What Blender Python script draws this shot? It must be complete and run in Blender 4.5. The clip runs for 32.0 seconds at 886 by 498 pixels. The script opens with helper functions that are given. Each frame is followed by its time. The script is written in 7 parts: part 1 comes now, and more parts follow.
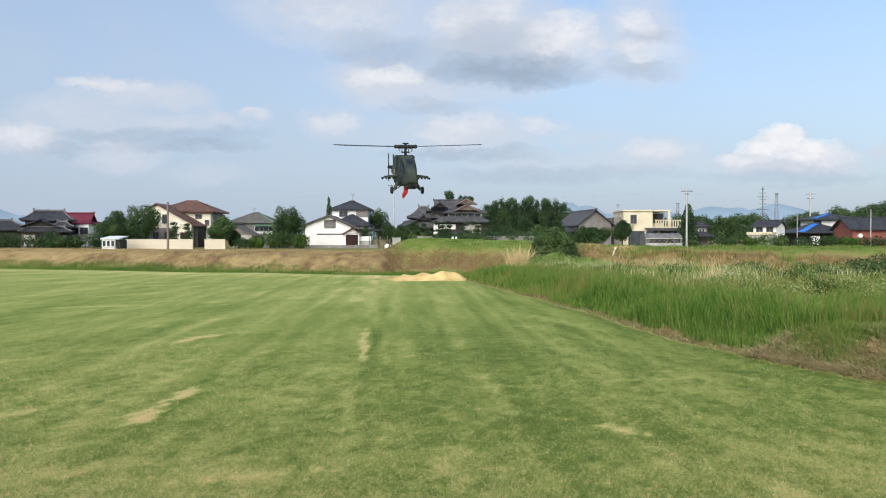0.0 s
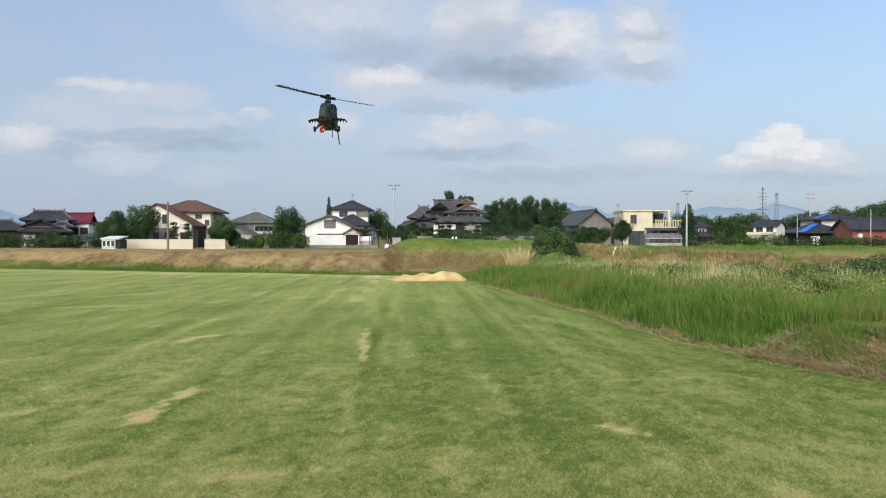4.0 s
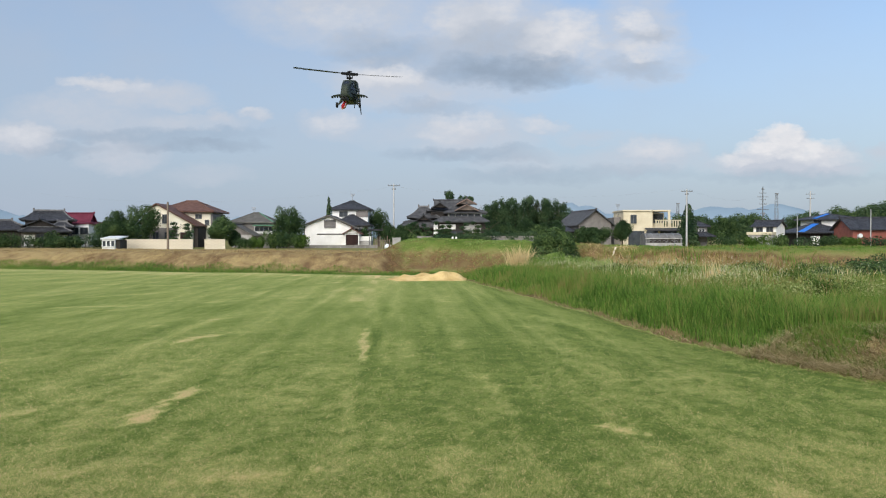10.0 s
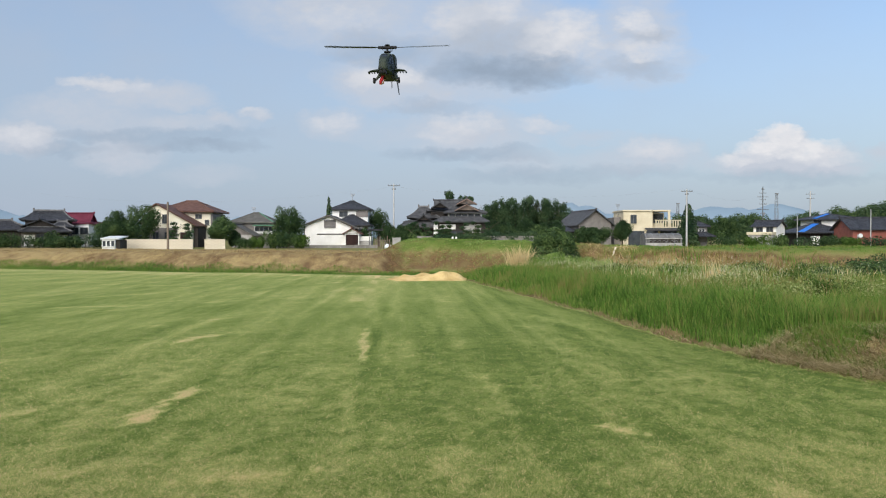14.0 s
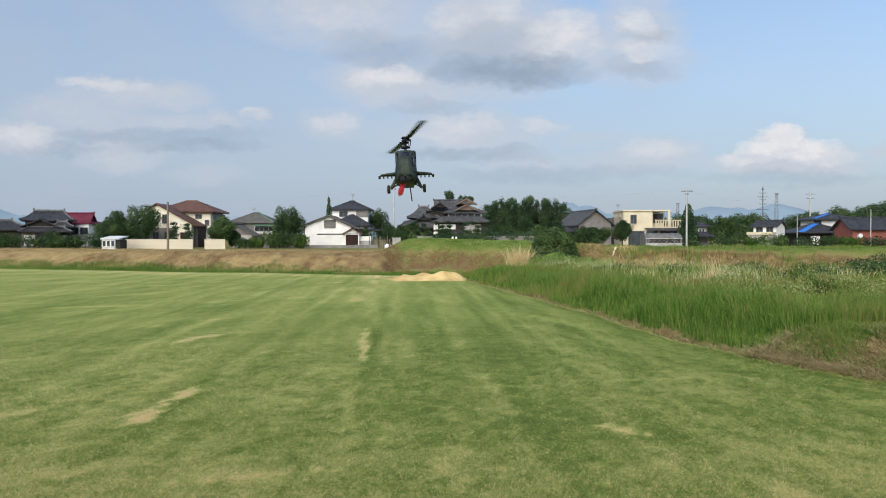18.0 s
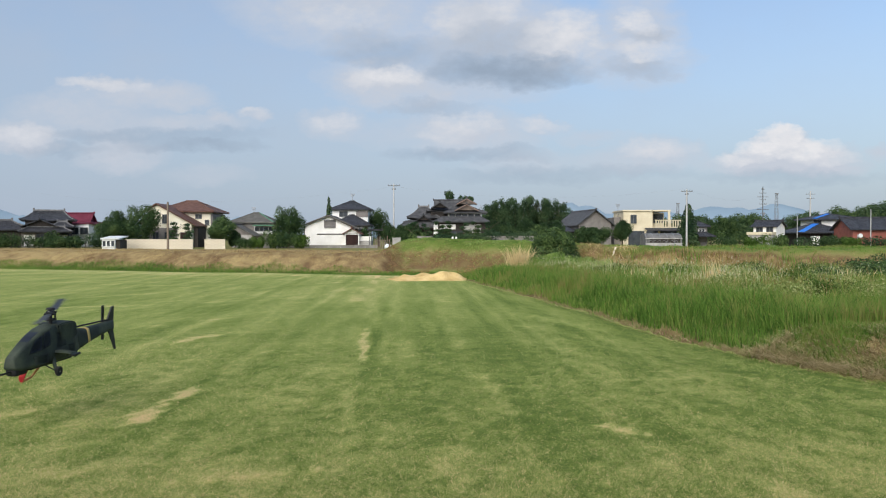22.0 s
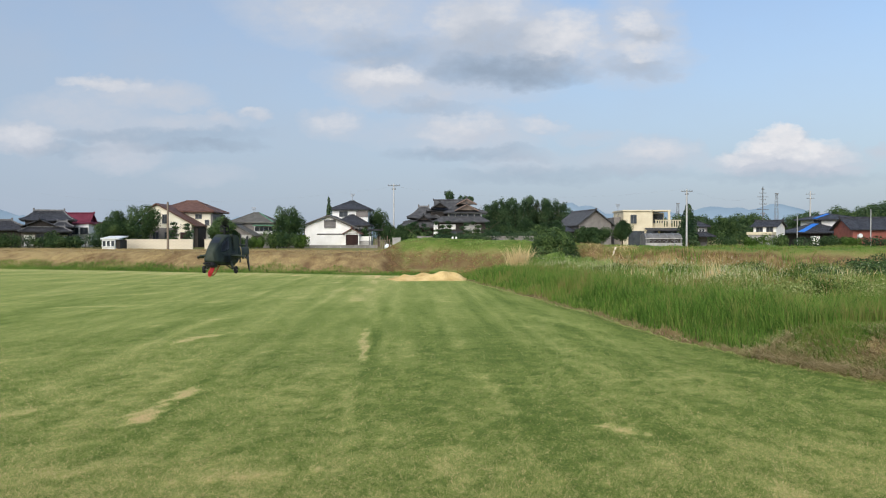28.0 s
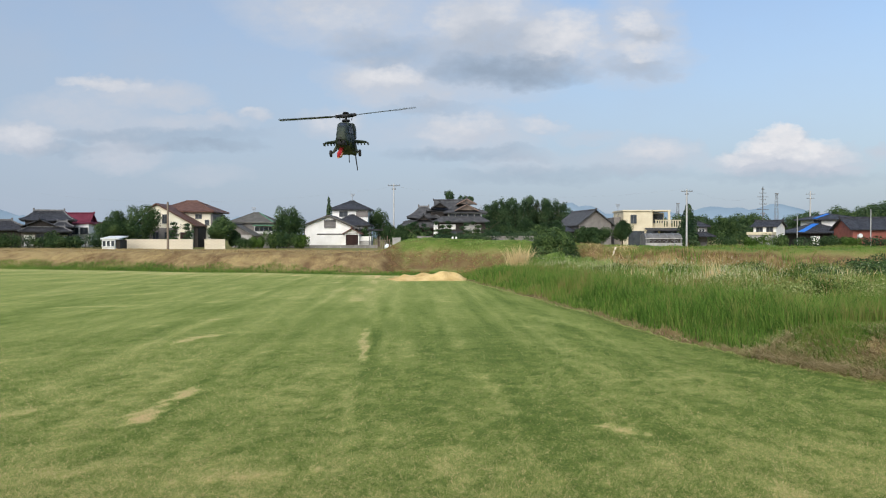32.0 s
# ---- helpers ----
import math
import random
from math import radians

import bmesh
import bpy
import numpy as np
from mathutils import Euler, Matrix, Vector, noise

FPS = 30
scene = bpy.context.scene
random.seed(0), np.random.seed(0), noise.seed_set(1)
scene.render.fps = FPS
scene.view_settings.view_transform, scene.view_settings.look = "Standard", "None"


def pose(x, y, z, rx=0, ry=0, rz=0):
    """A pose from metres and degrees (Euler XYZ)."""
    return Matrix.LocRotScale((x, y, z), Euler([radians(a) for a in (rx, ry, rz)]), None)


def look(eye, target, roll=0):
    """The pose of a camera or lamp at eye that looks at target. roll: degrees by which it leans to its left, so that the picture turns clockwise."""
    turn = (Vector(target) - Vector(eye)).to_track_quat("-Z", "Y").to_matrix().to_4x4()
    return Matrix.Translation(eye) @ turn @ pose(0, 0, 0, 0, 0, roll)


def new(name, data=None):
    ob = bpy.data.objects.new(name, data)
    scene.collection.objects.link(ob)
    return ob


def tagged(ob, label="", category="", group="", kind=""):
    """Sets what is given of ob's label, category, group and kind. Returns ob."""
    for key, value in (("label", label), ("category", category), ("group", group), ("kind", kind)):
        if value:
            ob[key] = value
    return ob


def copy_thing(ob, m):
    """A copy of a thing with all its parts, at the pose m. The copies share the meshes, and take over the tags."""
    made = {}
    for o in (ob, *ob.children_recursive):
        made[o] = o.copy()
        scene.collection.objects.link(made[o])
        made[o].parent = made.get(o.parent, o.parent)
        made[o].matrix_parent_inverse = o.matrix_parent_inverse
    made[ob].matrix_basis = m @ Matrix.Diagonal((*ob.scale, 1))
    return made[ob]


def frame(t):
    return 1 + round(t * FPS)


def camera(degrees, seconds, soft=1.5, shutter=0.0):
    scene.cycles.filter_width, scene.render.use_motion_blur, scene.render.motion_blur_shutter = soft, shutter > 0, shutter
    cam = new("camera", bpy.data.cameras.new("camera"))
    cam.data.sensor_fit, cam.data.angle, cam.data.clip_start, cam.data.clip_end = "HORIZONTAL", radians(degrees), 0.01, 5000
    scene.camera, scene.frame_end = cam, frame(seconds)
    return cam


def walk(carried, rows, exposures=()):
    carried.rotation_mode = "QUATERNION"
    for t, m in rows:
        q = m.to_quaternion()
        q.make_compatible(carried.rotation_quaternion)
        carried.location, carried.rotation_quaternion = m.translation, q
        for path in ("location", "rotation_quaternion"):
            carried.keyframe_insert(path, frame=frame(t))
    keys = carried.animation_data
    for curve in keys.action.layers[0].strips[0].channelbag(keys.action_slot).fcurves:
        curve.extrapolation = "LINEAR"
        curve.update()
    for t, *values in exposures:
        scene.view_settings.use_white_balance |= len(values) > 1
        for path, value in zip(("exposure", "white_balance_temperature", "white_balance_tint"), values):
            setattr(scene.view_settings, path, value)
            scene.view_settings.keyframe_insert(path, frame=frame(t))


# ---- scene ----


# ---------------------------------------------------------------- camera
cam = camera(60.0, 32.0, soft=1.1, shutter=0.06)
EYE = (0.0, 0.0, 1.6)
STAND = look(EYE, (0.0, 71.47, 0.6))
walk(cam, [(0.0, STAND), (32.0, STAND)], exposures=[(0.0, 0.20), (1.5, 0.19), (3.0, 0.12), (6.0, 0.05), (10.0, 0.0), (32.0, 0.0)])

# ---------------------------------------------------------------- sun and sky
SUN_EL, SUN_AZ = 36.0, 200.0          # degrees; azimuth clockwise from +y


def build_sun():
    data = bpy.data.lights.new("sun", "SUN")
    data.energy, data.angle, data.color = 3.75, radians(60.0), (1.0, 0.95, 0.87)
    ob = new("sun", data)
    a, e = radians(SUN_AZ), radians(SUN_EL)
    way = Vector((math.sin(a) * math.cos(e), math.cos(a) * math.cos(e), math.sin(e)))
    ob.matrix_world = look(way * 60, (0, 0, 0))


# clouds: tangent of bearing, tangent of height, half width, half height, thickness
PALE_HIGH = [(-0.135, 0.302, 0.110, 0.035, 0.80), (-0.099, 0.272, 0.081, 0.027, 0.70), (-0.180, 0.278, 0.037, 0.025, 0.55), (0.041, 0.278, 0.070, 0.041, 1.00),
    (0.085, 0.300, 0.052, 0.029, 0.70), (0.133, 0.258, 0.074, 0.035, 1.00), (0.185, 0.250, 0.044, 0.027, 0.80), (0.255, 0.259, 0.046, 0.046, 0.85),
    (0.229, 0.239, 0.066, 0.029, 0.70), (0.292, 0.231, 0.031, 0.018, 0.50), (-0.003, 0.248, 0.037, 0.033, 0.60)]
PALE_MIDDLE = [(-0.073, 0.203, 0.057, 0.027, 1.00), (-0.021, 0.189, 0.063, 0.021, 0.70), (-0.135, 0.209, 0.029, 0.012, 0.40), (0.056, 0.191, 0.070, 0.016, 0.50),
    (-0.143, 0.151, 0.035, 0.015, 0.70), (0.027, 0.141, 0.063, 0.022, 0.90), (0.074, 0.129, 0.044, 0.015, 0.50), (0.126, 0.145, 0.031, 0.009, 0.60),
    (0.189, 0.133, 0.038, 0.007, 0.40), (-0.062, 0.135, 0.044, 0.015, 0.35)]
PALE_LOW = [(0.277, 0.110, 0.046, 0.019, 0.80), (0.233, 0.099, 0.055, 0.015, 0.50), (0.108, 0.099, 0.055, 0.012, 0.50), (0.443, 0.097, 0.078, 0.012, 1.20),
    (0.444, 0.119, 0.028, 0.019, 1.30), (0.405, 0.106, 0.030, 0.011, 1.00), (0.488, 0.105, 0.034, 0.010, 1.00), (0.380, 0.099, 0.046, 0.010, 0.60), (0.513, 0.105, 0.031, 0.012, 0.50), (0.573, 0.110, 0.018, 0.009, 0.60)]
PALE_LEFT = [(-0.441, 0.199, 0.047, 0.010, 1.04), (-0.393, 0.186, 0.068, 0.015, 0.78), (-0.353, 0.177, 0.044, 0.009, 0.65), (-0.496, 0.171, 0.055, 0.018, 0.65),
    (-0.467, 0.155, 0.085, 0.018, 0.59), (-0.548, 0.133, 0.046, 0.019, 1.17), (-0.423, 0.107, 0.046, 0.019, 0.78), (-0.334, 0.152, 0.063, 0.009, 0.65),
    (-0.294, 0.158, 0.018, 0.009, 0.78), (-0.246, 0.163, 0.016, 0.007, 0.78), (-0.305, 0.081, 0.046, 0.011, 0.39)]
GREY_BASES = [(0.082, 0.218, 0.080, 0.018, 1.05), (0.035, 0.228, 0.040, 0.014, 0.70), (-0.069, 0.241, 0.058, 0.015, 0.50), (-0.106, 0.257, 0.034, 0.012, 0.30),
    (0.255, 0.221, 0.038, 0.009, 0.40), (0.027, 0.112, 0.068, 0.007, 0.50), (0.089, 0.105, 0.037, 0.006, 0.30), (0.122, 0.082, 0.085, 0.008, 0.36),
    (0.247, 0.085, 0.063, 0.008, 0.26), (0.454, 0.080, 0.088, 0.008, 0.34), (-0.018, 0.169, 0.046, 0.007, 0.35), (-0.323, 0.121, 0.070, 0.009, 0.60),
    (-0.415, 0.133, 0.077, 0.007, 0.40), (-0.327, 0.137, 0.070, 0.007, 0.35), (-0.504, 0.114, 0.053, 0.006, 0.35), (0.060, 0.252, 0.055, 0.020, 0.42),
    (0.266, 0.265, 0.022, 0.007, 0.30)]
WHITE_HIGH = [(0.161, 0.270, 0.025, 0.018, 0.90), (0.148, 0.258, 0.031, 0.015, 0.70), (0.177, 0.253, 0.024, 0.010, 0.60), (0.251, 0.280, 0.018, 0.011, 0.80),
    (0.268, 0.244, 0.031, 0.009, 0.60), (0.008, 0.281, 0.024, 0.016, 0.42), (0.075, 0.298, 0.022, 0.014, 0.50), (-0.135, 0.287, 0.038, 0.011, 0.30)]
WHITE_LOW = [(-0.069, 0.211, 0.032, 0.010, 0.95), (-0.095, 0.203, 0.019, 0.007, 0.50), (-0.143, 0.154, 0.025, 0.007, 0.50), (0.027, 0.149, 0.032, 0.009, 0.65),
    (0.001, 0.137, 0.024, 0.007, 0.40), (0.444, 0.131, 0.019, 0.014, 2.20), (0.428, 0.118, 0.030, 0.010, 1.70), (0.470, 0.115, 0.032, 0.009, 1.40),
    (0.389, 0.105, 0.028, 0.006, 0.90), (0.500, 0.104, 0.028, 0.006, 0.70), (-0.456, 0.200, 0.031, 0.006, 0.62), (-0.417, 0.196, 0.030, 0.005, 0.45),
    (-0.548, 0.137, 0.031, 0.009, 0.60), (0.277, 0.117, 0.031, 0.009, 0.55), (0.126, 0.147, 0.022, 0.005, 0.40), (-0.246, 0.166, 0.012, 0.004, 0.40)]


def build_world():
    w = bpy.data.worlds.new("sky")
    scene.world = w
    w.use_nodes = True
    nt = w.node_tree
    nt.nodes.clear()
    N = nt.nodes.new
    L = nt.links.new

    def feed(socket, v):
        if isinstance(v, tuple):
            socket.default_value = v
        elif isinstance(v, (int, float)):
            socket.default_value = v
        else:
            L(v, socket)

    def math_(op, a, b=None, c=None, clamp=False):
        n = N("ShaderNodeMath")
        n.operation, n.use_clamp = op, clamp
        for i, v in enumerate((a, b, c)):
            if v is not None:
                feed(n.inputs[i], v)
        return n.outputs[0]

    def vec(op, a, b):
        n = N("ShaderNodeVectorMath")
        n.operation = op
        feed(n.inputs[0], a), feed(n.inputs[1], b)
        return n.outputs["Value" if op == "DOT_PRODUCT" else "Vector"]

    def mix(fac, a, b):
        n = N("ShaderNodeMix")
        n.data_type = "RGBA"
        for s, val in ((n.inputs[0], fac), (n.inputs[6], a), (n.inputs[7], b)):
            feed(s, (*val, 1) if isinstance(val, tuple) else val)
        return n.outputs[2]

    out, bg = N("ShaderNodeOutputWorld"), N("ShaderNodeBackground")
    sky = N("ShaderNodeTexSky")
    sky.sky_type, sky.sun_disc = "NISHITA", False
    sky.sun_elevation, sky.sun_rotation = radians(SUN_EL), radians(SUN_AZ)
    sky.air_density, sky.dust_density, sky.ozone_density = 1.0, 1.6, 2.0
    tc = N("ShaderNodeTexCoord")
    sep = N("ShaderNodeSeparateXYZ")
    L(tc.outputs["Generated"], sep.inputs[0])
    X, Y, Z = sep.outputs
    ay = math_("MAXIMUM", math_("ABSOLUTE", Y), 0.05)
    u, v = math_("DIVIDE", X, ay), math_("DIVIDE", Z, ay)
    front = math_("GREATER_THAN", Y, 0.0)
    flat = N("ShaderNodeCombineXYZ")
    L(u, flat.inputs[0]), L(v, flat.inputs[1])
    wide = N("ShaderNodeCombineXYZ")
    L(u, wide.inputs[0]), L(math_("MULTIPLY", v, 1.7), wide.inputs[1]), L(front, wide.inputs[2])

    def noise_(scale, detail, rough, colour=False):
        n = N("ShaderNodeTexNoise")
        n.inputs["Scale"].default_value, n.inputs["Detail"].default_value = scale, detail
        n.inputs["Roughness"].default_value = rough
        L(wide.outputs[0], n.inputs["Vector"])
        return n.outputs["Color" if colour else "Fac"]

    # billowing: the outlines are pushed about before the clouds are laid out
    place = flat.outputs[0]
    for scale, reach in ((14.0, (0.050, 0.030, 0.0)), (46.0, (0.026, 0.020, 0.0))):
        off = vec("SUBTRACT", noise_(scale, 3.0, 0.6, True), (0.5, 0.5, 0.5))
        place = vec("ADD", place, vec("MULTIPLY", off, reach))
    billow = math_("SUBTRACT", noise_(30.0, 6.0, 0.62), 0.5)
    broad = noise_(5.5, 4.0, 0.55)

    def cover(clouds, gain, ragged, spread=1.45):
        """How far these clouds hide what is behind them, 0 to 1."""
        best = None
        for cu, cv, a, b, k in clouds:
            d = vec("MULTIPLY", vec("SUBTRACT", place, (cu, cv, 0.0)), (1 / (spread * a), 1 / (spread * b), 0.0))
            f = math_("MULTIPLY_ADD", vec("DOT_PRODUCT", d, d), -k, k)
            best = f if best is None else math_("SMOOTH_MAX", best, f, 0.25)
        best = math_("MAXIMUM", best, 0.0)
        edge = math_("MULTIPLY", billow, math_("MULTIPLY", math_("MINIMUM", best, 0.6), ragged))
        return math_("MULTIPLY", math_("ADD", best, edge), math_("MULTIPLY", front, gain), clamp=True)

    scaled = N("ShaderNodeVectorMath")
    scaled.operation = "SCALE"
    L(sky.outputs[0], scaled.inputs[0])
    scaled.inputs["Scale"].default_value = SKY_GAIN
    # haze low down, thicker on the left; a thin broken veil all over
    low = math_("MULTIPLY_ADD", v, -2.6, 1.0, True)
    side = math_("MULTIPLY_ADD", u, -0.75, 0.50, True)
    base = mix(math_("MULTIPLY", low, 0.95), scaled.outputs[0], (0.395, 0.470, 0.566))
    base = mix(math_("MULTIPLY", side, 0.55), base, (0.372, 0.458, 0.600))
    veil = math_("MULTIPLY", math_("SUBTRACT", broad, 0.36), 2.2, clamp=True)
    base = mix(math_("MULTIPLY", veil, math_("MULTIPLY_ADD", side, 0.5, 0.10)), base, (0.462, 0.524, 0.625))
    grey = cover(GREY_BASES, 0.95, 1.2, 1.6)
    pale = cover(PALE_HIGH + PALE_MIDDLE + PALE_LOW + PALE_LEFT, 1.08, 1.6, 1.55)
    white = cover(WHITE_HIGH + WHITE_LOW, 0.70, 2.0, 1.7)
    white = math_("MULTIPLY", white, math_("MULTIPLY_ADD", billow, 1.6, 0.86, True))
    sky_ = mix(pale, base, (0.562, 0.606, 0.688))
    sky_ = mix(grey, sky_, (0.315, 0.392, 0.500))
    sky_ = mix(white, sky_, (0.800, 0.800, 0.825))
    L(sky_, bg.inputs["Color"])
    bg.inputs["Strength"].default_value = 1.0
    L(bg.outputs[0], out.inputs[0])


SKY_GAIN = 0.185
build_sun()
build_world()


# ---------------------------------------------------------------- materials
def material(name, colours, rough=0.8, metal=0.0, scale=6.0, detail=5.0, bump=0.0, bump_scale=None, stretch=(1, 1, 1),
             fine=0.0, spec=0.3, object_random=0.0, island_random=0.0, attr=None, translucent=0.0, wave=None):
    """Noise between two or three colours at two scales, with relief; attr: the name of a per-vertex number that picks the colour."""
    m = bpy.data.materials.new(name)
    m.use_nodes = True
    nt = m.node_tree
    N, L = nt.nodes.new, nt.links.new
    bsdf = nt.nodes["Principled BSDF"]
    bsdf.inputs["Roughness"].default_value, bsdf.inputs["Metallic"].default_value = rough, metal
    bsdf.inputs["Specular IOR Level"].default_value = spec
    tc, mp = N("ShaderNodeTexCoord"), N("ShaderNodeMapping")
    mp.inputs["Scale"].default_value = stretch
    L(tc.outputs["Object"], mp.inputs[0])
    nz = N("ShaderNodeTexNoise")
    nz.inputs["Scale"].default_value, nz.inputs["Detail"].default_value = scale, detail
    L(mp.outputs[0], nz.inputs["Vector"])
    ramp = N("ShaderNodeValToRGB")
    els = ramp.color_ramp.elements
    while len(els) < len(colours):
        els.new(0.5)
    lo, hi = (0.0, 1.0) if attr else (0.32, 0.68)
    for i, c in enumerate(colours):
        els[i].position = lo + (hi - lo) * i / max(1, len(colours) - 1)
        els[i].color = (*c, 1)
    fac = nz.outputs["Fac"]
    if attr:
        at = N("ShaderNodeAttribute")
        at.attribute_name = attr
        ad = N("ShaderNodeMath")
        ad.operation = "MULTIPLY_ADD"
        L(nz.outputs["Fac"], ad.inputs[0])
        ad.inputs[1].default_value = 0.5
        sb = N("ShaderNodeMath")
        sb.operation, sb.inputs[1].default_value = "SUBTRACT", 0.25
        L(at.outputs["Fac"], sb.inputs[0])
        L(sb.outputs[0], ad.inputs[2])
        fac = ad.outputs[0]
    if island_random or object_random:
        src = N("ShaderNodeNewGeometry").outputs["Random Per Island"] if island_random else N("ShaderNodeObjectInfo").outputs["Random"]
        k = island_random or object_random
        ma = N("ShaderNodeMath")
        ma.operation, ma.inputs[1].default_value = "MULTIPLY_ADD", k
        L(src, ma.inputs[0])
        sb = N("ShaderNodeMath")
        sb.operation, sb.inputs[1].default_value = "SUBTRACT", k / 2
        L(fac, sb.inputs[0])
        L(sb.outputs[0], ma.inputs[2])
        fac = ma.outputs[0]
    L(fac, ramp.inputs[0])
    col = ramp.outputs[0]
    if fine:
        n2 = N("ShaderNodeTexNoise")
        n2.inputs["Scale"].default_value, n2.inputs["Detail"].default_value = scale * 9, 3
        L(mp.outputs[0], n2.inputs["Vector"])
        mx = N("ShaderNodeMix")
        mx.data_type, mx.blend_type = "RGBA", "OVERLAY"
        mx.inputs[0].default_value = fine
        L(col, mx.inputs[6]), L(n2.outputs["Fac"], mx.inputs[7])
        col = mx.outputs[2]
    L(col, bsdf.inputs["Base Color"])
    if wave:
        wv = N("ShaderNodeTexWave")
        wv.bands_direction = wave[0]
        wv.inputs["Scale"].default_value, wv.inputs["Distortion"].default_value = wave[1], 0.4
        L(tc.outputs["Object"], wv.inputs["Vector"])
        bp = N("ShaderNodeBump")
        bp.inputs["Strength"].default_value, bp.inputs["Distance"].default_value = wave[2], 0.06
        L(wv.outputs["Fac"], bp.inputs["Height"])
        L(bp.outputs[0], bsdf.inputs["Normal"])
    elif bump:
        nb = N("ShaderNodeTexNoise")
        nb.inputs["Scale"].default_value, nb.inputs["Detail"].default_value = bump_scale or scale * 6, 4
        L(mp.outputs[0], nb.inputs["Vector"])
        bp = N("ShaderNodeBump")
        bp.inputs["Strength"].default_value, bp.inputs["Distance"].default_value = bump, 0.03
        L(nb.outputs["Fac"], bp.inputs["Height"])
        L(bp.outputs[0], bsdf.inputs["Normal"])
    if translucent:
        tr, ms = N("ShaderNodeBsdfTranslucent"), N("ShaderNodeMixShader")
        L(col, tr.inputs["Color"])
        ms.inputs[0].default_value = translucent
        L(bsdf.outputs[0], ms.inputs[1]), L(tr.outputs[0], ms.inputs[2])
        L(ms.outputs[0], nt.nodes["Material Output"].inputs["Surface"])
    return m


GREEN_TO_STRAW = [(0.066, 0.110, 0.020), (0.186, 0.248, 0.058), (0.350, 0.385, 0.122), (0.72, 0.53, 0.29)]
WILD_TONES = [(0.050, 0.115, 0.018), (0.145, 0.270, 0.042), (0.28, 0.28, 0.085), (0.215, 0.122, 0.052), (0.50, 0.385, 0.175)]
def turf(name, translucent=0.0, hair=1.5):
    """Mown turf: the tone of each place (dryness and painted edge shade), broken up by tufts, fine tufts and single
    hairs.
    """
    m = material(name, GREEN_TO_STRAW, 0.95, attr="tone", scale=5.0, detail=8, bump=0.8, bump_scale=70, spec=0.08, translucent=translucent)
    nt = m.node_tree
    ramp = next(n for n in nt.nodes if n.type == "VALTORGB")
    fac = ramp.inputs[0].links[0].from_socket
    tc = next(n for n in nt.nodes if n.type == "TEX_COORD")
    for scale, amount in ((34.0, 0.8), (150.0, hair)):
        nz, mad, off = (nt.nodes.new(k) for k in ("ShaderNodeTexNoise", "ShaderNodeMath", "ShaderNodeMath"))
        nz.inputs["Scale"].default_value, nz.inputs["Detail"].default_value = scale, 2.0
        nt.links.new(tc.outputs["Object"], nz.inputs["Vector"])
        off.operation, off.inputs[1].default_value = "SUBTRACT", 0.5
        nt.links.new(nz.outputs["Fac"], off.inputs[0])
        mad.operation, mad.inputs[1].default_value = "MULTIPLY_ADD", amount
        nt.links.new(off.outputs[0], mad.inputs[0])
        nt.links.new(fac, mad.inputs[2])
        fac = mad.outputs[0]
    nt.links.new(fac, ramp.inputs[0])
    return m


M_LAWN = turf("lawn_turf")
M_BLADE = material("lawn_blades", GREEN_TO_STRAW, 0.75, attr="tone", scale=9.0, island_random=0.25, translucent=0.25, spec=0.15)
M_WILD = material("wild_growth", WILD_TONES, 0.8, attr="tone", scale=3.0, island_random=0.2, translucent=0.4, spec=0.2)
M_STRAW = material("cut_straw", [(0.15, 0.110, 0.050), (0.35, 0.280, 0.140), (0.56, 0.475, 0.28)], 0.9, attr="tone", scale=3.0, island_random=0.3, translucent=0.15, spec=0.1)
M_PALE = material("pale_straw", [(0.36, 0.26, 0.11), (0.52, 0.40, 0.19), (0.68, 0.55, 0.30)], 0.9, attr="tone", scale=3.0, island_random=0.2, translucent=0.25, spec=0.1)
M_SEED = material("bleached_seed_heads", [(0.22, 0.30, 0.09), (0.40, 0.43, 0.19), (0.60, 0.56, 0.34)], 0.85, attr="tone", scale=2.0, island_random=0.3, translucent=0.3, spec=0.1)
M_FLOWER = material("white_flower", [(0.35, 0.38, 0.22), (0.54, 0.54, 0.39)], 0.8, scale=3.0)
M_SAND = material("sand", [(0.48, 0.33, 0.13), (0.60, 0.43, 0.18), (0.68, 0.51, 0.24)], 0.95, scale=2.2, bump=0.8, bump_scale=14, fine=0.4, spec=0.1)
M_CAMO = material("camouflage_paint", [(0.019, 0.025, 0.023), (0.031, 0.041, 0.033), (0.049, 0.060, 0.043)], 0.65, scale=6.5, detail=2.0, fine=0.2, spec=0.2)
M_DARKGREY = material("dark_grey_paint", [(0.011, 0.012, 0.014), (0.020, 0.022, 0.024)], 0.5, scale=20, fine=0.2)
M_BLACK = material("black_plastic", [(0.010, 0.010, 0.011), (0.020, 0.020, 0.022)], 0.6, scale=20, fine=0.2, spec=0.2)
M_RUBBER = material("rubber", [(0.012, 0.012, 0.012), (0.03, 0.03, 0.03)], 0.9, scale=30)
M_METAL = material("worn_metal", [(0.30, 0.30, 0.31), (0.45, 0.45, 0.46)], 0.4, 0.9, scale=25)
M_TINT = material("smoked_glass", [(0.010, 0.013, 0.020), (0.018, 0.023, 0.030)], 0.30, scale=3, spec=0.16)
M_BAND = material("yellow_band", [(0.40, 0.28, 0.08), (0.52, 0.40, 0.16)], 0.6, scale=25, fine=0.2)
M_RED = material("red_cloth", [(0.34, 0.016, 0.022), (0.48, 0.030, 0.038)], 0.75, scale=22, fine=0.3)
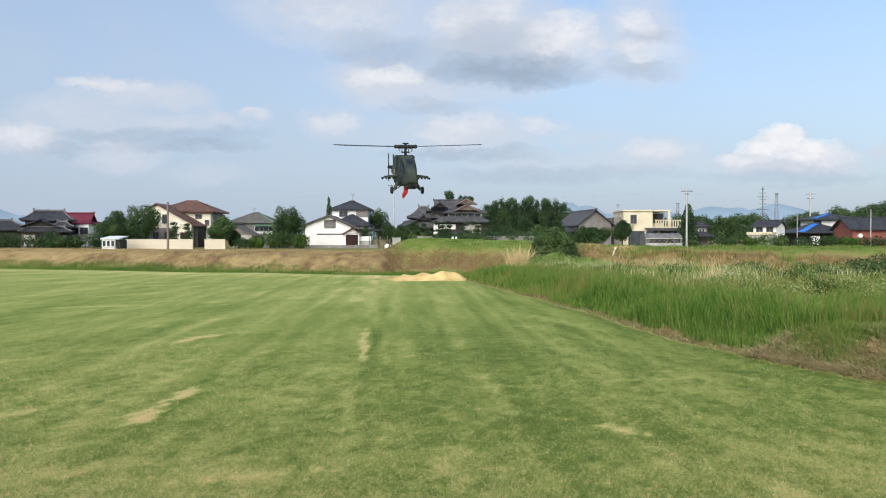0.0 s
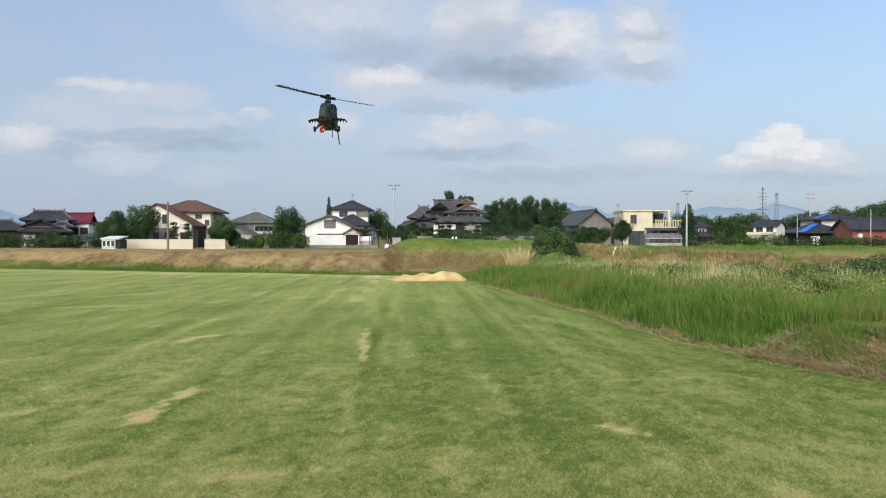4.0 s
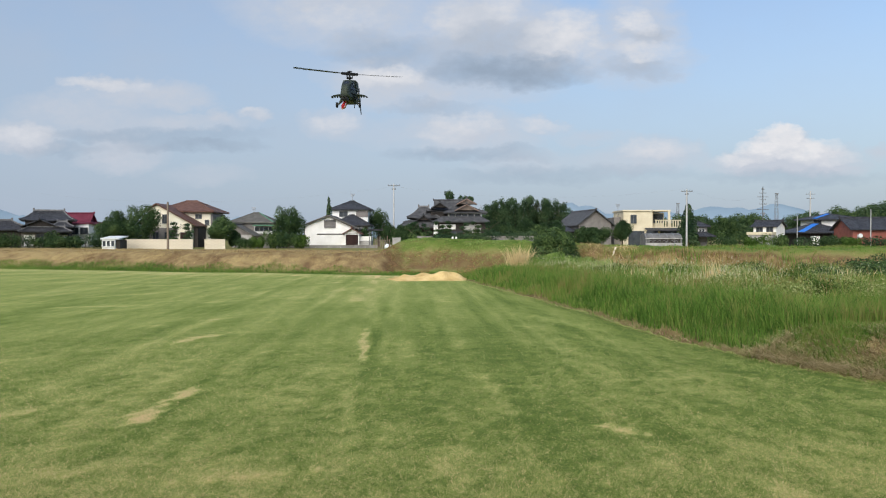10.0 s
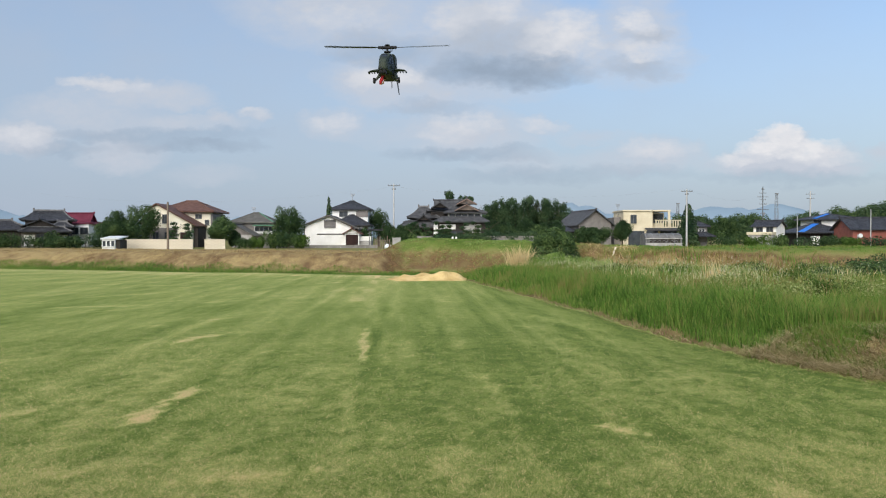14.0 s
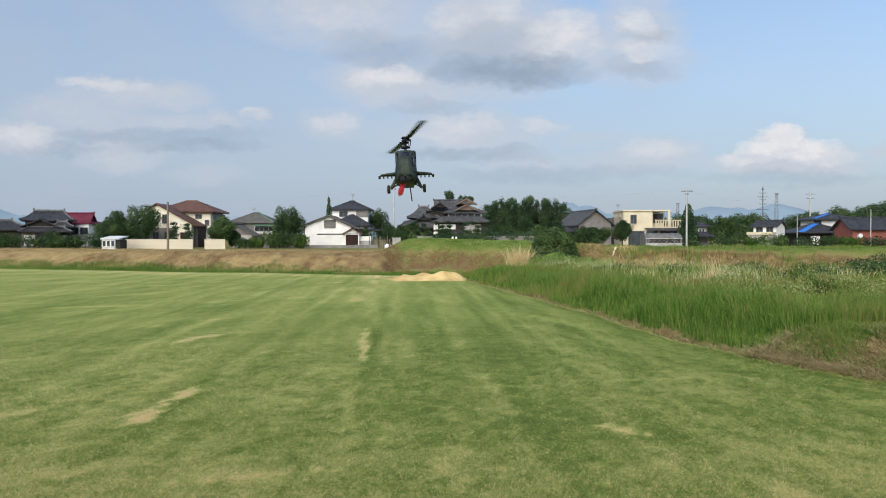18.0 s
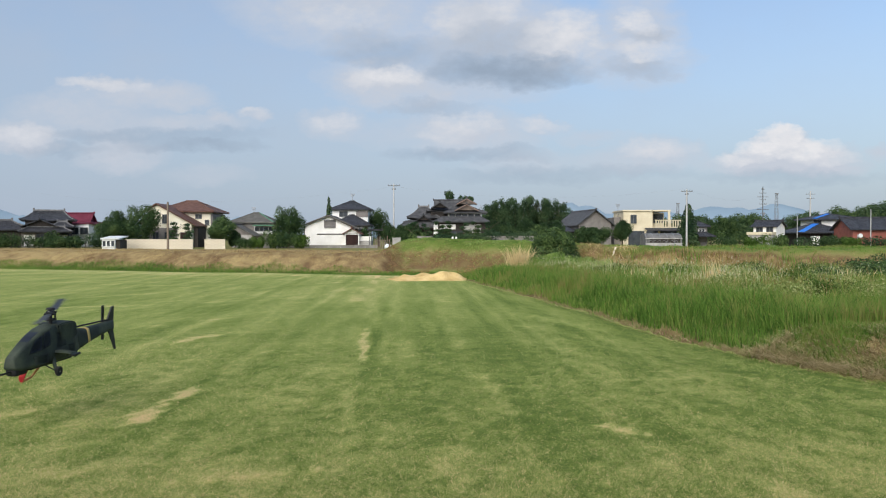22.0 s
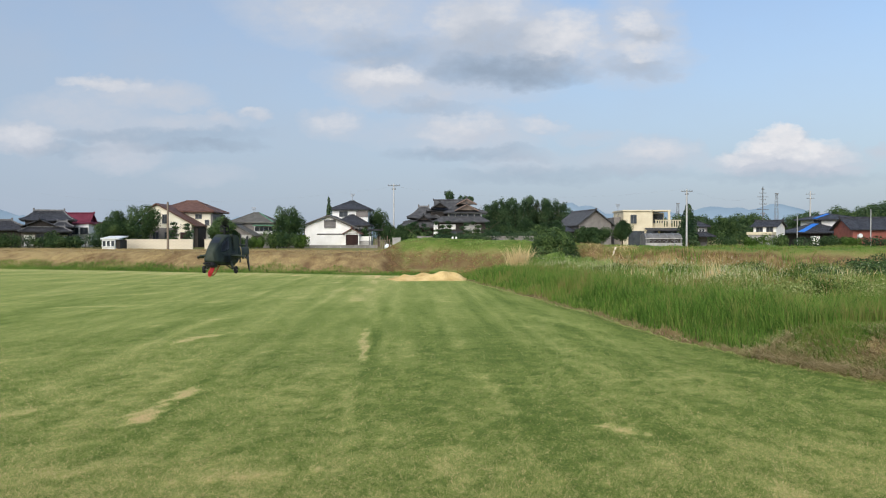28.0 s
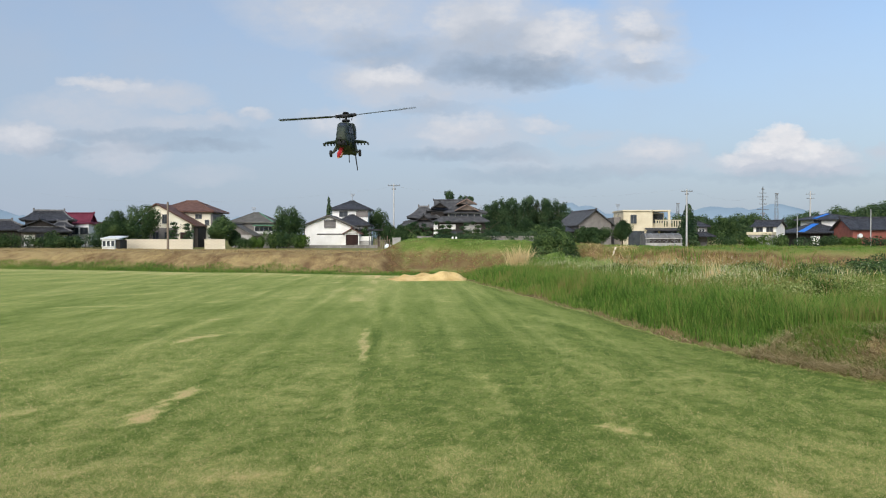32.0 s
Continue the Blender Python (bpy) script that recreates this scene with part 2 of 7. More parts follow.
M_TAN = material("tan_webbing", [(0.38, 0.17, 0.06), (0.50, 0.28, 0.12)], 0.8, scale=22, fine=0.3)
M_LEAF = material("leaves", [(0.020, 0.043, 0.018), (0.047, 0.085, 0.031), (0.098, 0.147, 0.050)], 0.7, scale=0.35, island_random=0.26, translucent=0.2, spec=0.1)
M_LEAF4 = material("yellowish_weed_leaves", [(0.13, 0.19, 0.045), (0.26, 0.32, 0.095), (0.46, 0.48, 0.22)], 0.7, scale=0.9, island_random=0.4, translucent=0.35, spec=0.15)
M_BUSH = material("bush_leaves", [(0.026, 0.055, 0.017), (0.054, 0.102, 0.029), (0.118, 0.180, 0.053)], 0.65, scale=1.5, island_random=0.5, translucent=0.2, spec=0.25)
M_GABLE = material("weathered_gable", [(0.13, 0.10, 0.085), (0.22, 0.18, 0.15)], 0.8, scale=2, fine=0.3)
M_FRESH = material("fresh_leaves", [(0.120, 0.205, 0.038), (0.205, 0.310, 0.070), (0.340, 0.430, 0.140)], 0.7, scale=0.9, island_random=0.3, translucent=0.3, spec=0.1)
M_LITTER = material("dead_leaf_litter", [(0.17, 0.085, 0.040), (0.31, 0.165, 0.075), (0.50, 0.33, 0.16)], 0.9, scale=2.0, island_random=0.4, translucent=0.2, spec=0.08)
M_BARGE = material("weathered_bargeboard", [(0.24, 0.165, 0.13), (0.36, 0.26, 0.21)], 0.8, scale=3, fine=0.3)
M_LEAF2 = material("pine_needles", [(0.019, 0.041, 0.021), (0.042, 0.078, 0.035), (0.088, 0.132, 0.054)], 0.7, scale=0.35, island_random=0.26, translucent=0.15, spec=0.1)
M_LEAF3 = material("bright_leaves", [(0.035, 0.075, 0.014), (0.075, 0.135, 0.026), (0.13, 0.20, 0.045)], 0.65, scale=0.5, island_random=0.26, translucent=0.3, spec=0.1)
M_BARK = material("bark", [(0.06, 0.045, 0.032), (0.13, 0.10, 0.075)], 0.9, scale=4, stretch=(1, 1, 0.2), bump=0.7)
M_TILE_LIGHT = material("weathered_roof_tiles", [(0.052, 0.054, 0.058), (0.125, 0.125, 0.128)], 0.55, scale=1.5, fine=0.4, wave=("X", 3.2, 0.8), spec=0.22)
M_TILE = material("grey_roof_tiles", [(0.028, 0.029, 0.034), (0.070, 0.072, 0.080)], 0.5, scale=1.5, fine=0.3, wave=("X", 3.2, 0.8), spec=0.22)
M_RIDGE = material("mortared_ridge_tiles", [(0.11, 0.11, 0.112), (0.22, 0.22, 0.218)], 0.7, scale=2.5, fine=0.4, spec=0.15)
M_TILE_RED = material("red_roof_tiles", [(0.120, 0.018, 0.036), (0.180, 0.032, 0.056)], 0.55, scale=1.5, fine=0.3, wave=("X", 3.2, 0.8), spec=0.3)
M_TILE_BROWN = material("brown_roof_tiles", [(0.11, 0.055, 0.040), (0.18, 0.095, 0.070)], 0.6, scale=1.5, fine=0.3, wave=("X", 3.2, 0.8), spec=0.3)
M_TILE_GREY2 = material("weathered_slate", [(0.085, 0.082, 0.073), (0.140, 0.134, 0.118)], 0.8, scale=1.2, fine=0.4, wave=("X", 2.6, 0.5))
M_WHITE = material("white_render", [(0.74, 0.73, 0.69), (0.86, 0.85, 0.82)], 0.85, scale=0.7, fine=0.2, bump=0.15)
M_CREAM = material("cream_render", [(0.72, 0.66, 0.51), (0.80, 0.76, 0.63)], 0.85, scale=0.7, fine=0.2, bump=0.15)
M_TANWALL = material("tan_concrete", [(0.55, 0.48, 0.33), (0.67, 0.60, 0.45)], 0.85, scale=0.6, fine=0.25, bump=0.15)
M_GREYWALL = material("grey_siding", [(0.17, 0.155, 0.145), (0.25, 0.23, 0.215)], 0.8, scale=1.0, fine=0.25, wave=("Z", 2.2, 0.5))
M_DARKWOOD = material("dark_weathered_wood", [(0.022, 0.019, 0.017), (0.055, 0.046, 0.040)], 0.8, scale=2, stretch=(3, 3, 0.4), fine=0.3)
M_REDWALL = material("rust_red_cladding", [(0.20, 0.066, 0.050), (0.29, 0.100, 0.076)], 0.7, scale=1.0, fine=0.25, wave=("X", 2.0, 0.6))
M_BLOCK = material("concrete_block", [(0.52, 0.45, 0.34), (0.70, 0.63, 0.50)], 0.9, scale=1.0, fine=0.3, bump=0.4)
M_CONC = material("grey_concrete", [(0.28, 0.27, 0.255), (0.42, 0.41, 0.39)], 0.9, scale=1.0, fine=0.3, bump=0.3)
M_OLDCONC = material("stained_concrete", [(0.15, 0.14, 0.125), (0.25, 0.24, 0.22)], 0.9, scale=1.0, fine=0.3, bump=0.3)
M_NET = material("shade_netting", [(0.09, 0.09, 0.088), (0.18, 0.18, 0.175)], 0.7, scale=1.2, fine=0.3)
M_PANE = material("window_pane", [(0.030, 0.036, 0.042), (0.06, 0.07, 0.08)], 0.08, scale=1.0, spec=0.7)
M_FRAME = material("window_frame", [(0.10, 0.10, 0.10), (0.16, 0.16, 0.155)], 0.5, 0.3, scale=5)
M_WFRAME = material("white_frame", [(0.60, 0.60, 0.58), (0.75, 0.75, 0.73)], 0.5, scale=5)
M_GREENTRIM = material("green_trim", [(0.06, 0.16, 0.10), (0.10, 0.24, 0.15)], 0.6, scale=3)
M_BROWNDOOR = material("brown_door", [(0.020, 0.009, 0.008), (0.040, 0.017, 0.014)], 0.55, scale=2, wave=("X", 3.0, 0.5))
M_TARP = material("blue_tarp", [(0.02, 0.13, 0.50), (0.05, 0.22, 0.66)], 0.5, scale=2.0, bump=0.5, bump_scale=5)
M_POLE = material("concrete_pole", [(0.36, 0.36, 0.355), (0.50, 0.50, 0.49)], 0.85, scale=3, stretch=(1, 1, 0.3), fine=0.2)
M_WOODPOLE = material("wooden_pole", [(0.15, 0.115, 0.085), (0.26, 0.21, 0.16)], 0.9, scale=3, stretch=(2, 2, 0.2), fine=0.3)
M_STEEL = material("galvanised_steel", [(0.20, 0.21, 0.22), (0.32, 0.33, 0.34)], 0.5, 0.6, scale=6)
M_PLASTIC = material("white_plastic", [(0.60, 0.62, 0.62), (0.78, 0.79, 0.79)], 0.4, scale=2, bump=0.3, bump_scale=6)
# pale blue of the air's haze is put into the hills' colour
M_HILL = material("haze_tinted_hill", [(0.240, 0.325, 0.390), (0.275, 0.358, 0.420)], 1.0, scale=0.004, detail=6, spec=0.0)


# ---------------------------------------------------------------- mesh helpers
def link(name, bm_or_mesh, mat, parent=None, label="", smooth=False):
    if isinstance(bm_or_mesh, bmesh.types.BMesh):
        me = bpy.data.meshes.new(name)
        bm_or_mesh.normal_update()
        bm_or_mesh.to_mesh(me)
        bm_or_mesh.free()
    else:
        me = bm_or_mesh
    if smooth:
        me.shade_smooth()
    if not me.materials:
        me.materials.append(mat)
    ob = new(name, me)
    if parent:
        ob.parent = parent
    if label:
        ob["label"] = label
    return ob


def part(name, bm, mat, parent, label="", smooth=False):
    return link(name, bm, mat, parent, label, smooth)


def thing(name, m, label, category, group="", kind=""):
    ob = new(name)
    ob.matrix_world = m
    return tagged(ob, label, category, group, kind)


def add_box(bm, x0, x1, y0, y1, z0, z1, m=None):
    vs = [bm.verts.new((x, y, z)) for z in (z0, z1) for y in (y0, y1) for x in (x0, x1)]
    if m:
        for v in vs:
            v.co = m @ v.co
    for f in ((0, 2, 3, 1), (4, 5, 7, 6), (0, 1, 5, 4), (2, 6, 7, 3), (0, 4, 6, 2), (1, 3, 7, 5)):
        bm.faces.new([vs[i] for i in f])
    return vs


def box(x0, x1, y0, y1, z0, z1, bevel=0.0):
    bm = bmesh.new()
    add_box(bm, x0, x1, y0, y1, z0, z1)
    if bevel:
        bmesh.ops.bevel(bm, geom=bm.edges[:], offset=bevel, segments=2, affect="EDGES", profile=0.5)
    return bm


def add_tube(bm, p, q, r0, r1=None, n=10):
    p, q = Vector(p), Vector(q)
    r1 = r0 if r1 is None else r1
    ax = (q - p).normalized()
    s = ax.orthogonal().normalized()
    t = ax.cross(s)
    rings = []
    for c, r in ((p, r0), (q, r1)):
        rings.append([bm.verts.new(c + r * (math.cos(a) * s + math.sin(a) * t)) for a in (2 * math.pi * i / n for i in range(n))])
    for i in range(n):
        j = (i + 1) % n
        bm.faces.new((rings[0][i], rings[0][j], rings[1][j], rings[1][i]))
    bm.faces.new(rings[0][::-1])
    bm.faces.new(rings[1])


def tube(p, q, r0, r1=None, n=10):
    bm = bmesh.new()
    add_tube(bm, p, q, r0, r1, n)
    return bm


def prism(profile, axis, a, b):
    """A closed outline (pairs) drawn out along an axis from a to b. axis x: pairs are y, z; axis y: pairs are x, z; axis z: x, y."""
    bm = bmesh.new()
    put = {"x": lambda p, d: (d, p[0], p[1]), "y": lambda p, d: (p[0], d, p[1]), "z": lambda p, d: (p[0], p[1], d)}[axis]
    lo = [bm.verts.new(put(p, a)) for p in profile]
    hi = [bm.verts.new(put(p, b)) for p in profile]
    bm.faces.new(lo[::-1])
    bm.faces.new(hi)
    n = len(profile)
    for i in range(n):
        bm.faces.new((lo[i], lo[(i + 1) % n], hi[(i + 1) % n], hi[i]))
    bmesh.ops.recalc_face_normals(bm, faces=bm.faces[:])
    return bm


def raw_mesh(name, co, faces, size, tone=None):
    """A mesh from arrays; faces all have the same number of corners."""
    me = bpy.data.meshes.new(name)
    co = np.ascontiguousarray(co, dtype=np.float32)
    faces = np.ascontiguousarray(faces, dtype=np.int32)
    me.vertices.add(len(co))
    me.vertices.foreach_set("co", co.ravel())
    me.loops.add(faces.size)
    me.loops.foreach_set("vertex_index", faces.ravel())
    me.polygons.add(len(faces))
    me.polygons.foreach_set("loop_start", np.arange(0, faces.size, size, dtype=np.int32))
    if tone is not None:
        at = me.attributes.new("tone", "FLOAT", "POINT")
        at.data.foreach_set("value", np.ascontiguousarray(tone, dtype=np.float32))
    me.update(calc_edges=True)
    return me


def vnoise(x, y, seed=0):
    """Smooth value noise on the plane, 0 to 1."""
    x, y = np.asarray(x, float), np.asarray(y, float)
    xi, yi = np.floor(x).astype(np.int64), np.floor(y).astype(np.int64)
    fx, fy = x - xi, y - yi
    fx, fy = fx * fx * (3 - 2 * fx), fy * fy * (3 - 2 * fy)

    def h(a, b):
        k = (a * 374761393 + b * 668265263 + seed * 974634777) & 0xFFFFFFFF
        k = ((k ^ (k >> 13)) * 1274126177) & 0xFFFFFFFF
        return ((k ^ (k >> 16)) & 0xFFFF) / 65535.0
    return (h(xi, yi) * (1 - fx) + h(xi + 1, yi) * fx) * (1 - fy) + (h(xi, yi + 1) * (1 - fx) + h(xi + 1, yi + 1) * fx) * fy


def smooth(a, b, v):
    t = np.clip((np.asarray(v, float) - a) / (b - a), 0, 1)
    return t * t * (3 - 2 * t)


# ---------------------------------------------------------------- the lie of the land
EDGE_Y = [0.0, 4.5, 8.2, 9.5, 11.9, 17.7, 27.9, 31.0, 60.0]
EDGE_X = [7.6, 6.2, 4.75, 4.26, 3.6, 2.8, 0.95, 0.5, 0.5]


def right_of_lawn(x, y):
    ragged = 0.16 * (vnoise(y * 1.1, y * 0 + 0.5, 5) - 0.5) + 0.12 * (vnoise(y * 3.3, y * 0 + 0.5, 6) - 0.5)
    return x - np.interp(y, EDGE_Y, EDGE_X) + ragged


def behind_lawn(x, y):
    """Distance past the lawn's far edge."""
    return (x + 4.5) * 0.342 + (y - 33.4) * 0.94


def height(x, y):
    x, y = np.asarray(x, float), np.asarray(y, float)
    d, s = right_of_lawn(x, y), behind_lawn(x, y)
    near = 1 - smooth(9.5, 12.0, y)
    shelf = (0.30 + 0.16 * near) * smooth(0.05, 1.0, d) * smooth(-3, 2, y)
    shelf = shelf * (1 - 0.5 * smooth(24, 32, y))
    # the bank, higher in the middle, lower beside the houses
    mid = smooth(-3.5, -1.6, x) * (1 - smooth(5.0, 8.0, x))
    right = smooth(5.0, 8.0, x)
    start = 1.0 + 2.2 * mid + 0.5 * right
    s2 = s - 2.6 * right * smooth(6, 30, x)
    crest = 0.88 + (0.64 - 0.022 * np.clip(x + 1, 0, 7)) * mid + 0.30 * right
    rise = smooth(start - 0.2, start + 2.4, s2)
    fall = 1 - smooth(start + 8, start + 22, s2)
    bank = crest * rise * fall
    z = np.maximum(shelf * fall * smooth(0, 1, 60 - y), bank)
    rough = (vnoise(x * 1.3, y * 1.3, 3) - 0.5) * 0.14 + (vnoise(x * 3.1, y * 3.1, 4) - 0.5) * 0.06
    wild = np.maximum(smooth(0.0, 0.6, d), smooth(0.4, 1.4, s))
    wild = wild * (1 - smooth(70, 90, y)) * smooth(-60, -50, x) * (1 - smooth(50, 60, x))
    return z + rough * wild + (vnoise(x * 0.25, y * 0.25, 9) - 0.5) * 0.05 * (1 - wild) * (y < 60)


# worn patches in the turf: x, y, half length, half width, turn in degrees, strength
PATCHES = [(-2.70, 6.90, 0.34, 0.12, 93, 1.0), (-2.67, 7.86, 0.36, 0.10, 88, 0.95), (-3.85, 12.1, 0.62, 0.17, 72, 0.85),
           (-1.20, 11.7, 1.7, 0.07, 95, 0.85), (-1.32, 15.4, 1.6, 0.09, 94, 0.45), (-1.9, 20.5, 2.6, 0.16, 94, 0.6),
           (1.50, 6.42, 0.20, 0.09, -49, 0.95), (0.04, 5.45, 0.40, 0.13, 85, 0.55), (-0.76, 5.9, 0.5, 0.10, 95, 0.5), (-0.92, 7.4, 1.1, 0.06, 97, 0.5), (-2.05, 9.0, 1.3, 0.05, 80, 0.4),
           (-3.95, 6.9, 0.22, 0.12, 60, 0.75), (-3.2, 6.75, 0.30, 0.10, 90, 0.6), (0.5, 8.5, 0.45, 0.09, 95, 0.55),
           (-7.9, 18.0, 0.9, 0.14, 15, 0.7), (-9.5, 26, 1.2, 0.25, 10, 0.6), (-9.0, 13.4, 0.6, 0.2, 10, 0.6),
           (-1.8, 5.05, 0.7, 0.10, 20, 0.5), (1.4, 5.1, 0.4, 0.1, 150, 0.4), (2.1, 15.2, 1.0, 0.2, 110, 0.5),
           (-0.3, 14.5, 1.6, 0.10, 95, 0.4), (-6.0, 16.0, 0.9, 0.12, 20, 0.45), (-11, 22, 1.6, 0.18, 10, 0.5),
           (2.5, 5.65, 0.5, 0.14, 140, 0.5), (3.0, 8.7, 0.45, 0.10, 100, 0.45), (-1.3, 5.1, 0.5, 0.06, 15, 0.75), (-2.7, 5.2, 0.5, 0.13, 30, 0.6), (-2.6, 10.2, 1.2, 0.10, 90, 0.45), (-2.5, 5.3, 0.6, 0.12, 30, 0.45), (0.25, 11.5, 0.4, 0.12, 90, 0.5)]


def lawn_tone(x, y):
    """Turf tone, 0 deep green to 1 straw: dryness, a paler distance, shade painted along the right edge. Mower tracks
    run away from the viewer in the middle and fan out to both sides.
    """
    u, v = x + 0.045 * y, y - 0.05 * x
    d, s = right_of_lawn(x, y), behind_lawn(x, y)
    mid = smooth(-6.5, -3.0, x) * (1 - smooth(1.0, 4.0, x))
    t = 0.395 + (0.45 + 0.55 * mid) * (0.20 * (vnoise(u * 2.6, v * 0.035, 11) - 0.5) + 0.18 * (vnoise(u * 5.5, v * 0.06, 17) - 0.5) + 0.10 * (vnoise(u * 0.9, v * 0.06, 15) - 0.5))
    t += (0.4 + 0.6 * mid) * (0.24 - 0.14 * smooth(-0.6, 0.6, x)) * smooth(0.70, 0.95, vnoise(u * 2.3 + 40, v * 0.09, 18)) * smooth(0.25, 0.65, vnoise(x * 2.2, y * 0.8, 19))
    t -= 0.12 * mid * smooth(0.72, 0.95, vnoise(u * 4 + 3, v * 0.10, 25))
    # tracks that fan out to the left and to the right
    for turn, weight, seed in ((0.64, 1 - smooth(-5.0, -1.5, x), 120), (-0.52, smooth(0.3, 2.6, x) * (1 - smooth(15, 24, y)), 140)):
        c, k = math.cos(turn), math.sin(turn)
        p, q = x * c - y * k, x * k + y * c
        t += weight * (0.11 * (vnoise(p * 1.7, q * 0.10, seed) - 0.5) + 0.13 * (vnoise(p * 5.0, q * 0.20, seed + 1) - 0.5))
        t += weight * (0.22 if turn > 0 else 0.12) * smooth(0.70, 0.95, vnoise(p * 2.6 + 5, q * 0.35, seed + 2)) * smooth(0.35, 0.75, vnoise(x * 1.9, y * 1.3, seed + 3))
    # faint swathes across, broken patches
    t += 0.07 * (vnoise(u * 0.06, (y - 0.10 * x) * 1.2, 12) - 0.5) + 0.12 * smooth(0.80, 0.97, vnoise(u * 1.0 + 7, v * 5.0, 23)) * smooth(9, 14, y)
    t += 0.06 * (vnoise(x * 0.8, y * 0.6, 13) - 0.5) + (1 - smooth(8, 15, y)) * (0.10 * (vnoise(x * 2.4, y * 1.8, 27) - 0.5) + 0.15 * (vnoise(x * 6.5, y * 5.0, 14) - 0.5) + 0.16 * (vnoise(x * 14, y * 11, 16) - 0.5) + 0.26 * (vnoise(x * 36, y * 26, 36) - 0.5))
    t += 0.16 * smooth(0.62, 0.88, vnoise(x * 1.9, y * 1.5, 26)) * smooth(0.35, 0.7, vnoise(x * 7, y * 5, 28)) * (1 - smooth(8, 13, y))
    t += smooth(8, 14, y) * (0.13 * (vnoise(u * 8.0, v * 0.8, 29) - 0.5) + 0.14 * (vnoise(u * 3.5, v * 0.4, 30) - 0.5))
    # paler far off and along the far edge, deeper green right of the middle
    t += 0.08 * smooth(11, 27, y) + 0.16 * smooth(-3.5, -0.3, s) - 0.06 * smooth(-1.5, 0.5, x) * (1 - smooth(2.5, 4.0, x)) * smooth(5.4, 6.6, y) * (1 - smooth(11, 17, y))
    # shade along the tall grass edge put into the tone; greener to the right
    t -= 0.10 * smooth(-0.35, 0.0, d) + 0.09 * smooth(-2.6, -0.2, d) + 0.05 * smooth(-2.5, 2.0, x) * (1 - smooth(14, 26, y))
    for px, py, a, b, turn, k in PATCHES:
        c, s = math.cos(radians(turn)), math.sin(radians(turn))
        dx, dy = x - px, y - py
        p, q = (dx * c + dy * s) / a, (-dx * s + dy * c) / b
        r = p * p + q * q + 2.4 * (vnoise(x * 9, y * 6, 21) - 0.5) + 2.0 * (vnoise(x * 24, y * 14, 22) - 0.5)
        t = np.maximum(t, k * (1 - smooth(0.5, 1.6, r)) + t * smooth(0.5, 1.6, r))
    return np.clip(t, 0, 1)


def wild_tone(x, y):
    """Bank and rough ground: 0 lush, 0.5 mixed, 0.75 rust, 1 straw."""
    d, s = right_of_lawn(x, y), behind_lawn(x, y)
    mid = smooth(-3.5, -1.6, x) * (1 - smooth(5.0, 8.0, x))
    right = smooth(5.0, 8.0, x)
    start = 1.0 + 2.2 * mid + 0.5 * right
    s2 = s - 2.6 * right * smooth(6, 30, x)
    n = vnoise(x * 0.5, y * 0.9, 31) - 0.5
    n2 = vnoise(x * 2.2, y * 2.8, 32) - 0.5
    slope = smooth(start - 0.5, start + 0.2, s2 + n) 
    top = smooth(start + 1.0 + 0.5 * right, start + 1.7 + 0.5 * right, s2 + 0.8 * n) * np.maximum(mid, right)
    dry = 0.16 + (0.78 - 0.21 * mid - 0.18 * right + 0.06 * (vnoise(x * 0.3, y * 0.3, 33) - 0.5)) * slope
    dry = dry + 0.20 * right * (1 - smooth(9.5, 14, x)) * slope
    green_top = np.maximum(mid, right)
    dry = dry * (1 - green_top * top) + (0.22 + 0.14 * n2) * green_top * top
    far = smooth(start + 9, start + 14, s2)
    dry = dry * (1 - far) + 0.45 * far
    # brown strip at the lawn's border: thatch, with shade mixed into its colour
    edge = (1 - smooth(0.25, 0.55, d)) * (s < 1)
    dry = np.where(s < 0.2, 0.26 + 0.33 * edge, dry)
    near = (1 - smooth(9.3, 10.6, y + 0.18 * (x - 5)))
    dry = np.where(s < 0, np.maximum(dry, near * smooth(0.25, 0.7, d)), dry)
    part_ = (0.75 + 0.25 * np.maximum(mid, right)) * np.where(s < 0, 1 - 0.95 * near, 1) * (1 - 0.75 * green_top * top)
    return np.clip(dry + (0.26 * n + 0.22 * n2) * part_, 0, 1)


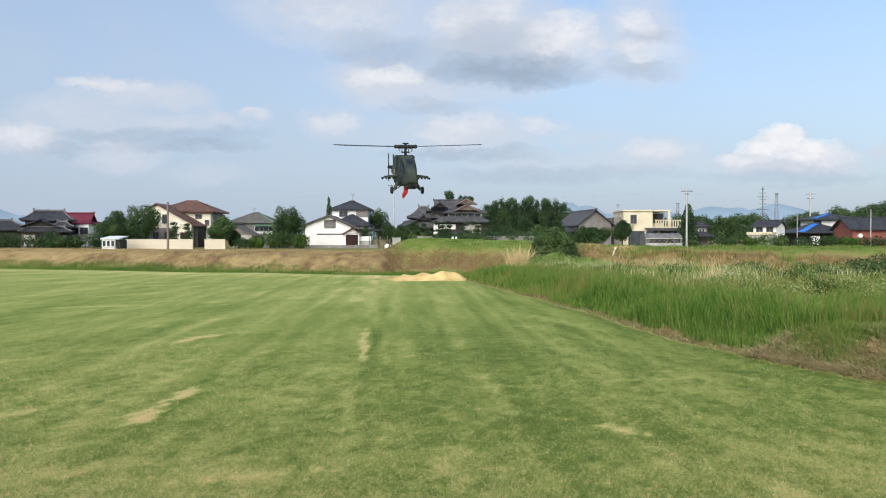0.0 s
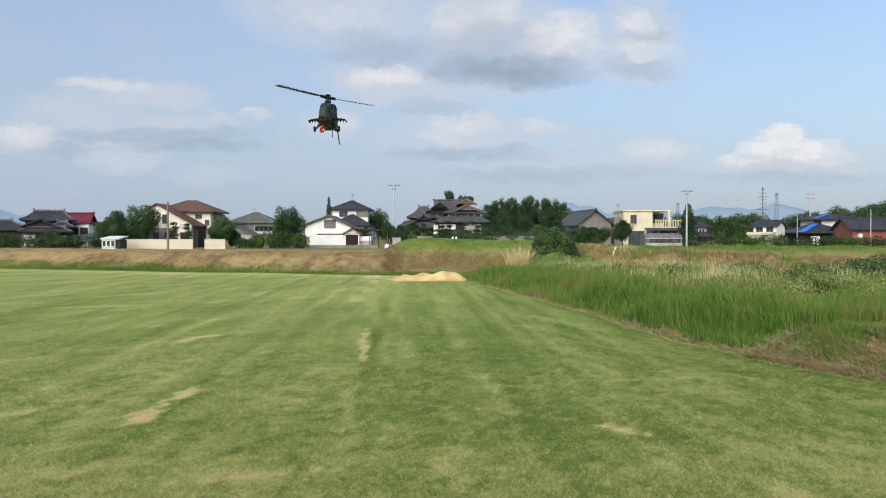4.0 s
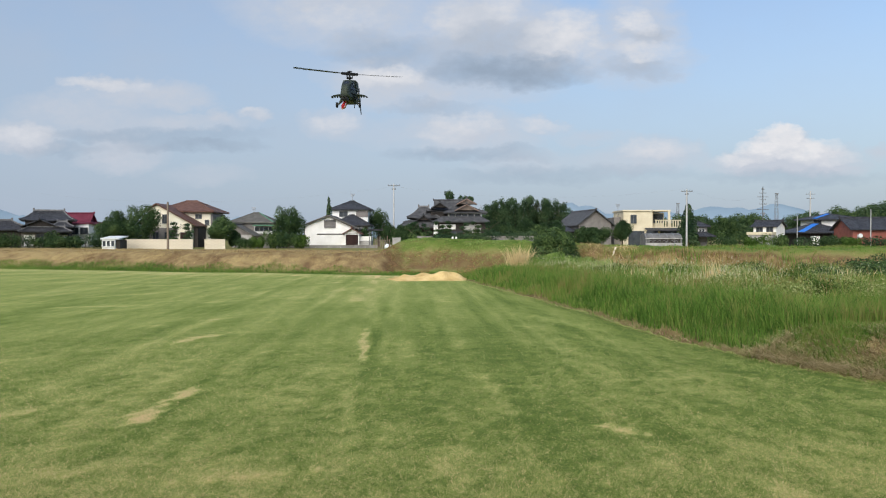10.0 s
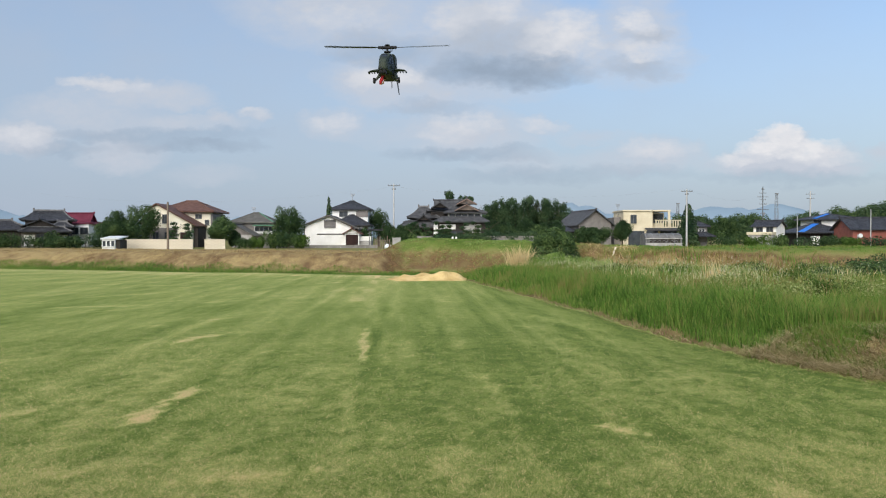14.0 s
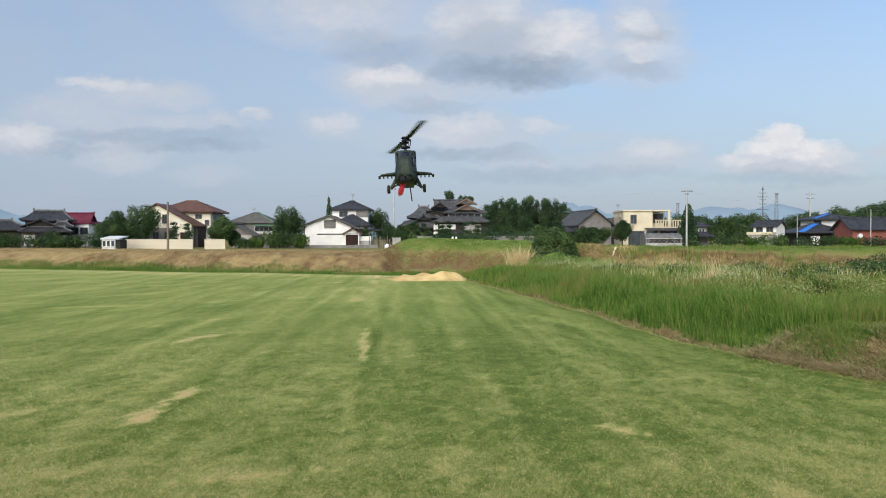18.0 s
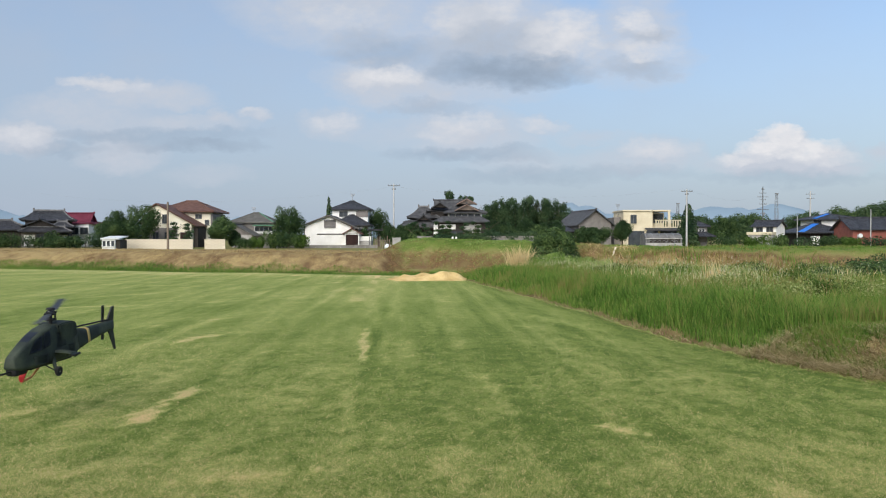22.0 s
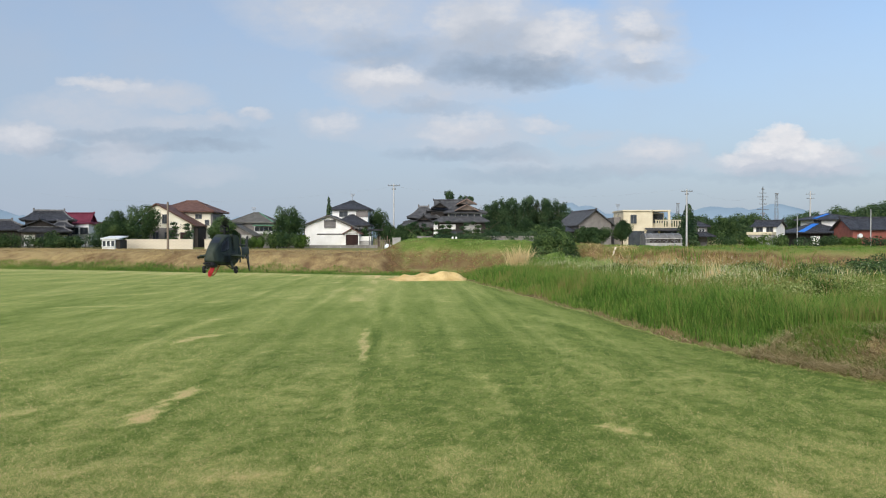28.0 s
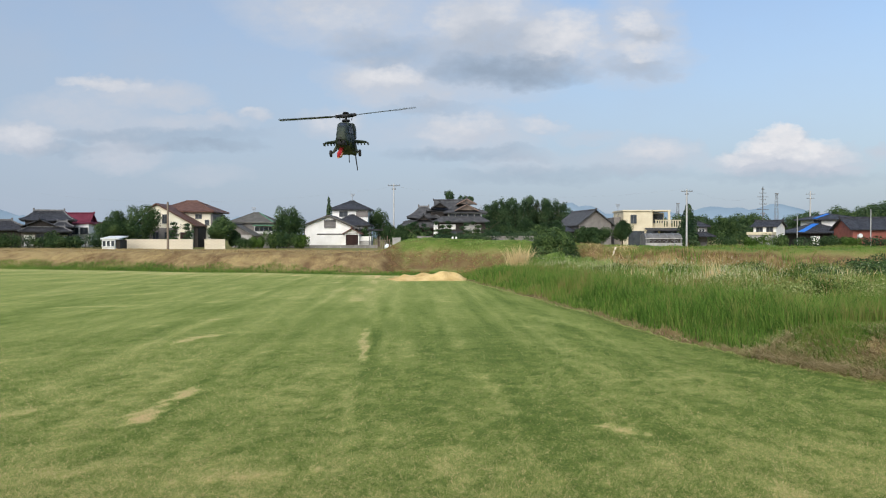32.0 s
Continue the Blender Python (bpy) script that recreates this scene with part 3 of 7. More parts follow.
def build_ground():
    xs = np.unique(np.concatenate([[-4000, -1800, -800, -400, -220, -150, -110, -80, -60], np.arange(-46, -14, 0.8),
                                   np.arange(-14, 9, 0.075), np.arange(9, 44, 0.6), [48, 60, 80, 110, 150, 220, 400, 800, 1800, 4000]]))
    ys = np.unique(np.concatenate([[-4000, -1500, -500, -150, -50, -15, -4, 0, 2, 3], np.arange(4, 24, 0.14), np.arange(24, 56, 0.3),
                                   np.arange(57, 72, 2.5), [80, 100, 120, 136, 160, 200, 300, 500, 900, 1800, 4000]]))
    gx, gy = np.meshgrid(xs, ys)
    gz = height(gx, gy)
    nx, ny = len(xs), len(ys)
    co = np.stack([gx, gy, gz], -1).reshape(-1, 3)
    i = (np.arange(ny - 1)[:, None] * nx + np.arange(nx - 1)[None]).ravel()
    faces = np.stack([i, i + 1, i + nx + 1, i + nx], -1)
    x, y = co[:, 0], co[:, 1]
    d, s = right_of_lawn(x, y), behind_lawn(x, y)
    wild = (d > 0.05) | (s > 0.25)
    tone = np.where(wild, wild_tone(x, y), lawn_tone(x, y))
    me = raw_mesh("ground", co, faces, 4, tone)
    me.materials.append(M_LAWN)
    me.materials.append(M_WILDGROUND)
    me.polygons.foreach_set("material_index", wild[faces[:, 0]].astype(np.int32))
    me.shade_smooth()
    ob = new("ground", me)
    tagged(ob, "mown green lawn with worn straw patches running to a grassy bank", "ground", kind="structure")


M_WILDGROUND = material("rough_ground", [(0.07, 0.13, 0.02), (0.13, 0.17, 0.04), (0.20, 0.18, 0.07), (0.140, 0.088, 0.045), (0.32, 0.242, 0.112)],
                        0.95, attr="tone", scale=2.5, detail=8, bump=1.0, bump_scale=9, fine=0.4, spec=0.1)
build_ground()


# ---------------------------------------------------------------- the model helicopter
HUB = 0.536     # rotor hub above the wheels' lowest point
BODY = [(0.558, 0.040, -0.398, -0.326), (0.548, 0.050, -0.416, -0.306), (0.48, 0.062, -0.432, -0.264), (0.40, 0.073, -0.436, -0.218),
        (0.30, 0.086, -0.436, -0.168), (0.18, 0.097, -0.436, -0.120), (0.08, 0.102, -0.434, -0.102), (-0.05, 0.102, -0.434, -0.100),
        (-0.16, 0.099, -0.430, -0.122), (-0.24, 0.090, -0.416, -0.168), (-0.31, 0.078, -0.396, -0.198)]
BOOM = [(-0.29, 0.079, -0.398, -0.200), (-0.50, 0.062, -0.358, -0.212), (-0.75, 0.046, -0.322, -0.212), (-0.95, 0.034, -0.302, -0.205),
        (-1.03, 0.028, -0.300, -0.205), (-1.045, 0.020, -0.298, -0.220)]


def side_y(x, z, table=BODY):
    xs = [r[0] for r in table][::-1]
    hw, lo, hi = (np.interp(x, xs, [r[k] for r in table][::-1]) for k in (1, 2, 3))
    w = np.clip((z - (lo + hi) / 2) / ((hi - lo) / 2), -0.995, 0.995)
    return hw * (1 - 0.21 * w) * (1 - abs(w) ** 6.5) ** (1 / 6.5)


def loft(table, n=40):
    bm = bmesh.new()
    rings = []
    for x, hw, lo, hi in table:
        ring = []
        for i in range(n):
            a = 2 * math.pi * (i + 0.5) / n
            c, s = math.cos(a), math.sin(a)
            k = (abs(c) ** 6.5 + abs(s) ** 6.5) ** (-1 / 6.5)
            w = s * k
            ring.append(bm.verts.new((x, hw * c * k * (1 - 0.21 * w), HUB + (lo + hi) / 2 + (hi - lo) / 2 * w)))
        rings.append(ring)
    for a, b in zip(rings, rings[1:]):
        for i in range(n):
            bm.faces.new((a[i], a[(i + 1) % n], b[(i + 1) % n], b[i]))
    bm.faces.new(rings[0][::-1])
    bm.faces.new(rings[-1])
    bmesh.ops.recalc_face_normals(bm, faces=bm.faces[:])
    return bm


def side_pane(corners, sign, out=0.002):
    """A pane that follows the fuselage side; corners: x, z, four of them."""
    bm = bmesh.new()
    n = 5
    grid = []
    (ax, az), (bx, bz), (cx, cz), (dx, dz) = corners
    for i in range(n):
        row = []
        for j in range(n):
            s, t = i / (n - 1), j / (n - 1)
            x = (ax * (1 - s) + bx * s) * (1 - t) + (dx * (1 - s) + cx * s) * t
            z = (az * (1 - s) + bz * s) * (1 - t) + (dz * (1 - s) + cz * s) * t
            row.append(bm.verts.new((x, sign * (side_y(x, z) + out), HUB + z)))
        grid.append(row)
    for i in range(n - 1):
        for j in range(n - 1):
            bm.faces.new((grid[i][j], grid[i + 1][j], grid[i + 1][j + 1], grid[i][j + 1]))
    bmesh.ops.solidify(bm, geom=bm.faces[:], thickness=0.001)
    bmesh.ops.recalc_face_normals(bm, faces=bm.faces[:])
    return bm


def top_pane(x0, x1, half):
    bm = bmesh.new()
    xs = [r[0] for r in BODY][::-1]
    top = lambda x: np.interp(x, xs, [r[3] for r in BODY][::-1])
    prof = [(x0 + (x1 - x0) * i / 4, HUB + top(x0 + (x1 - x0) * i / 4)) for i in range(5)]
    pts = prof + [(x, z + 0.0008) for x, z in prof[::-1]]
    lo = [bm.verts.new((x, -half, z)) for x, z in pts]
    hi = [bm.verts.new((x, half, z)) for x, z in pts]
    for i in range(len(pts)):
        j = (i + 1) % len(pts)
        bm.faces.new((lo[i], lo[j], hi[j], hi[i]))
    bm.faces.new(lo[::-1])
    bm.faces.new(hi)
    bmesh.ops.recalc_face_normals(bm, faces=bm.faces[:])
    return bm


def wheel(parent, y):
    out = 1 if y > 0 else -1
    bm = bmesh.new()
    prof = [(0.020, 0.012), (0.036, 0.015), (0.042, 0.009), (0.042, -0.009), (0.036, -0.015), (0.020, -0.012)]
    n = 20
    rings = [[bm.verts.new((0.144 + r * math.cos(a), y + w, 0.042 + r * math.sin(a))) for r, w in prof] for a in (2 * math.pi * i / n for i in range(n))]
    for i in range(n):
        for j in range(len(prof)):
            k = (j + 1) % len(prof)
            bm.faces.new((rings[i][j], rings[i][k], rings[(i + 1) % n][k], rings[(i + 1) % n][j]))
    bmesh.ops.recalc_face_normals(bm, faces=bm.faces[:])
    w = part("wheel", bm, M_RUBBER, parent, "black rubber wheel", True)
    part("rim", tube((0.144, y - 0.011, 0.042), (0.144, y + 0.011, 0.042), 0.021, n=14), M_DARKGREY, w)
    part("axle", tube((0.144, y - out * 0.035, 0.042), (0.144, y + out * 0.016, 0.042), 0.005, n=8), M_METAL, w)


def build_helicopter():
    h = thing("model_helicopter", pose(0, 0, 0), "dark green camouflaged model attack helicopter with a red strap, in flight", "helicopter")
    part("fuselage", loft(BODY), M_CAMO, h, "dark green camouflaged fuselage", True)
    boom = part("tail_boom", loft(BOOM, 20), M_CAMO, h, "", True)
    bm = loft([(-0.495, 0.0655, -0.3625, -0.209), (-0.540, 0.0615, -0.3545, -0.209)], 20)
    part("band", bm, M_BAND, boom, "yellow band round the tail boom", True)
    part("drive_shaft", tube((-0.24, 0, HUB - 0.185), (-0.98, 0, HUB - 0.192), 0.008, n=8), M_BLACK, boom)
    # engine cowl and intakes
    prof = [(0.03, -0.112), (0.03, -0.106), (-0.02, -0.094), (-0.20, -0.094), (-0.245, -0.115), (-0.262, -0.23), (-0.20, -0.265), (0.0, -0.255)]
    cowl = prism([(x, HUB + z) for x, z in prof], "y", -0.104, 0.104)
    bmesh.ops.bevel(cowl, geom=cowl.edges[:], offset=0.012, segments=2, affect="EDGES")
    part("engine_cowl", cowl, M_CAMO, h)
    # canopy glass: front and rear side panes, sloping windscreen panes
    for s in (-1, 1):
        for corners in ([(0.392, -0.300), (0.262, -0.288), (0.232, -0.166), (0.325, -0.206)], [(0.240, -0.282), (0.150, -0.258), (0.132, -0.138), (0.210, -0.158)]):
            cx, cz = sum(c[0] for c in corners) / 4, sum(c[1] for c in corners) / 4
            wide = [(cx + (x - cx) * 1.16, cz + (z - cz) * 1.14) for x, z in corners]
            rim = part("side_window", side_pane(wide, s, 0.0012), M_CAMO, h, "green-painted window frame", True)
            part("pane", side_pane(corners, s, 0.0028), M_TINT, rim, "smoked side window", True)
    part("windscreen", top_pane(0.372, 0.236, 0.041), M_TINT, h, "smoked windscreen")
    # panel seams and hatches on the flanks
    for s in (-1, 1):
        for corners in ([(0.06, -0.300), (-0.08, -0.300), (-0.08, -0.175), (0.05, -0.165)], [(-0.11, -0.40), (-0.22, -0.385), (-0.22, -0.30), (-0.11, -0.30)], [(0.34, -0.415), (0.18, -0.415), (0.18, -0.33), (0.36, -0.33)]):
            part("access_panel", side_pane(corners, s, 0.0022), M_CAMO, h, "", True)
    # nose sensor, gun
    part("nose_sensor", box(0.38, 0.545, -0.050, 0.050, HUB - 0.474, HUB - 0.392, 0.024), M_BLACK, h, "black sensor box under the nose")
    gun = part("gun_barrel", tube((0.45, 0, HUB - 0.432), (0.70, 0, HUB - 0.432), 0.008), M_BLACK, h)
    part("muzzle", tube((0.690, 0, HUB - 0.432), (0.725, 0, HUB - 0.432), 0.015, 0.013), M_BLACK, gun)
    # stub wings with drooped tips and pylons
    for s in (-1, 1):
        w = bmesh.new()
        sections = [(0.085, 0.110, -0.040, 0.022, -0.338), (0.18, 0.100, -0.026, 0.017, -0.341), (0.250, 0.094, -0.014, 0.012, -0.346), (0.274, 0.080, 0.0, 0.008, -0.372)]
        rings = []
        for y, front, back, th, z in sections:
            pts = [(front, 0), (front - 0.02, th), ((front + back) / 2, th * 1.1), (back, 0.002), ((front + back) / 2, -th * 0.7), (front - 0.02, -th * 0.7)]
            rings.append([w.verts.new((x, s * y, HUB + z + dz)) for x, dz in pts])
        for a, b in zip(rings, rings[1:]):
            for i in range(6):
                w.faces.new((a[i], a[(i + 1) % 6], b[(i + 1) % 6], b[i]))
        w.faces.new(rings[0])
        w.faces.new(rings[-1])
        bmesh.ops.recalc_face_normals(w, faces=w.faces[:])
        wing = part("stub_wing", w, M_CAMO, h)
        for y in (0.145, 0.185, 0.225):
            part("pylon", box(0.0, 0.07, s * y - 0.006, s * y + 0.006, HUB - 0.371, HUB - 0.35, 0.003), M_CAMO, wing)
        part("tip_pod", tube((-0.02, s * 0.268, HUB - 0.358), (0.095, s * 0.268, HUB - 0.358), 0.012, 0.009, 10), M_DARKGREY, wing)
    # undercarriage
    for s in (-1, 1):
        wheel(h, s * 0.175)
        part("undercarriage_leg", tube((0.10, s * 0.085, HUB - 0.37), (0.144, s * 0.150, HUB - 0.485), 0.022, 0.013, n=10), M_CAMO, h)
        part("undercarriage_strut", tube((0.19, s * 0.060, HUB - 0.43), (0.146, s * 0.145, HUB - 0.490), 0.006, n=8), M_DARKGREY, h)
    part("belly_tray", box(-0.22, 0.39, -0.074, 0.074, HUB - 0.446, HUB - 0.420, 0.008), M_BLACK, h)
    # fins
    fin = prism([(-0.93, HUB - 0.212), (-1.025, HUB - 0.067), (-1.068, HUB - 0.062), (-1.055, HUB - 0.30), (-0.99, HUB - 0.305)], "y", -0.007, 0.007)
    part("upper_fin", fin, M_DARKGREY, h)
    f = prism([(-0.94, HUB - 0.305), (-1.03, HUB - 0.300), (-1.052, HUB - 0.505), (-1.022, HUB - 0.505)], "y", 0.010, 0.022)
    for v in f.verts:
        v.co.y += 0.10 * max(0, HUB - 0.30 - v.co.z)
    part("lower_fin", f, M_DARKGREY, h)
    part("gearbox", box(-1.02, -0.95, -0.062, 0.02, HUB - 0.25, HUB - 0.205, 0.006), M_DARKGREY, h)
    # red strap hanging under the nose in a bent loop
    strap = bmesh.new()
    pts = [((0.300, -0.012, -0.425), 0.016), ((0.310, -0.022, -0.455), 0.025), ((0.314, -0.038, -0.490), 0.022), ((0.322, -0.050, -0.522), 0.028), ((0.316, -0.060, -0.548), 0.021), ((0.304, -0.068, -0.570), 0.012)]
    rows = [[strap.verts.new((p[0] + dx, p[1] + dy * w, HUB + p[2])) for dx, dy in ((0.004, -1), (0.004, 1), (-0.004, 1), (-0.004, -1))] for p, w in pts]
    for a, b in zip(rows, rows[1:]):
        for i in range(4):
            strap.faces.new((a[i], a[(i + 1) % 4], b[(i + 1) % 4], b[i]))
    strap.faces.new(rows[0][::-1])
    strap.faces.new(rows[-1])
    bmesh.ops.recalc_face_normals(strap, faces=strap.faces[:])
    part("strap", strap, M_RED, h, "red cloth strap hanging under the nose")
    back = bmesh.new()
    add_tube(back, (0.306, -0.068, HUB - 0.572), (0.20, -0.045, HUB - 0.545), 0.012, 0.010, 8)
    add_tube(back, (0.20, -0.045, HUB - 0.545), (0.09, -0.020, HUB - 0.442), 0.010, 0.008, 8)
    part("strap_tail", back, M_TAN, h, "tan end of the strap")
    # mast and rotor
    mast = part("mast", tube((0, 0, HUB - 0.10), (0, 0, HUB - 0.015), 0.016, n=14), M_DARKGREY, h)
    part("swashplate", tube((0, 0, HUB - 0.070), (0, 0, HUB - 0.055), 0.050, n=18), M_BLACK, mast)
    for a in range(3):
        c, s = math.cos(a * 2.094), math.sin(a * 2.094)
        part("control_rod", tube((0.045 * c, 0.045 * s, HUB - 0.06), (0.04 * c, 0.04 * s, HUB - 0.005), 0.004, n=6), M_DARKGREY, mast)
    rotor = part("main_rotor", box(-0.05, 0.05, -0.028, 0.028, -0.020, 0.020, 0.008), M_BLACK, h, "two-bladed black main rotor")
    part("cap", tube((0, 0, 0.030), (0, 0, 0.044), 0.042, 0.030, 18), M_BLACK, rotor)
    part("cap_post", tube((0, 0, 0.015), (0, 0, 0.033), 0.014, n=10), M_BLACK, rotor)
    for s in (-1, 1):
        part("blade_grip", tube((s * 0.045, 0, 0), (s * 0.135, 0, 0.002), 0.024, 0.019, 12), M_BLACK, rotor)
        bl = bmesh.new()
        rings = []
        for r, front, back_, z in ((0.125, 0.016, -0.016, 0.002), (0.20, 0.030, -0.034, 0.004), (0.55, 0.030, -0.036, 0.012), (0.86, 0.030, -0.036, 0.022), (0.90, 0.012, -0.036, 0.024)):
            rings.append([bl.verts.new((s * r, s * y, z + dz + y * 0.15)) for y, dz in ((front, 0), (front * 0.4, 0.0045), (back_, 0.001), (front * 0.4, -0.0035))])
        for a, b in zip(rings, rings[1:]):
            for i in range(4):
                bl.faces.new((a[i], a[(i + 1) % 4], b[(i + 1) % 4], b[i]))
        bl.faces.new(rings[0])
        bl.faces.new(rings[-1])
        bmesh.ops.recalc_face_normals(bl, faces=bl.faces[:])
        part("blade", bl, M_DARKGREY, rotor)
    for s in (-1, 1):
        part("pitch_arm", box(s * 0.075 - 0.016, s * 0.075 + 0.016, -0.045, 0.045, -0.012, 0.004, 0.004), M_BLACK, rotor)
        part("grip_bolt", tube((s * 0.120, 0, -0.024), (s * 0.120, 0, 0.026), 0.006, n=8), M_METAL, rotor)
        part("link", tube((s * 0.06, s * 0.042, -0.055), (s * 0.07, s * 0.042, 0.0), 0.005, n=6), M_DARKGREY, rotor)
    tail = part("tail_rotor", tube((0, -0.012, 0), (0, 0.012, 0), 0.014, n=10), M_BLACK, h, "two-bladed tail rotor")
    for s in (-1, 1):
        bm = bmesh.new()
        add_box(bm, -0.022, 0.022, -0.004, 0.004, min(s * 0.01, s * 0.175), max(s * 0.01, s * 0.175))
        part("tail_blade", bm, M_DARKGREY, tail)
    return h, rotor, tail


helicopter, main_rotor, tail_rotor = build_helicopter()


# ---------------------------------------------------------------- grass and weeds
rng = np.random.default_rng(7)


def blades(x, y, h, w, tone, lean, z=None):
    """Bent blades of three triangles; lean: how far the tip goes over, as a share of the height."""
    n = len(x)
    z = (height(x, y) - 0.01) if z is None else z
    a, b = rng.uniform(0, 2 * np.pi, n), rng.uniform(0, 2 * np.pi, n)
    sx, sy = np.cos(a) * w / 2, np.sin(a) * w / 2
    lx, ly = np.cos(b) * lean * h, np.sin(b) * lean * h
    up = h * np.sqrt(np.clip(1 - lean ** 2, 0.05, 1))
    co = np.empty((n, 5, 3))
    co[:, 0] = np.stack([x - sx, y - sy, z], -1)
    co[:, 1] = np.stack([x + sx, y + sy, z], -1)
    mx, my, mz = x + 0.3 * lx, y + 0.3 * ly, z + 0.62 * up
    co[:, 2] = np.stack([mx - 0.8 * sx, my - 0.8 * sy, mz], -1)
    co[:, 3] = np.stack([mx + 0.8 * sx, my + 0.8 * sy, mz], -1)
    co[:, 4] = np.stack([x + lx, y + ly, z + up], -1)
    f = np.array([[0, 1, 2], [1, 3, 2], [2, 3, 4]])
    faces = (np.arange(n)[:, None, None] * 5 + f[None]).reshape(-1, 3)
    return co.reshape(-1, 3), faces, np.repeat(tone, 5)


def gather(sets):
    cos, fs, ts, k = [], [], [], 0
    for co, f, t in sets:
        cos.append(co), fs.append(f + k), ts.append(t)
        k += len(co)
    return np.concatenate(cos), np.concatenate(fs), np.concatenate(ts)


def stuff(name, arrays, mat, label, category):
    me = raw_mesh(name, arrays[0], arrays[1], 3, arrays[2])
    me.materials.append(mat)
    return tagged(new(name, me), label, category, kind="stuff")


def scatter(n, x0, x1, y0, y1, keep, power=0.0):
    """Random places, denser near by when power is above 0."""
    u = rng.uniform(0, 1, n)
    y = y0 + (y1 - y0) * u if not power else (y0 ** (1 - power) + u * (y1 ** (1 - power) - y0 ** (1 - power))) ** (1 / (1 - power))
    x = rng.uniform(x0, x1, n)
    k = keep(x, y) & (np.abs(x) < 0.60 * y + 1.2)
    return x[k], y[k]


def build_lawn_blades():
    on = lambda x, y: (right_of_lawn(x, y) < 0.12) & (behind_lawn(x, y) < 0.3)
    u = rng.uniform(0, 1, 620000)
    y = (4.3 ** -1.2 + u * (34.0 ** -1.2 - 4.3 ** -1.2)) ** (-1 / 1.2)
    x = rng.uniform(-1, 1, len(y)) * (0.6 * y + 0.4)
    k = on(x, y)
    x, y = x[k], y[k]
    n = len(x)
    far = y / 6.0
    h, w = rng.uniform(0.009, 0.024, n), rng.uniform(0.0028, 0.0060, n) * far ** 0.9
    a, b = rng.uniform(0, 2 * np.pi, n), rng.uniform(0, 2 * np.pi, n)
    lean = rng.uniform(0.5, 1.3, n) * h
    z = height(x, y) - 0.003
    co = np.empty((n, 3, 3))
    co[:, 0] = np.stack([x - np.cos(a) * w / 2, y - np.sin(a) * w / 2, z], -1)
    co[:, 1] = np.stack([x + np.cos(a) * w / 2, y + np.sin(a) * w / 2, z], -1)
    co[:, 2] = np.stack([x + np.cos(b) * lean, y + np.sin(b) * lean, z + h * 0.8], -1)
    faces = np.arange(3 * n).reshape(-1, 3)
    # single dry blades among green ones, more of them where the turf is worn
    dry = lawn_tone(x, y)
    single = 1 - smooth(9, 20, y)
    straw = rng.uniform(0, 1, n) < np.clip((dry - 0.17) / 0.56, 0.04, 1)
    mixed = np.where(straw, rng.normal(0.84, 0.14, n), rng.normal(0.19, 0.14, n) + 0.25 * (dry - 0.34))
    tone = np.clip(mixed * single + (dry + rng.normal(0, 0.10, n)) * (1 - single), 0, 1)
    stuff("lawn_grass", (co.reshape(-1, 3), faces, np.repeat(tone, 3)), M_BLADE, "short mown lawn grass, green with dry straw tips", "grass")


def build_clippings():
    u = rng.uniform(0, 1, 150000)
    y = (4.3 ** -0.5 + u * (17.0 ** -0.5 - 4.3 ** -0.5)) ** (-1 / 0.5)
    x = rng.uniform(-1, 1, len(y)) * (0.6 * y + 0.4)
    thick = 0.03 + 0.6 * smooth(0.45, 0.8, lawn_tone(x, y))
    k = (right_of_lawn(x, y) < 0.1) & (rng.uniform(0, 1, len(x)) < thick)
    x, y = x[k], y[k]
    n = len(x)
    a, ln, w = rng.uniform(0, 2 * np.pi, n), rng.uniform(0.005, 0.014, n), rng.uniform(0.0012, 0.0022, n) * (0.5 + y / 10)
    z = height(x, y) + rng.uniform(0.018, 0.030, n)
    dx, dy = np.cos(a) * ln, np.sin(a) * ln
    px, py = -np.sin(a) * w, np.cos(a) * w
    lift = rng.normal(0, 0.004, n)
    co = np.stack([np.stack([x - dx - px, y - dy - py, z - lift], -1), np.stack([x + dx - px, y + dy - py, z + lift], -1),
                   np.stack([x + dx + px, y + dy + py, z + lift], -1), np.stack([x - dx + px, y - dy + py, z - lift], -1)], 1).reshape(-1, 3)
    i = np.arange(n)[:, None] * 4
    faces = np.concatenate([i + np.array([[0, 1, 2]]), i + np.array([[0, 2, 3]])])
    stuff("grass_clippings", (co, faces, np.repeat(np.clip(rng.normal(0.80, 0.16, n), 0.3, 1), 4)), M_BLADE, "dry pale mown clippings strewn over the lawn", "grass clippings")


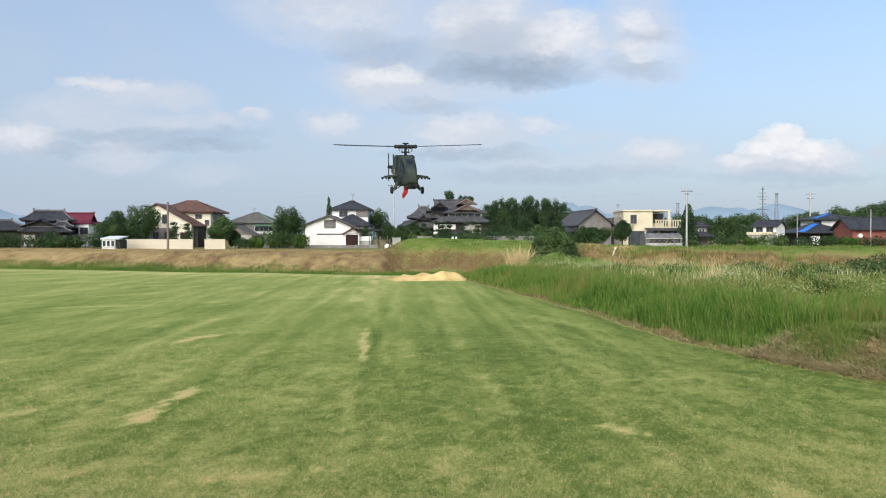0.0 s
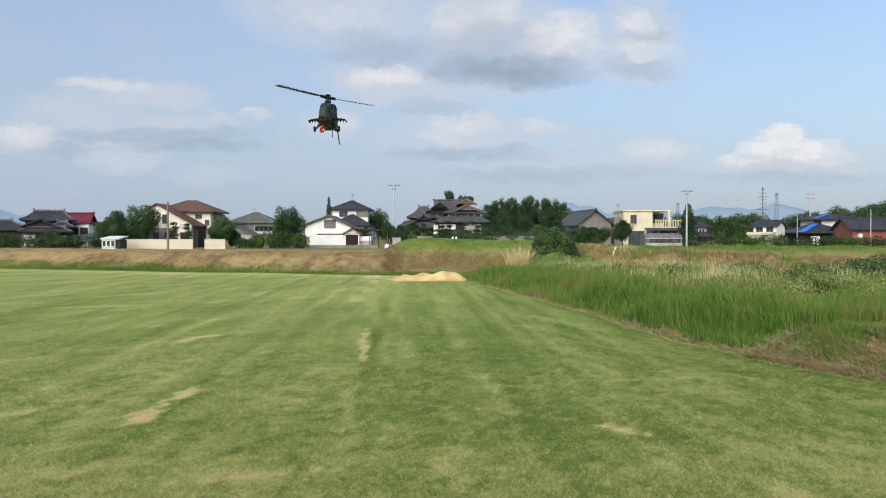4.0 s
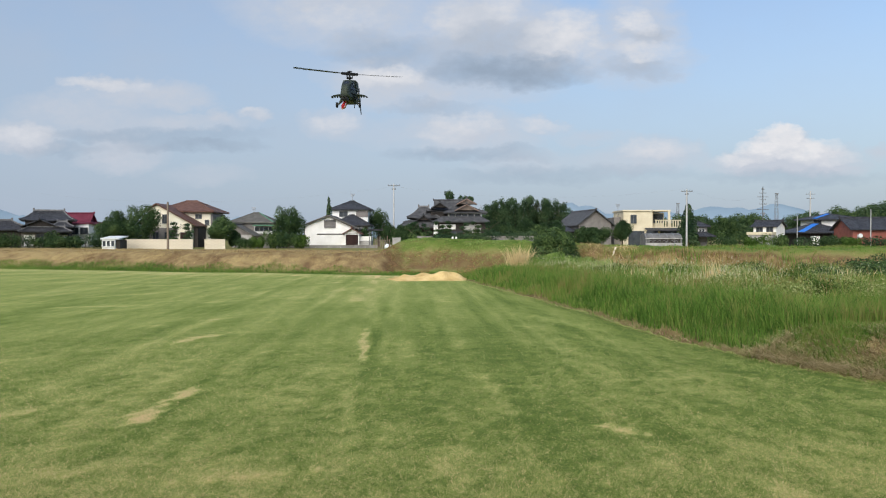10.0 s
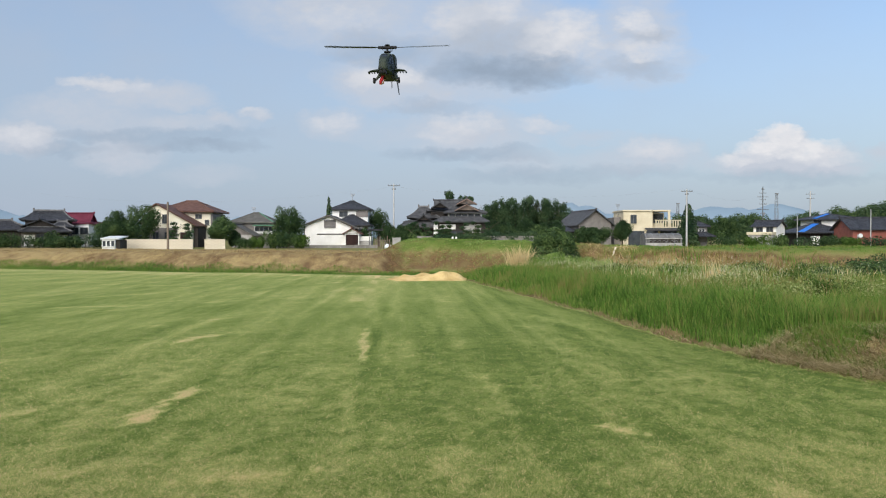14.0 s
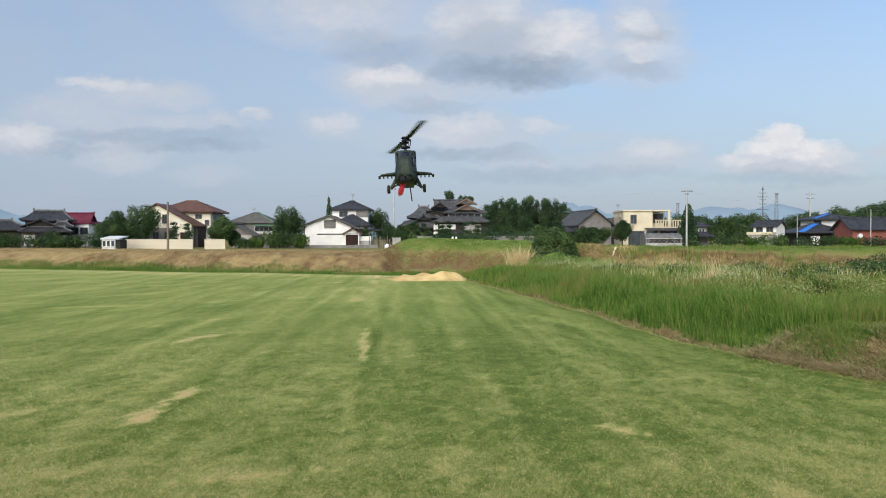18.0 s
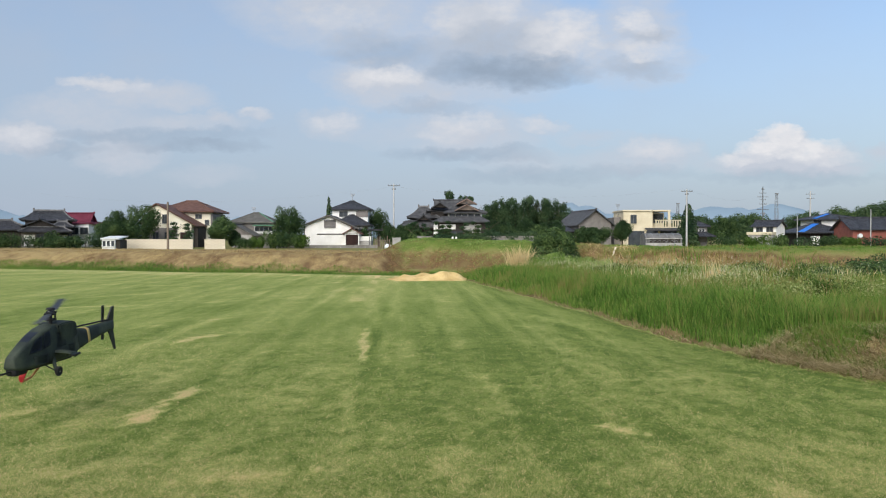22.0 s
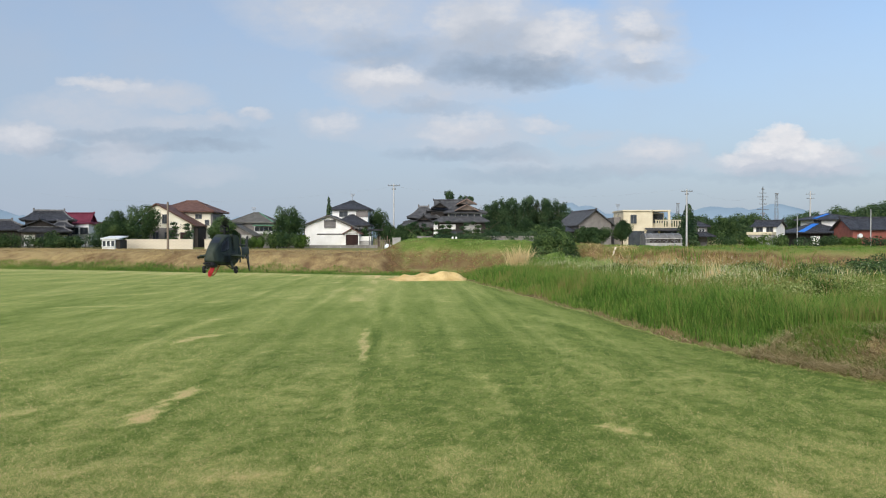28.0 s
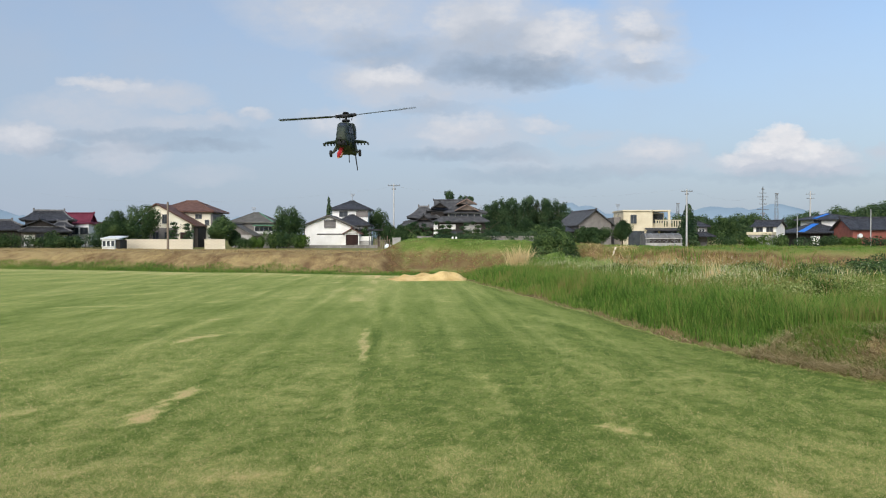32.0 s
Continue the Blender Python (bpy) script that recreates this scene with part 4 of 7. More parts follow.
def build_tall_grass():
    def keep(x, y):
        d = right_of_lawn(x, y)
        far = 2.1 + 1.2 * vnoise(y * 0.4, x * 0.2, 41) + 2.2 * (1 - smooth(10, 15, y))
        return (d > 0.20 - 0.08 * smooth(11, 16, y) + 0.14 * vnoise(y * 1.5, 0 * y, 42)) & (d < far) & (y + 0.18 * (x - 5) > 10.2 + 0.5 * vnoise(x * 1.2, y, 43)) & (behind_lawn(x, y) < 0.2)
    x, y = scatter(200000, 0, 14, 9.5, 33, keep, 1.2)
    n = len(x)
    d = right_of_lawn(x, y)
    tuft = vnoise(x * 1.6, y * 1.6, 44)
    h = (0.22 + 0.36 * tuft) * rng.uniform(0.6, 1.2, n) * (0.6 + 0.4 * smooth(0.3, 1.1, d))
    w = rng.uniform(0.006, 0.012, n) * (0.6 + y / 20)
    tone = np.clip(0.13 + 0.06 * smooth(15, 24, y) + 0.27 * vnoise(x * 0.9, y * 0.9, 45) + 0.10 * (vnoise(x * 3.5, y * 3.5, 46) - 0.5) + rng.normal(0, 0.12, n), 0, 0.56)
    stuff("tall_grass", blades(x, y, h, w, tone, rng.uniform(0.1, 0.75, n)), M_WILD, "tall lush green grass growing along the lawn's edge", "grass")


def build_weeds():
    def keep(x, y):
        return (right_of_lawn(x, y) > 2.1) & (behind_lawn(x, y) < 3.5) & (y > 13.2 - 0.1 * x)
    sets = []
    # low mixed growth
    x, y = scatter(110000, 1, 26, 11, 42, keep, 0.6)
    n = len(x)
    patch = vnoise(x * 0.45, y * 0.45, 51)
    h = (0.14 + 0.38 * patch) * rng.uniform(0.5, 1.2, n)
    tone = np.clip(0.20 + 0.60 * (vnoise(x * 0.35 + 9, y * 0.55, 52) - 0.32) + rng.normal(0, 0.10, n), 0, 0.56)
    tone = np.clip(tone + 0.17, 0, 0.62)
    sets.append(blades(x, y, h, rng.uniform(0.008, 0.018, n) * (0.5 + y / 24), tone, rng.uniform(0.2, 0.8, n)))
    # pale seeding stalks
    x, y = scatter(15000, 1, 24, 13, 36, lambda x, y: keep(x, y) & (vnoise(x * 0.5, y * 0.4, 53) > 0.36), 0.6)
    n = len(x)
    sets.append(blades(x, y, rng.uniform(0.3, 0.7, n), rng.uniform(0.003, 0.006, n) * (0.5 + y / 24), np.where(rng.uniform(0, 1, n) < 0.5, rng.uniform(0.3, 0.52, n), rng.uniform(0.92, 1.0, n)), rng.uniform(0.05, 0.35, n)))
    # clumps of fresh grass coming up between
    x, y = scatter(26000, 3, 20, 14, 32, lambda x, y: keep(x, y) & (vnoise(x * 0.8 + 3, y * 0.6, 55) > 0.58), 0.6)
    n = len(x)
    sets.append(blades(x, y, rng.uniform(0.25, 0.6, n), rng.uniform(0.006, 0.012, n) * (0.5 + y / 24), np.clip(rng.normal(0.22, 0.08, n), 0, 0.5), rng.uniform(0.1, 0.6, n)))
    stuff("weeds", gather(sets), M_WILD, "mixed green weeds and pale dry stalks on rough ground", "weeds")
    # white flower heads among them
    x, y = scatter(5000, 2.5, 17, 14, 31, lambda x, y: keep(x, y) & (behind_lawn(x, y) < 0.5) & (vnoise(x * 0.6, y * 0.5, 54) > 0.08 + 0.06 * x), 0.4)
    n = len(x)
    z = height(x, y) + rng.uniform(0.45, 0.75, n)
    stuff("flower_heads", blades(x, y, rng.uniform(0.02, 0.05, n), rng.uniform(0.008, 0.016, n), np.ones(n), rng.uniform(0.2, 0.8, n), z), M_FLOWER,
          "small white flower heads among the weeds", "flowers")


def build_edge_straw():
    sets, shoots = [], []
    x, y = scatter(90000, 0, 8, 6.0, 31, lambda x, y: np.abs(right_of_lawn(x, y) - 0.15) < 0.05 + 0.20 * rng.uniform(0, 1, len(x)), 0.95)
    n = len(x)
    sets.append(blades(x, y, rng.uniform(0.05, 0.17, n), rng.uniform(0.005, 0.010, n), rng.uniform(0, 0.85, n), rng.uniform(0.8, 0.99, n)))
    x, y = scatter(26000, 0, 8, 6.0, 31, lambda x, y: np.abs(right_of_lawn(x, y) - 0.22) < 0.22, 0.95)
    n = len(x)
    shoots.append(blades(x, y, rng.uniform(0.05, 0.16, n), rng.uniform(0.005, 0.010, n), rng.uniform(0.05, 0.4, n), rng.uniform(0.3, 0.95, n)))
    # the heap of cut grass: long flattened strands, green shoots coming through
    x, y = scatter(120000, 3.8, 9, 6.0, 11.2, lambda x, y: (right_of_lawn(x, y) > 0.10) & (y + 0.18 * (x - 5) < 10.3), 0.5)
    n = len(x)
    d = right_of_lawn(x, y)
    green = (vnoise(x * 1.6, y * 1.8, 61) + rng.normal(0, 0.14, n) > 0.50) & (d > 0.30)
    k = ~green
    a = blades(x[k], y[k], rng.uniform(0.12, 0.34, k.sum()), rng.uniform(0.004, 0.009, k.sum()), np.clip(rng.normal(0.58, 0.28, k.sum()), 0, 1), rng.uniform(0.975, 0.9995, k.sum()), height(x[k], y[k]) + rng.uniform(0, 0.04, k.sum()))
    sets.append(a)
    k = green
    shoots.append(blades(x[k], y[k], rng.uniform(0.08, 0.22, k.sum()), rng.uniform(0.004, 0.009, k.sum()), np.clip(rng.normal(0.28, 0.12, k.sum()), 0.05, 0.6), rng.uniform(0.5, 0.95, k.sum())))
    stuff("cut_straw", gather(sets), M_STRAW, "dry cut grass lying along the lawn's edge", "cut grass")
    stuff("grass_shoots", gather(shoots), M_WILD, "green shoots coming through the cut straw", "grass")


def build_bank_grass():
    sets = []
    x, y = scatter(230000, -34, 30, 24, 56, lambda x, y: (behind_lawn(x, y) > 0.25) & (behind_lawn(x, y) < 9))
    n = len(x)
    tone = np.clip(wild_tone(x, y) + rng.normal(0, 0.06, n), 0.12, 1)
    h = rng.uniform(0.03, 0.085, n) * (1.0 + 0.5 * (vnoise(x * 0.8, y * 0.8, 71) > 0.6))
    sets.append(blades(x, y, h, rng.uniform(0.012, 0.026, n), tone, rng.uniform(0.6, 0.98, n)))
    # lush strip at the foot of the bank
    x, y = scatter(210000, -30, 3, 26, 46, lambda x, y: (behind_lawn(x, y) > 0.25) & (behind_lawn(x, y) < 1.45 + 0.6 * vnoise(x, y, 72)) & (x < 0.5))
    n = len(x)
    sets.append(blades(x, y, rng.uniform(0.16, 0.32, n) * (0.7 + 0.6 * vnoise(x * 0.7, y * 0.7, 74)) * (1 - 0.3 * smooth(-9, -3, x)), rng.uniform(0.008, 0.015, n), np.clip(0.24 + 0.16 * (vnoise(x * 0.5, y * 2.0, 77) - 0.5) + rng.normal(0, 0.06, n), 0, 0.5), rng.uniform(0.3, 0.9, n)))
    # ragged clumps over the slope: rusty dead growth, fresh green along the crest
    x, y = scatter(90000, -34, 30, 24, 52, lambda x, y: (behind_lawn(x, y) > 1.3) & (behind_lawn(x, y) < 8) & (vnoise(x * 1.7, y * 1.7, 75) > 0.52))
    n = len(x)
    tone = np.clip(wild_tone(x, y) + 0.30 * (vnoise(x * 0.9, y * 0.9, 76) - 0.5) + rng.normal(0, 0.08, n), 0, 1)
    lush = smooth(-3.5, -1.6, x)
    sets.append(blades(x, y, rng.uniform(0.08, 0.20, n) * (0.7 + 0.6 * lush), rng.uniform(0.010, 0.022, n), np.clip(tone + 0.06, 0.17, 1), rng.uniform(0.6, 0.97, n)))
    x, y = scatter(110000, -3.5, 30, 26, 48, lambda x, y: (behind_lawn(x, y) > 3.4) & (behind_lawn(x, y) < 8.5) & (vnoise(x * 1.1, y * 0.7, 78) > 0.40))
    n = len(x)
    tone = np.clip(0.05 + 0.42 * vnoise(x * 1.4, y * 1.4, 79) + rng.normal(0, 0.06, n), 0, 0.5)
    sets.append(blades(x, y, rng.uniform(0.08, 0.18, n) * (0.75 + 0.35 * smooth(2, 6, x)), rng.uniform(0.012, 0.026, n), np.clip(tone + 0.12, 0.12, 0.5), rng.uniform(0.75, 0.985, n)))
    stuff("bank_grass", gather(sets), M_WILD, "rough bank grass, green at the foot and top, rusty brown between", "grass")


def build_bleached_growth():
    g = np.random.default_rng(88)
    # pale seed heads in a band behind the tall grass
    x, y = scatter(13000, 2.6, 14, 17, 31, lambda x, y: (right_of_lawn(x, y) > 2.3) & (behind_lawn(x, y) < 0.8) & (vnoise(x * 1.3 + 5, y * 0.5, 56) + 0.5 * (vnoise(x * 4, y * 1.5, 57) - 0.5) > 0.57 + 0.055 * (x - 6)), 0.5)
    n = len(x)
    z = height(x, y) + g.uniform(0.10, 0.5, n)
    stuff("seed_heads", blades(x, y, g.uniform(0.08, 0.22, n), g.uniform(0.007, 0.014, n), g.uniform(0, 1, n), g.uniform(0.3, 0.9, n), z), M_SEED, "pale bleached seed heads among the weeds", "grass")
    # dead straw lying on the slope beside the bush
    x, y = scatter(85000, 5.4, 22, 28, 46, lambda x, y: (behind_lawn(x, y) > 0.8) & (behind_lawn(x, y) < np.maximum(2.6, 5.6 - 0.40 * (x - 6))) & (vnoise(x * 0.8, y * 1.0, 85) + 0.4 * (vnoise(x * 3, y * 3, 86) - 0.5) > 0.36 + 0.018 * (x - 6)))
    n = len(x)
    stuff("dead_grass", blades(x, y, g.uniform(0.10, 0.26, n), g.uniform(0.014, 0.028, n), np.clip(g.normal(0.62, 0.3, n), 0, 1), g.uniform(0.75, 0.98, n)), M_PALE, "bleached dead grass lying on the bank", "grass")


def build_sand():
    xs, ys = np.linspace(-2.6, 1.3, 70), np.linspace(27.8, 31.6, 50)
    gx, gy = np.meshgrid(xs, ys)
    a = np.exp(-((gx + 0.7) / 0.8) ** 4 - ((gy - 29.7) / 1.0) ** 2) * 0.08
    b = np.exp(-((gx - 0.25) / 0.5) ** 4 - ((gy - 29.4) / 0.9) ** 2) * 0.11
    c = np.exp(-((gx + 0.6 + 0.5 * (vnoise(gy * 2, gx, 83) - 0.5)) / 1.45) ** 4 - ((gy - 29.5 + 0.7 * (vnoise(gx * 1.4, gy, 84) - 0.5)) / 1.0) ** 4) * 0.15
    lump = (vnoise(gx * 2.6, gy * 2.2, 81) - 0.5) * 0.14 + (vnoise(gx * 6, gy * 6, 82) - 0.5) * 0.05
    rise = 1.3 * a + 1.0 * b + c * (1 + 0.25 * smooth(-1.2, 0.2, gx))
    gz = height(gx, gy) - 0.05 + rise + lump * np.clip(rise * 6, 0, 1)
    nx, ny = len(xs), len(ys)
    i = (np.arange(ny - 1)[:, None] * nx + np.arange(nx - 1)[None]).ravel()
    me = raw_mesh("sand_pile", np.stack([gx, gy, gz], -1).reshape(-1, 3), np.stack([i, i + 1, i + nx + 1, i + nx], -1), 4)
    me.materials.append(M_SAND)
    me.shade_smooth()
    tagged(new("sand_pile", me), "low spread pile of yellow sand at the lawn's corner", "sand pile")


build_lawn_blades()
build_clippings()
build_tall_grass()
build_weeds()
build_edge_straw()
build_bank_grass()
build_sand()
build_bleached_growth()


# ---------------------------------------------------------------- trees and shrubs
def leaf_mesh(name, blobs, n, size, seed, shell=0.55):
    """Many small leaf cards spread through lumpy blobs: x, y, z, rx, ry, rz."""
    g = np.random.default_rng(seed)
    bl = np.array(blobs, float)
    wgt = (bl[:, 3] * bl[:, 4] * bl[:, 5]) ** (2 / 3)
    pick = g.choice(len(bl), n, p=wgt / wgt.sum())
    v = g.normal(size=(n, 3))
    v /= np.linalg.norm(v, axis=1)[:, None]
    lump = 0.72 + 0.5 * vnoise(v[:, 0] * 2.6 + pick * 7.1, v[:, 1] * 2.6 + v[:, 2] * 2.1, seed)
    r = (shell + (1 - shell) * g.uniform(0, 1, n) ** 0.6) * lump
    c = bl[pick, :3] + v * r[:, None] * bl[pick, 3:]
    nrm = v + g.normal(0, 0.45, (n, 3))
    nrm /= np.linalg.norm(nrm, axis=1)[:, None]
    t = np.cross(nrm, g.normal(size=(n, 3)))
    t /= np.linalg.norm(t, axis=1)[:, None]
    b = np.cross(nrm, t)
    s = size * g.uniform(0.6, 1.4, n)[:, None]
    co = np.stack([c - t * s, c + b * s * 0.6, c + t * s, c - b * s * 0.6], 1).reshape(-1, 3)
    return raw_mesh(name, co, np.arange(4 * n).reshape(-1, 4), 4)


def trunk_mesh(hh, r, limbs, seed):
    g = random.Random(seed)
    bm = bmesh.new()
    p = Vector((0, 0, -0.1))
    for i in range(4):
        q = Vector((g.uniform(-0.1, 0.1) * hh * 0.15, g.uniform(-0.1, 0.1) * hh * 0.15, hh * (i + 1) / 4))
        add_tube(bm, p, q, r * (1 - 0.2 * i), r * (0.8 - 0.2 * i) + 0.02, 9)
        p = q
    for i in range(limbs):
        a = 2 * math.pi * i / max(1, limbs) + g.uniform(-0.4, 0.4)
        z = hh * g.uniform(0.35, 0.8)
        d = Vector((math.cos(a), math.sin(a), g.uniform(0.5, 0.9))) * hh * g.uniform(0.28, 0.42)
        add_tube(bm, (0, 0, z), Vector((0, 0, z)) + d, r * 0.42, r * 0.14, 6)
    return bm


def tree(name, m, blobs, n, size, leaf, label, category="tree", trunk=None, seed=1, shell=0.55, group=""):
    t = thing(name, m, label, category, group)
    if trunk:
        part("trunk", trunk_mesh(trunk[0], trunk[1], trunk[2], seed), M_BARK, t)
    me = leaf_mesh("crown", blobs, n, size, seed, shell)
    me.materials.append(leaf)
    ob = new("crown", me)
    ob.parent = t
    return t


def round_blobs(w, hh, base, seed, k=8):
    """Lumpy crown of width w between base and hh."""
    g = random.Random(seed)
    out = [(0, 0, (base + hh) / 2, w * 0.38, w * 0.38, (hh - base) * 0.42)]
    for i in range(k):
        a = 2 * math.pi * i / k + g.uniform(-0.3, 0.3)
        z = base + (hh - base) * g.uniform(0.25, 0.78)
        rr = w * g.uniform(0.22, 0.34)
        out.append((math.cos(a) * rr, math.sin(a) * rr, z, w * g.uniform(0.16, 0.24), w * g.uniform(0.16, 0.24), (hh - base) * g.uniform(0.18, 0.28)))
    out.append((g.uniform(-0.1, 0.1) * w, 0, hh - (hh - base) * 0.2, w * 0.2, w * 0.2, (hh - base) * 0.2))
    return out


def broadleaf(x, y, w, hh, base, seed, leaf=None, n=1800, label="dense dark green broadleaf garden tree"):
    return tree("tree", pose(x, y, float(height(x, y))), round_blobs(w, hh, base, seed), int(n * 3.6), 0.011 * w + 0.048, leaf or M_LEAF, label, trunk=(hh * 0.72, 0.03 * hh, 6), seed=seed)


def shrub(x, y, w, hh, seed, leaf=None, n=1500, deep=None, label="clipped dark green garden shrub", size=None):
    g = random.Random(seed)
    deep = deep or w * 0.6
    blobs = [(g.uniform(-0.32, 0.32) * w, g.uniform(-0.3, 0.3) * deep, hh * g.uniform(0.3, 0.6), w * g.uniform(0.16, 0.3), deep * 0.3, hh * g.uniform(0.28, 0.4)) for _ in range(7)]
    blobs.append((0, 0, hh * 0.35, w * 0.42, deep * 0.42, hh * 0.38))
    return tree("shrub", pose(x, y, float(height(x, y)) - 0.05), blobs, n, size or (0.018 * hh + 0.07), leaf or M_LEAF, label, "shrub", trunk=(hh * 0.5, 0.02 * hh + 0.02, 4), seed=seed)


def cypress(x, y, w, hh, seed, n=1100, label="slender dark cypress tree"):
    blobs = [(0, 0, hh * (0.12 + 0.8 * i / 7), w * 0.5 * (1 - 0.72 * (i / 7) ** 1.5), w * 0.5 * (1 - 0.72 * (i / 7) ** 1.5), hh * 0.12) for i in range(8)]
    return tree("cypress", pose(x, y, float(height(x, y))), blobs, n, 0.16, M_LEAF2, label, "tree", trunk=(hh * 0.6, 0.12, 0), seed=seed)


def hedge(x0, x1, y, z0, hh, deep, seed, leaf=None, n=1600, label="long clipped green hedge"):
    k = max(3, int((x1 - x0) / (hh * 1.2)))
    w = (x1 - x0) / k
    g = random.Random(seed)
    blobs = [(-(x1 - x0) / 2 + w * (i + 0.5), 0, hh * 0.5, w * 0.72, deep / 2, hh * g.uniform(0.46, 0.56)) for i in range(k)]
    return tree("hedge", pose((x0 + x1) / 2, y, z0), blobs, n, 0.15, leaf or M_LEAF, label, "hedge", seed=seed, trunk=(hh * 0.5, 0.06, 2))


def swept_roof(h, x0, x1, y0, y1, ze, zr, inset, mat, over=0.8, lift=0.22, label=""):
    """A traditional hipped roof: hollow slopes, corners turned up, ridge with raised ends."""
    bm = bmesh.new()
    X0, X1, Y0, Y1 = x0 - over, x1 + over, y0 - over, y1 + over
    ym = (Y0 + Y1) / 2
    rings = []
    for k in range(6):
        s = k / 5
        a0, a1 = X0 + (x0 + inset - X0) * s, X1 + (x1 - inset - X1) * s
        b0, b1 = Y0 + (ym - 0.05 - Y0) * s, Y1 + (ym + 0.05 - Y1) * s
        z = ze + (zr - ze) * (0.55 * s + 0.45 * s * s)
        up = lift * (1 - s) ** 2
        am, bmid = (a0 + a1) / 2, (b0 + b1) / 2
        rings.append([bm.verts.new(p) for p in ((a0, b0, z + up), (am, b0, z), (a1, b0, z + up), (a1, bmid, z), (a1, b1, z + up), (am, b1, z), (a0, b1, z + up), (a0, bmid, z))])
    base = [bm.verts.new((v.co.x, v.co.y, v.co.z - 0.16)) for v in rings[0]]
    bm.faces.new(base[::-1])
    for a, b in zip([base] + rings, rings):
        for i in range(8):
            bm.faces.new((a[i], a[(i + 1) % 8], b[(i + 1) % 8], b[i]))
    bm.faces.new(rings[-1])
    r = part("roof", bm, mat, h, label)
    part("ridge_cap", box(x0 + inset - 0.15, x1 - inset + 0.15, ym - 0.16, ym + 0.16, zr - 0.05, zr + 0.26, 0.05), M_RIDGE if mat is not M_TILE_RED else mat, r)
    for x in (x0 + inset - 0.15, x1 - inset + 0.15):
        part("ridge_end", box(x - 0.14, x + 0.14, ym - 0.2, ym + 0.2, zr - 0.15, zr + 0.50, 0.05), M_RIDGE if mat is not M_TILE_RED else mat, r)
    for i, sx, sy in ((0, X0, Y0), (1, X1, Y0), (2, X1, Y1), (3, X0, Y1)):
        tx = x0 + inset if sx == X0 else x1 - inset
        hip = bmesh.new()
        for k in range(5):
            q = []
            for s in (k / 5, (k + 1) / 5):
                q.append((sx + (tx - sx) * s, sy + (ym - sy) * s, ze + (zr - ze) * (0.55 * s + 0.45 * s * s) + lift * (1 - s) ** 2 + 0.05))
            add_tube(hip, q[0], q[1], 0.10, n=6)
        part("hip_cap", hip, M_RIDGE if mat is not M_TILE_RED else mat, r)
    return r


def build_near_growth():
    bush = tree("bush", pose(4.85, 33.6, float(height(4.85, 33.6)) - 0.1),
                [(0, 0, 1.0, 0.95, 0.8, 0.85), (-0.65, 0.1, 0.85, 0.46, 0.5, 0.62), (0.72, 0, 0.75, 0.5, 0.5, 0.60), (-0.30, -0.3, 1.55, 0.5, 0.5, 0.42), (0.40, -0.2, 1.50, 0.45, 0.4, 0.40), (0.0, 0, 1.75, 0.4, 0.4, 0.32), (-0.66, 0, 1.38, 0.28, 0.3, 0.26), (0.75, 0, 1.25, 0.26, 0.3, 0.24), (0.1, 0, 1.92, 0.24, 0.24, 0.2), (0.3, -0.5, 0.35, 0.7, 0.4, 0.38), (-0.5, -0.5, 0.3, 0.5, 0.4, 0.34)],
                11000, 0.042, M_BUSH, "rounded dark green bush on the bank", "bush", (0.8, 0.06, 6), 5)
    tree("shrub", pose(4.55, 30.3, float(height(4.55, 30.3)) - 0.05),
         [(-0.1, 0, 0.60, 0.6, 0.5, 0.34), (-0.75, 0, 0.52, 0.45, 0.4, 0.30), (0.5, 0.1, 0.50, 0.5, 0.4, 0.30), (1.15, 0.1, 0.48, 0.5, 0.4, 0.28), (1.8, 0.0, 0.40, 0.5, 0.4, 0.24)], 7000, 0.028, M_FRESH, "low bright green shrub below the bush", "shrub", (0.3, 0.02, 3), 6)
    # leafy weeds further along
    g = random.Random(3)
    for i in range(80):
        x, y = g.uniform(4.5, 17), g.uniform(14.5, 33)
        if right_of_lawn(x, y) < 2.5 or x > 0.58 * y or behind_lawn(x, y) > 2.6:
            continue
        w = g.uniform(0.7, 1.7)
        tree("weed_clump", pose(x, y, float(height(x, y)) - 0.05), [(g.uniform(-.3, .3) * w, g.uniform(-.2, .2) * w, g.uniform(0.16, 0.34), w * 0.34, w * 0.3, 0.22) for _ in range(5)], 1700, 0.022,
             g.choice((M_LEAF4, M_LEAF4, M_LEAF3) if x < 9.5 else (M_LEAF4, M_LEAF3, M_BUSH)), "leafy green weed clump on rough ground", "weed clump", seed=30 + i, trunk=(0.25, 0.015, 3), group="weed clumps")
    for x, y, w, hh, sd in ((13.3, 24, 1.6, 0.85, 15), (14.4, 25.0, 1.8, 0.95, 17), (12.9, 22.6, 1.5, 0.75, 18), (11.9, 23.6, 1.3, 0.6, 19), (11.9, 21.2, 1.5, 0.8, 20), (11.0, 21.6, 1.2, 0.6, 21)):
        shrub(x, y, w, hh, sd, M_BUSH, 2600, label="low dark green shrub among the weeds", size=0.035)
    # dry reed clumps
    for x, y, n, hh in ((3.14, 31.4, 430, 1.3), (7.6, 21.4, 90, 0.75), (8.7, 22.0, 50, 0.55), (5.75, 21.5, 60, 0.6), (10.8, 20.4, 60, 0.6), (11.6, 21.0, 50, 0.5)):
        r = np.random.default_rng(int(x * 100))
        px, py = x + r.normal(0, 0.18 if n < 100 else 0.26, n), y + r.normal(0, 0.15, n)
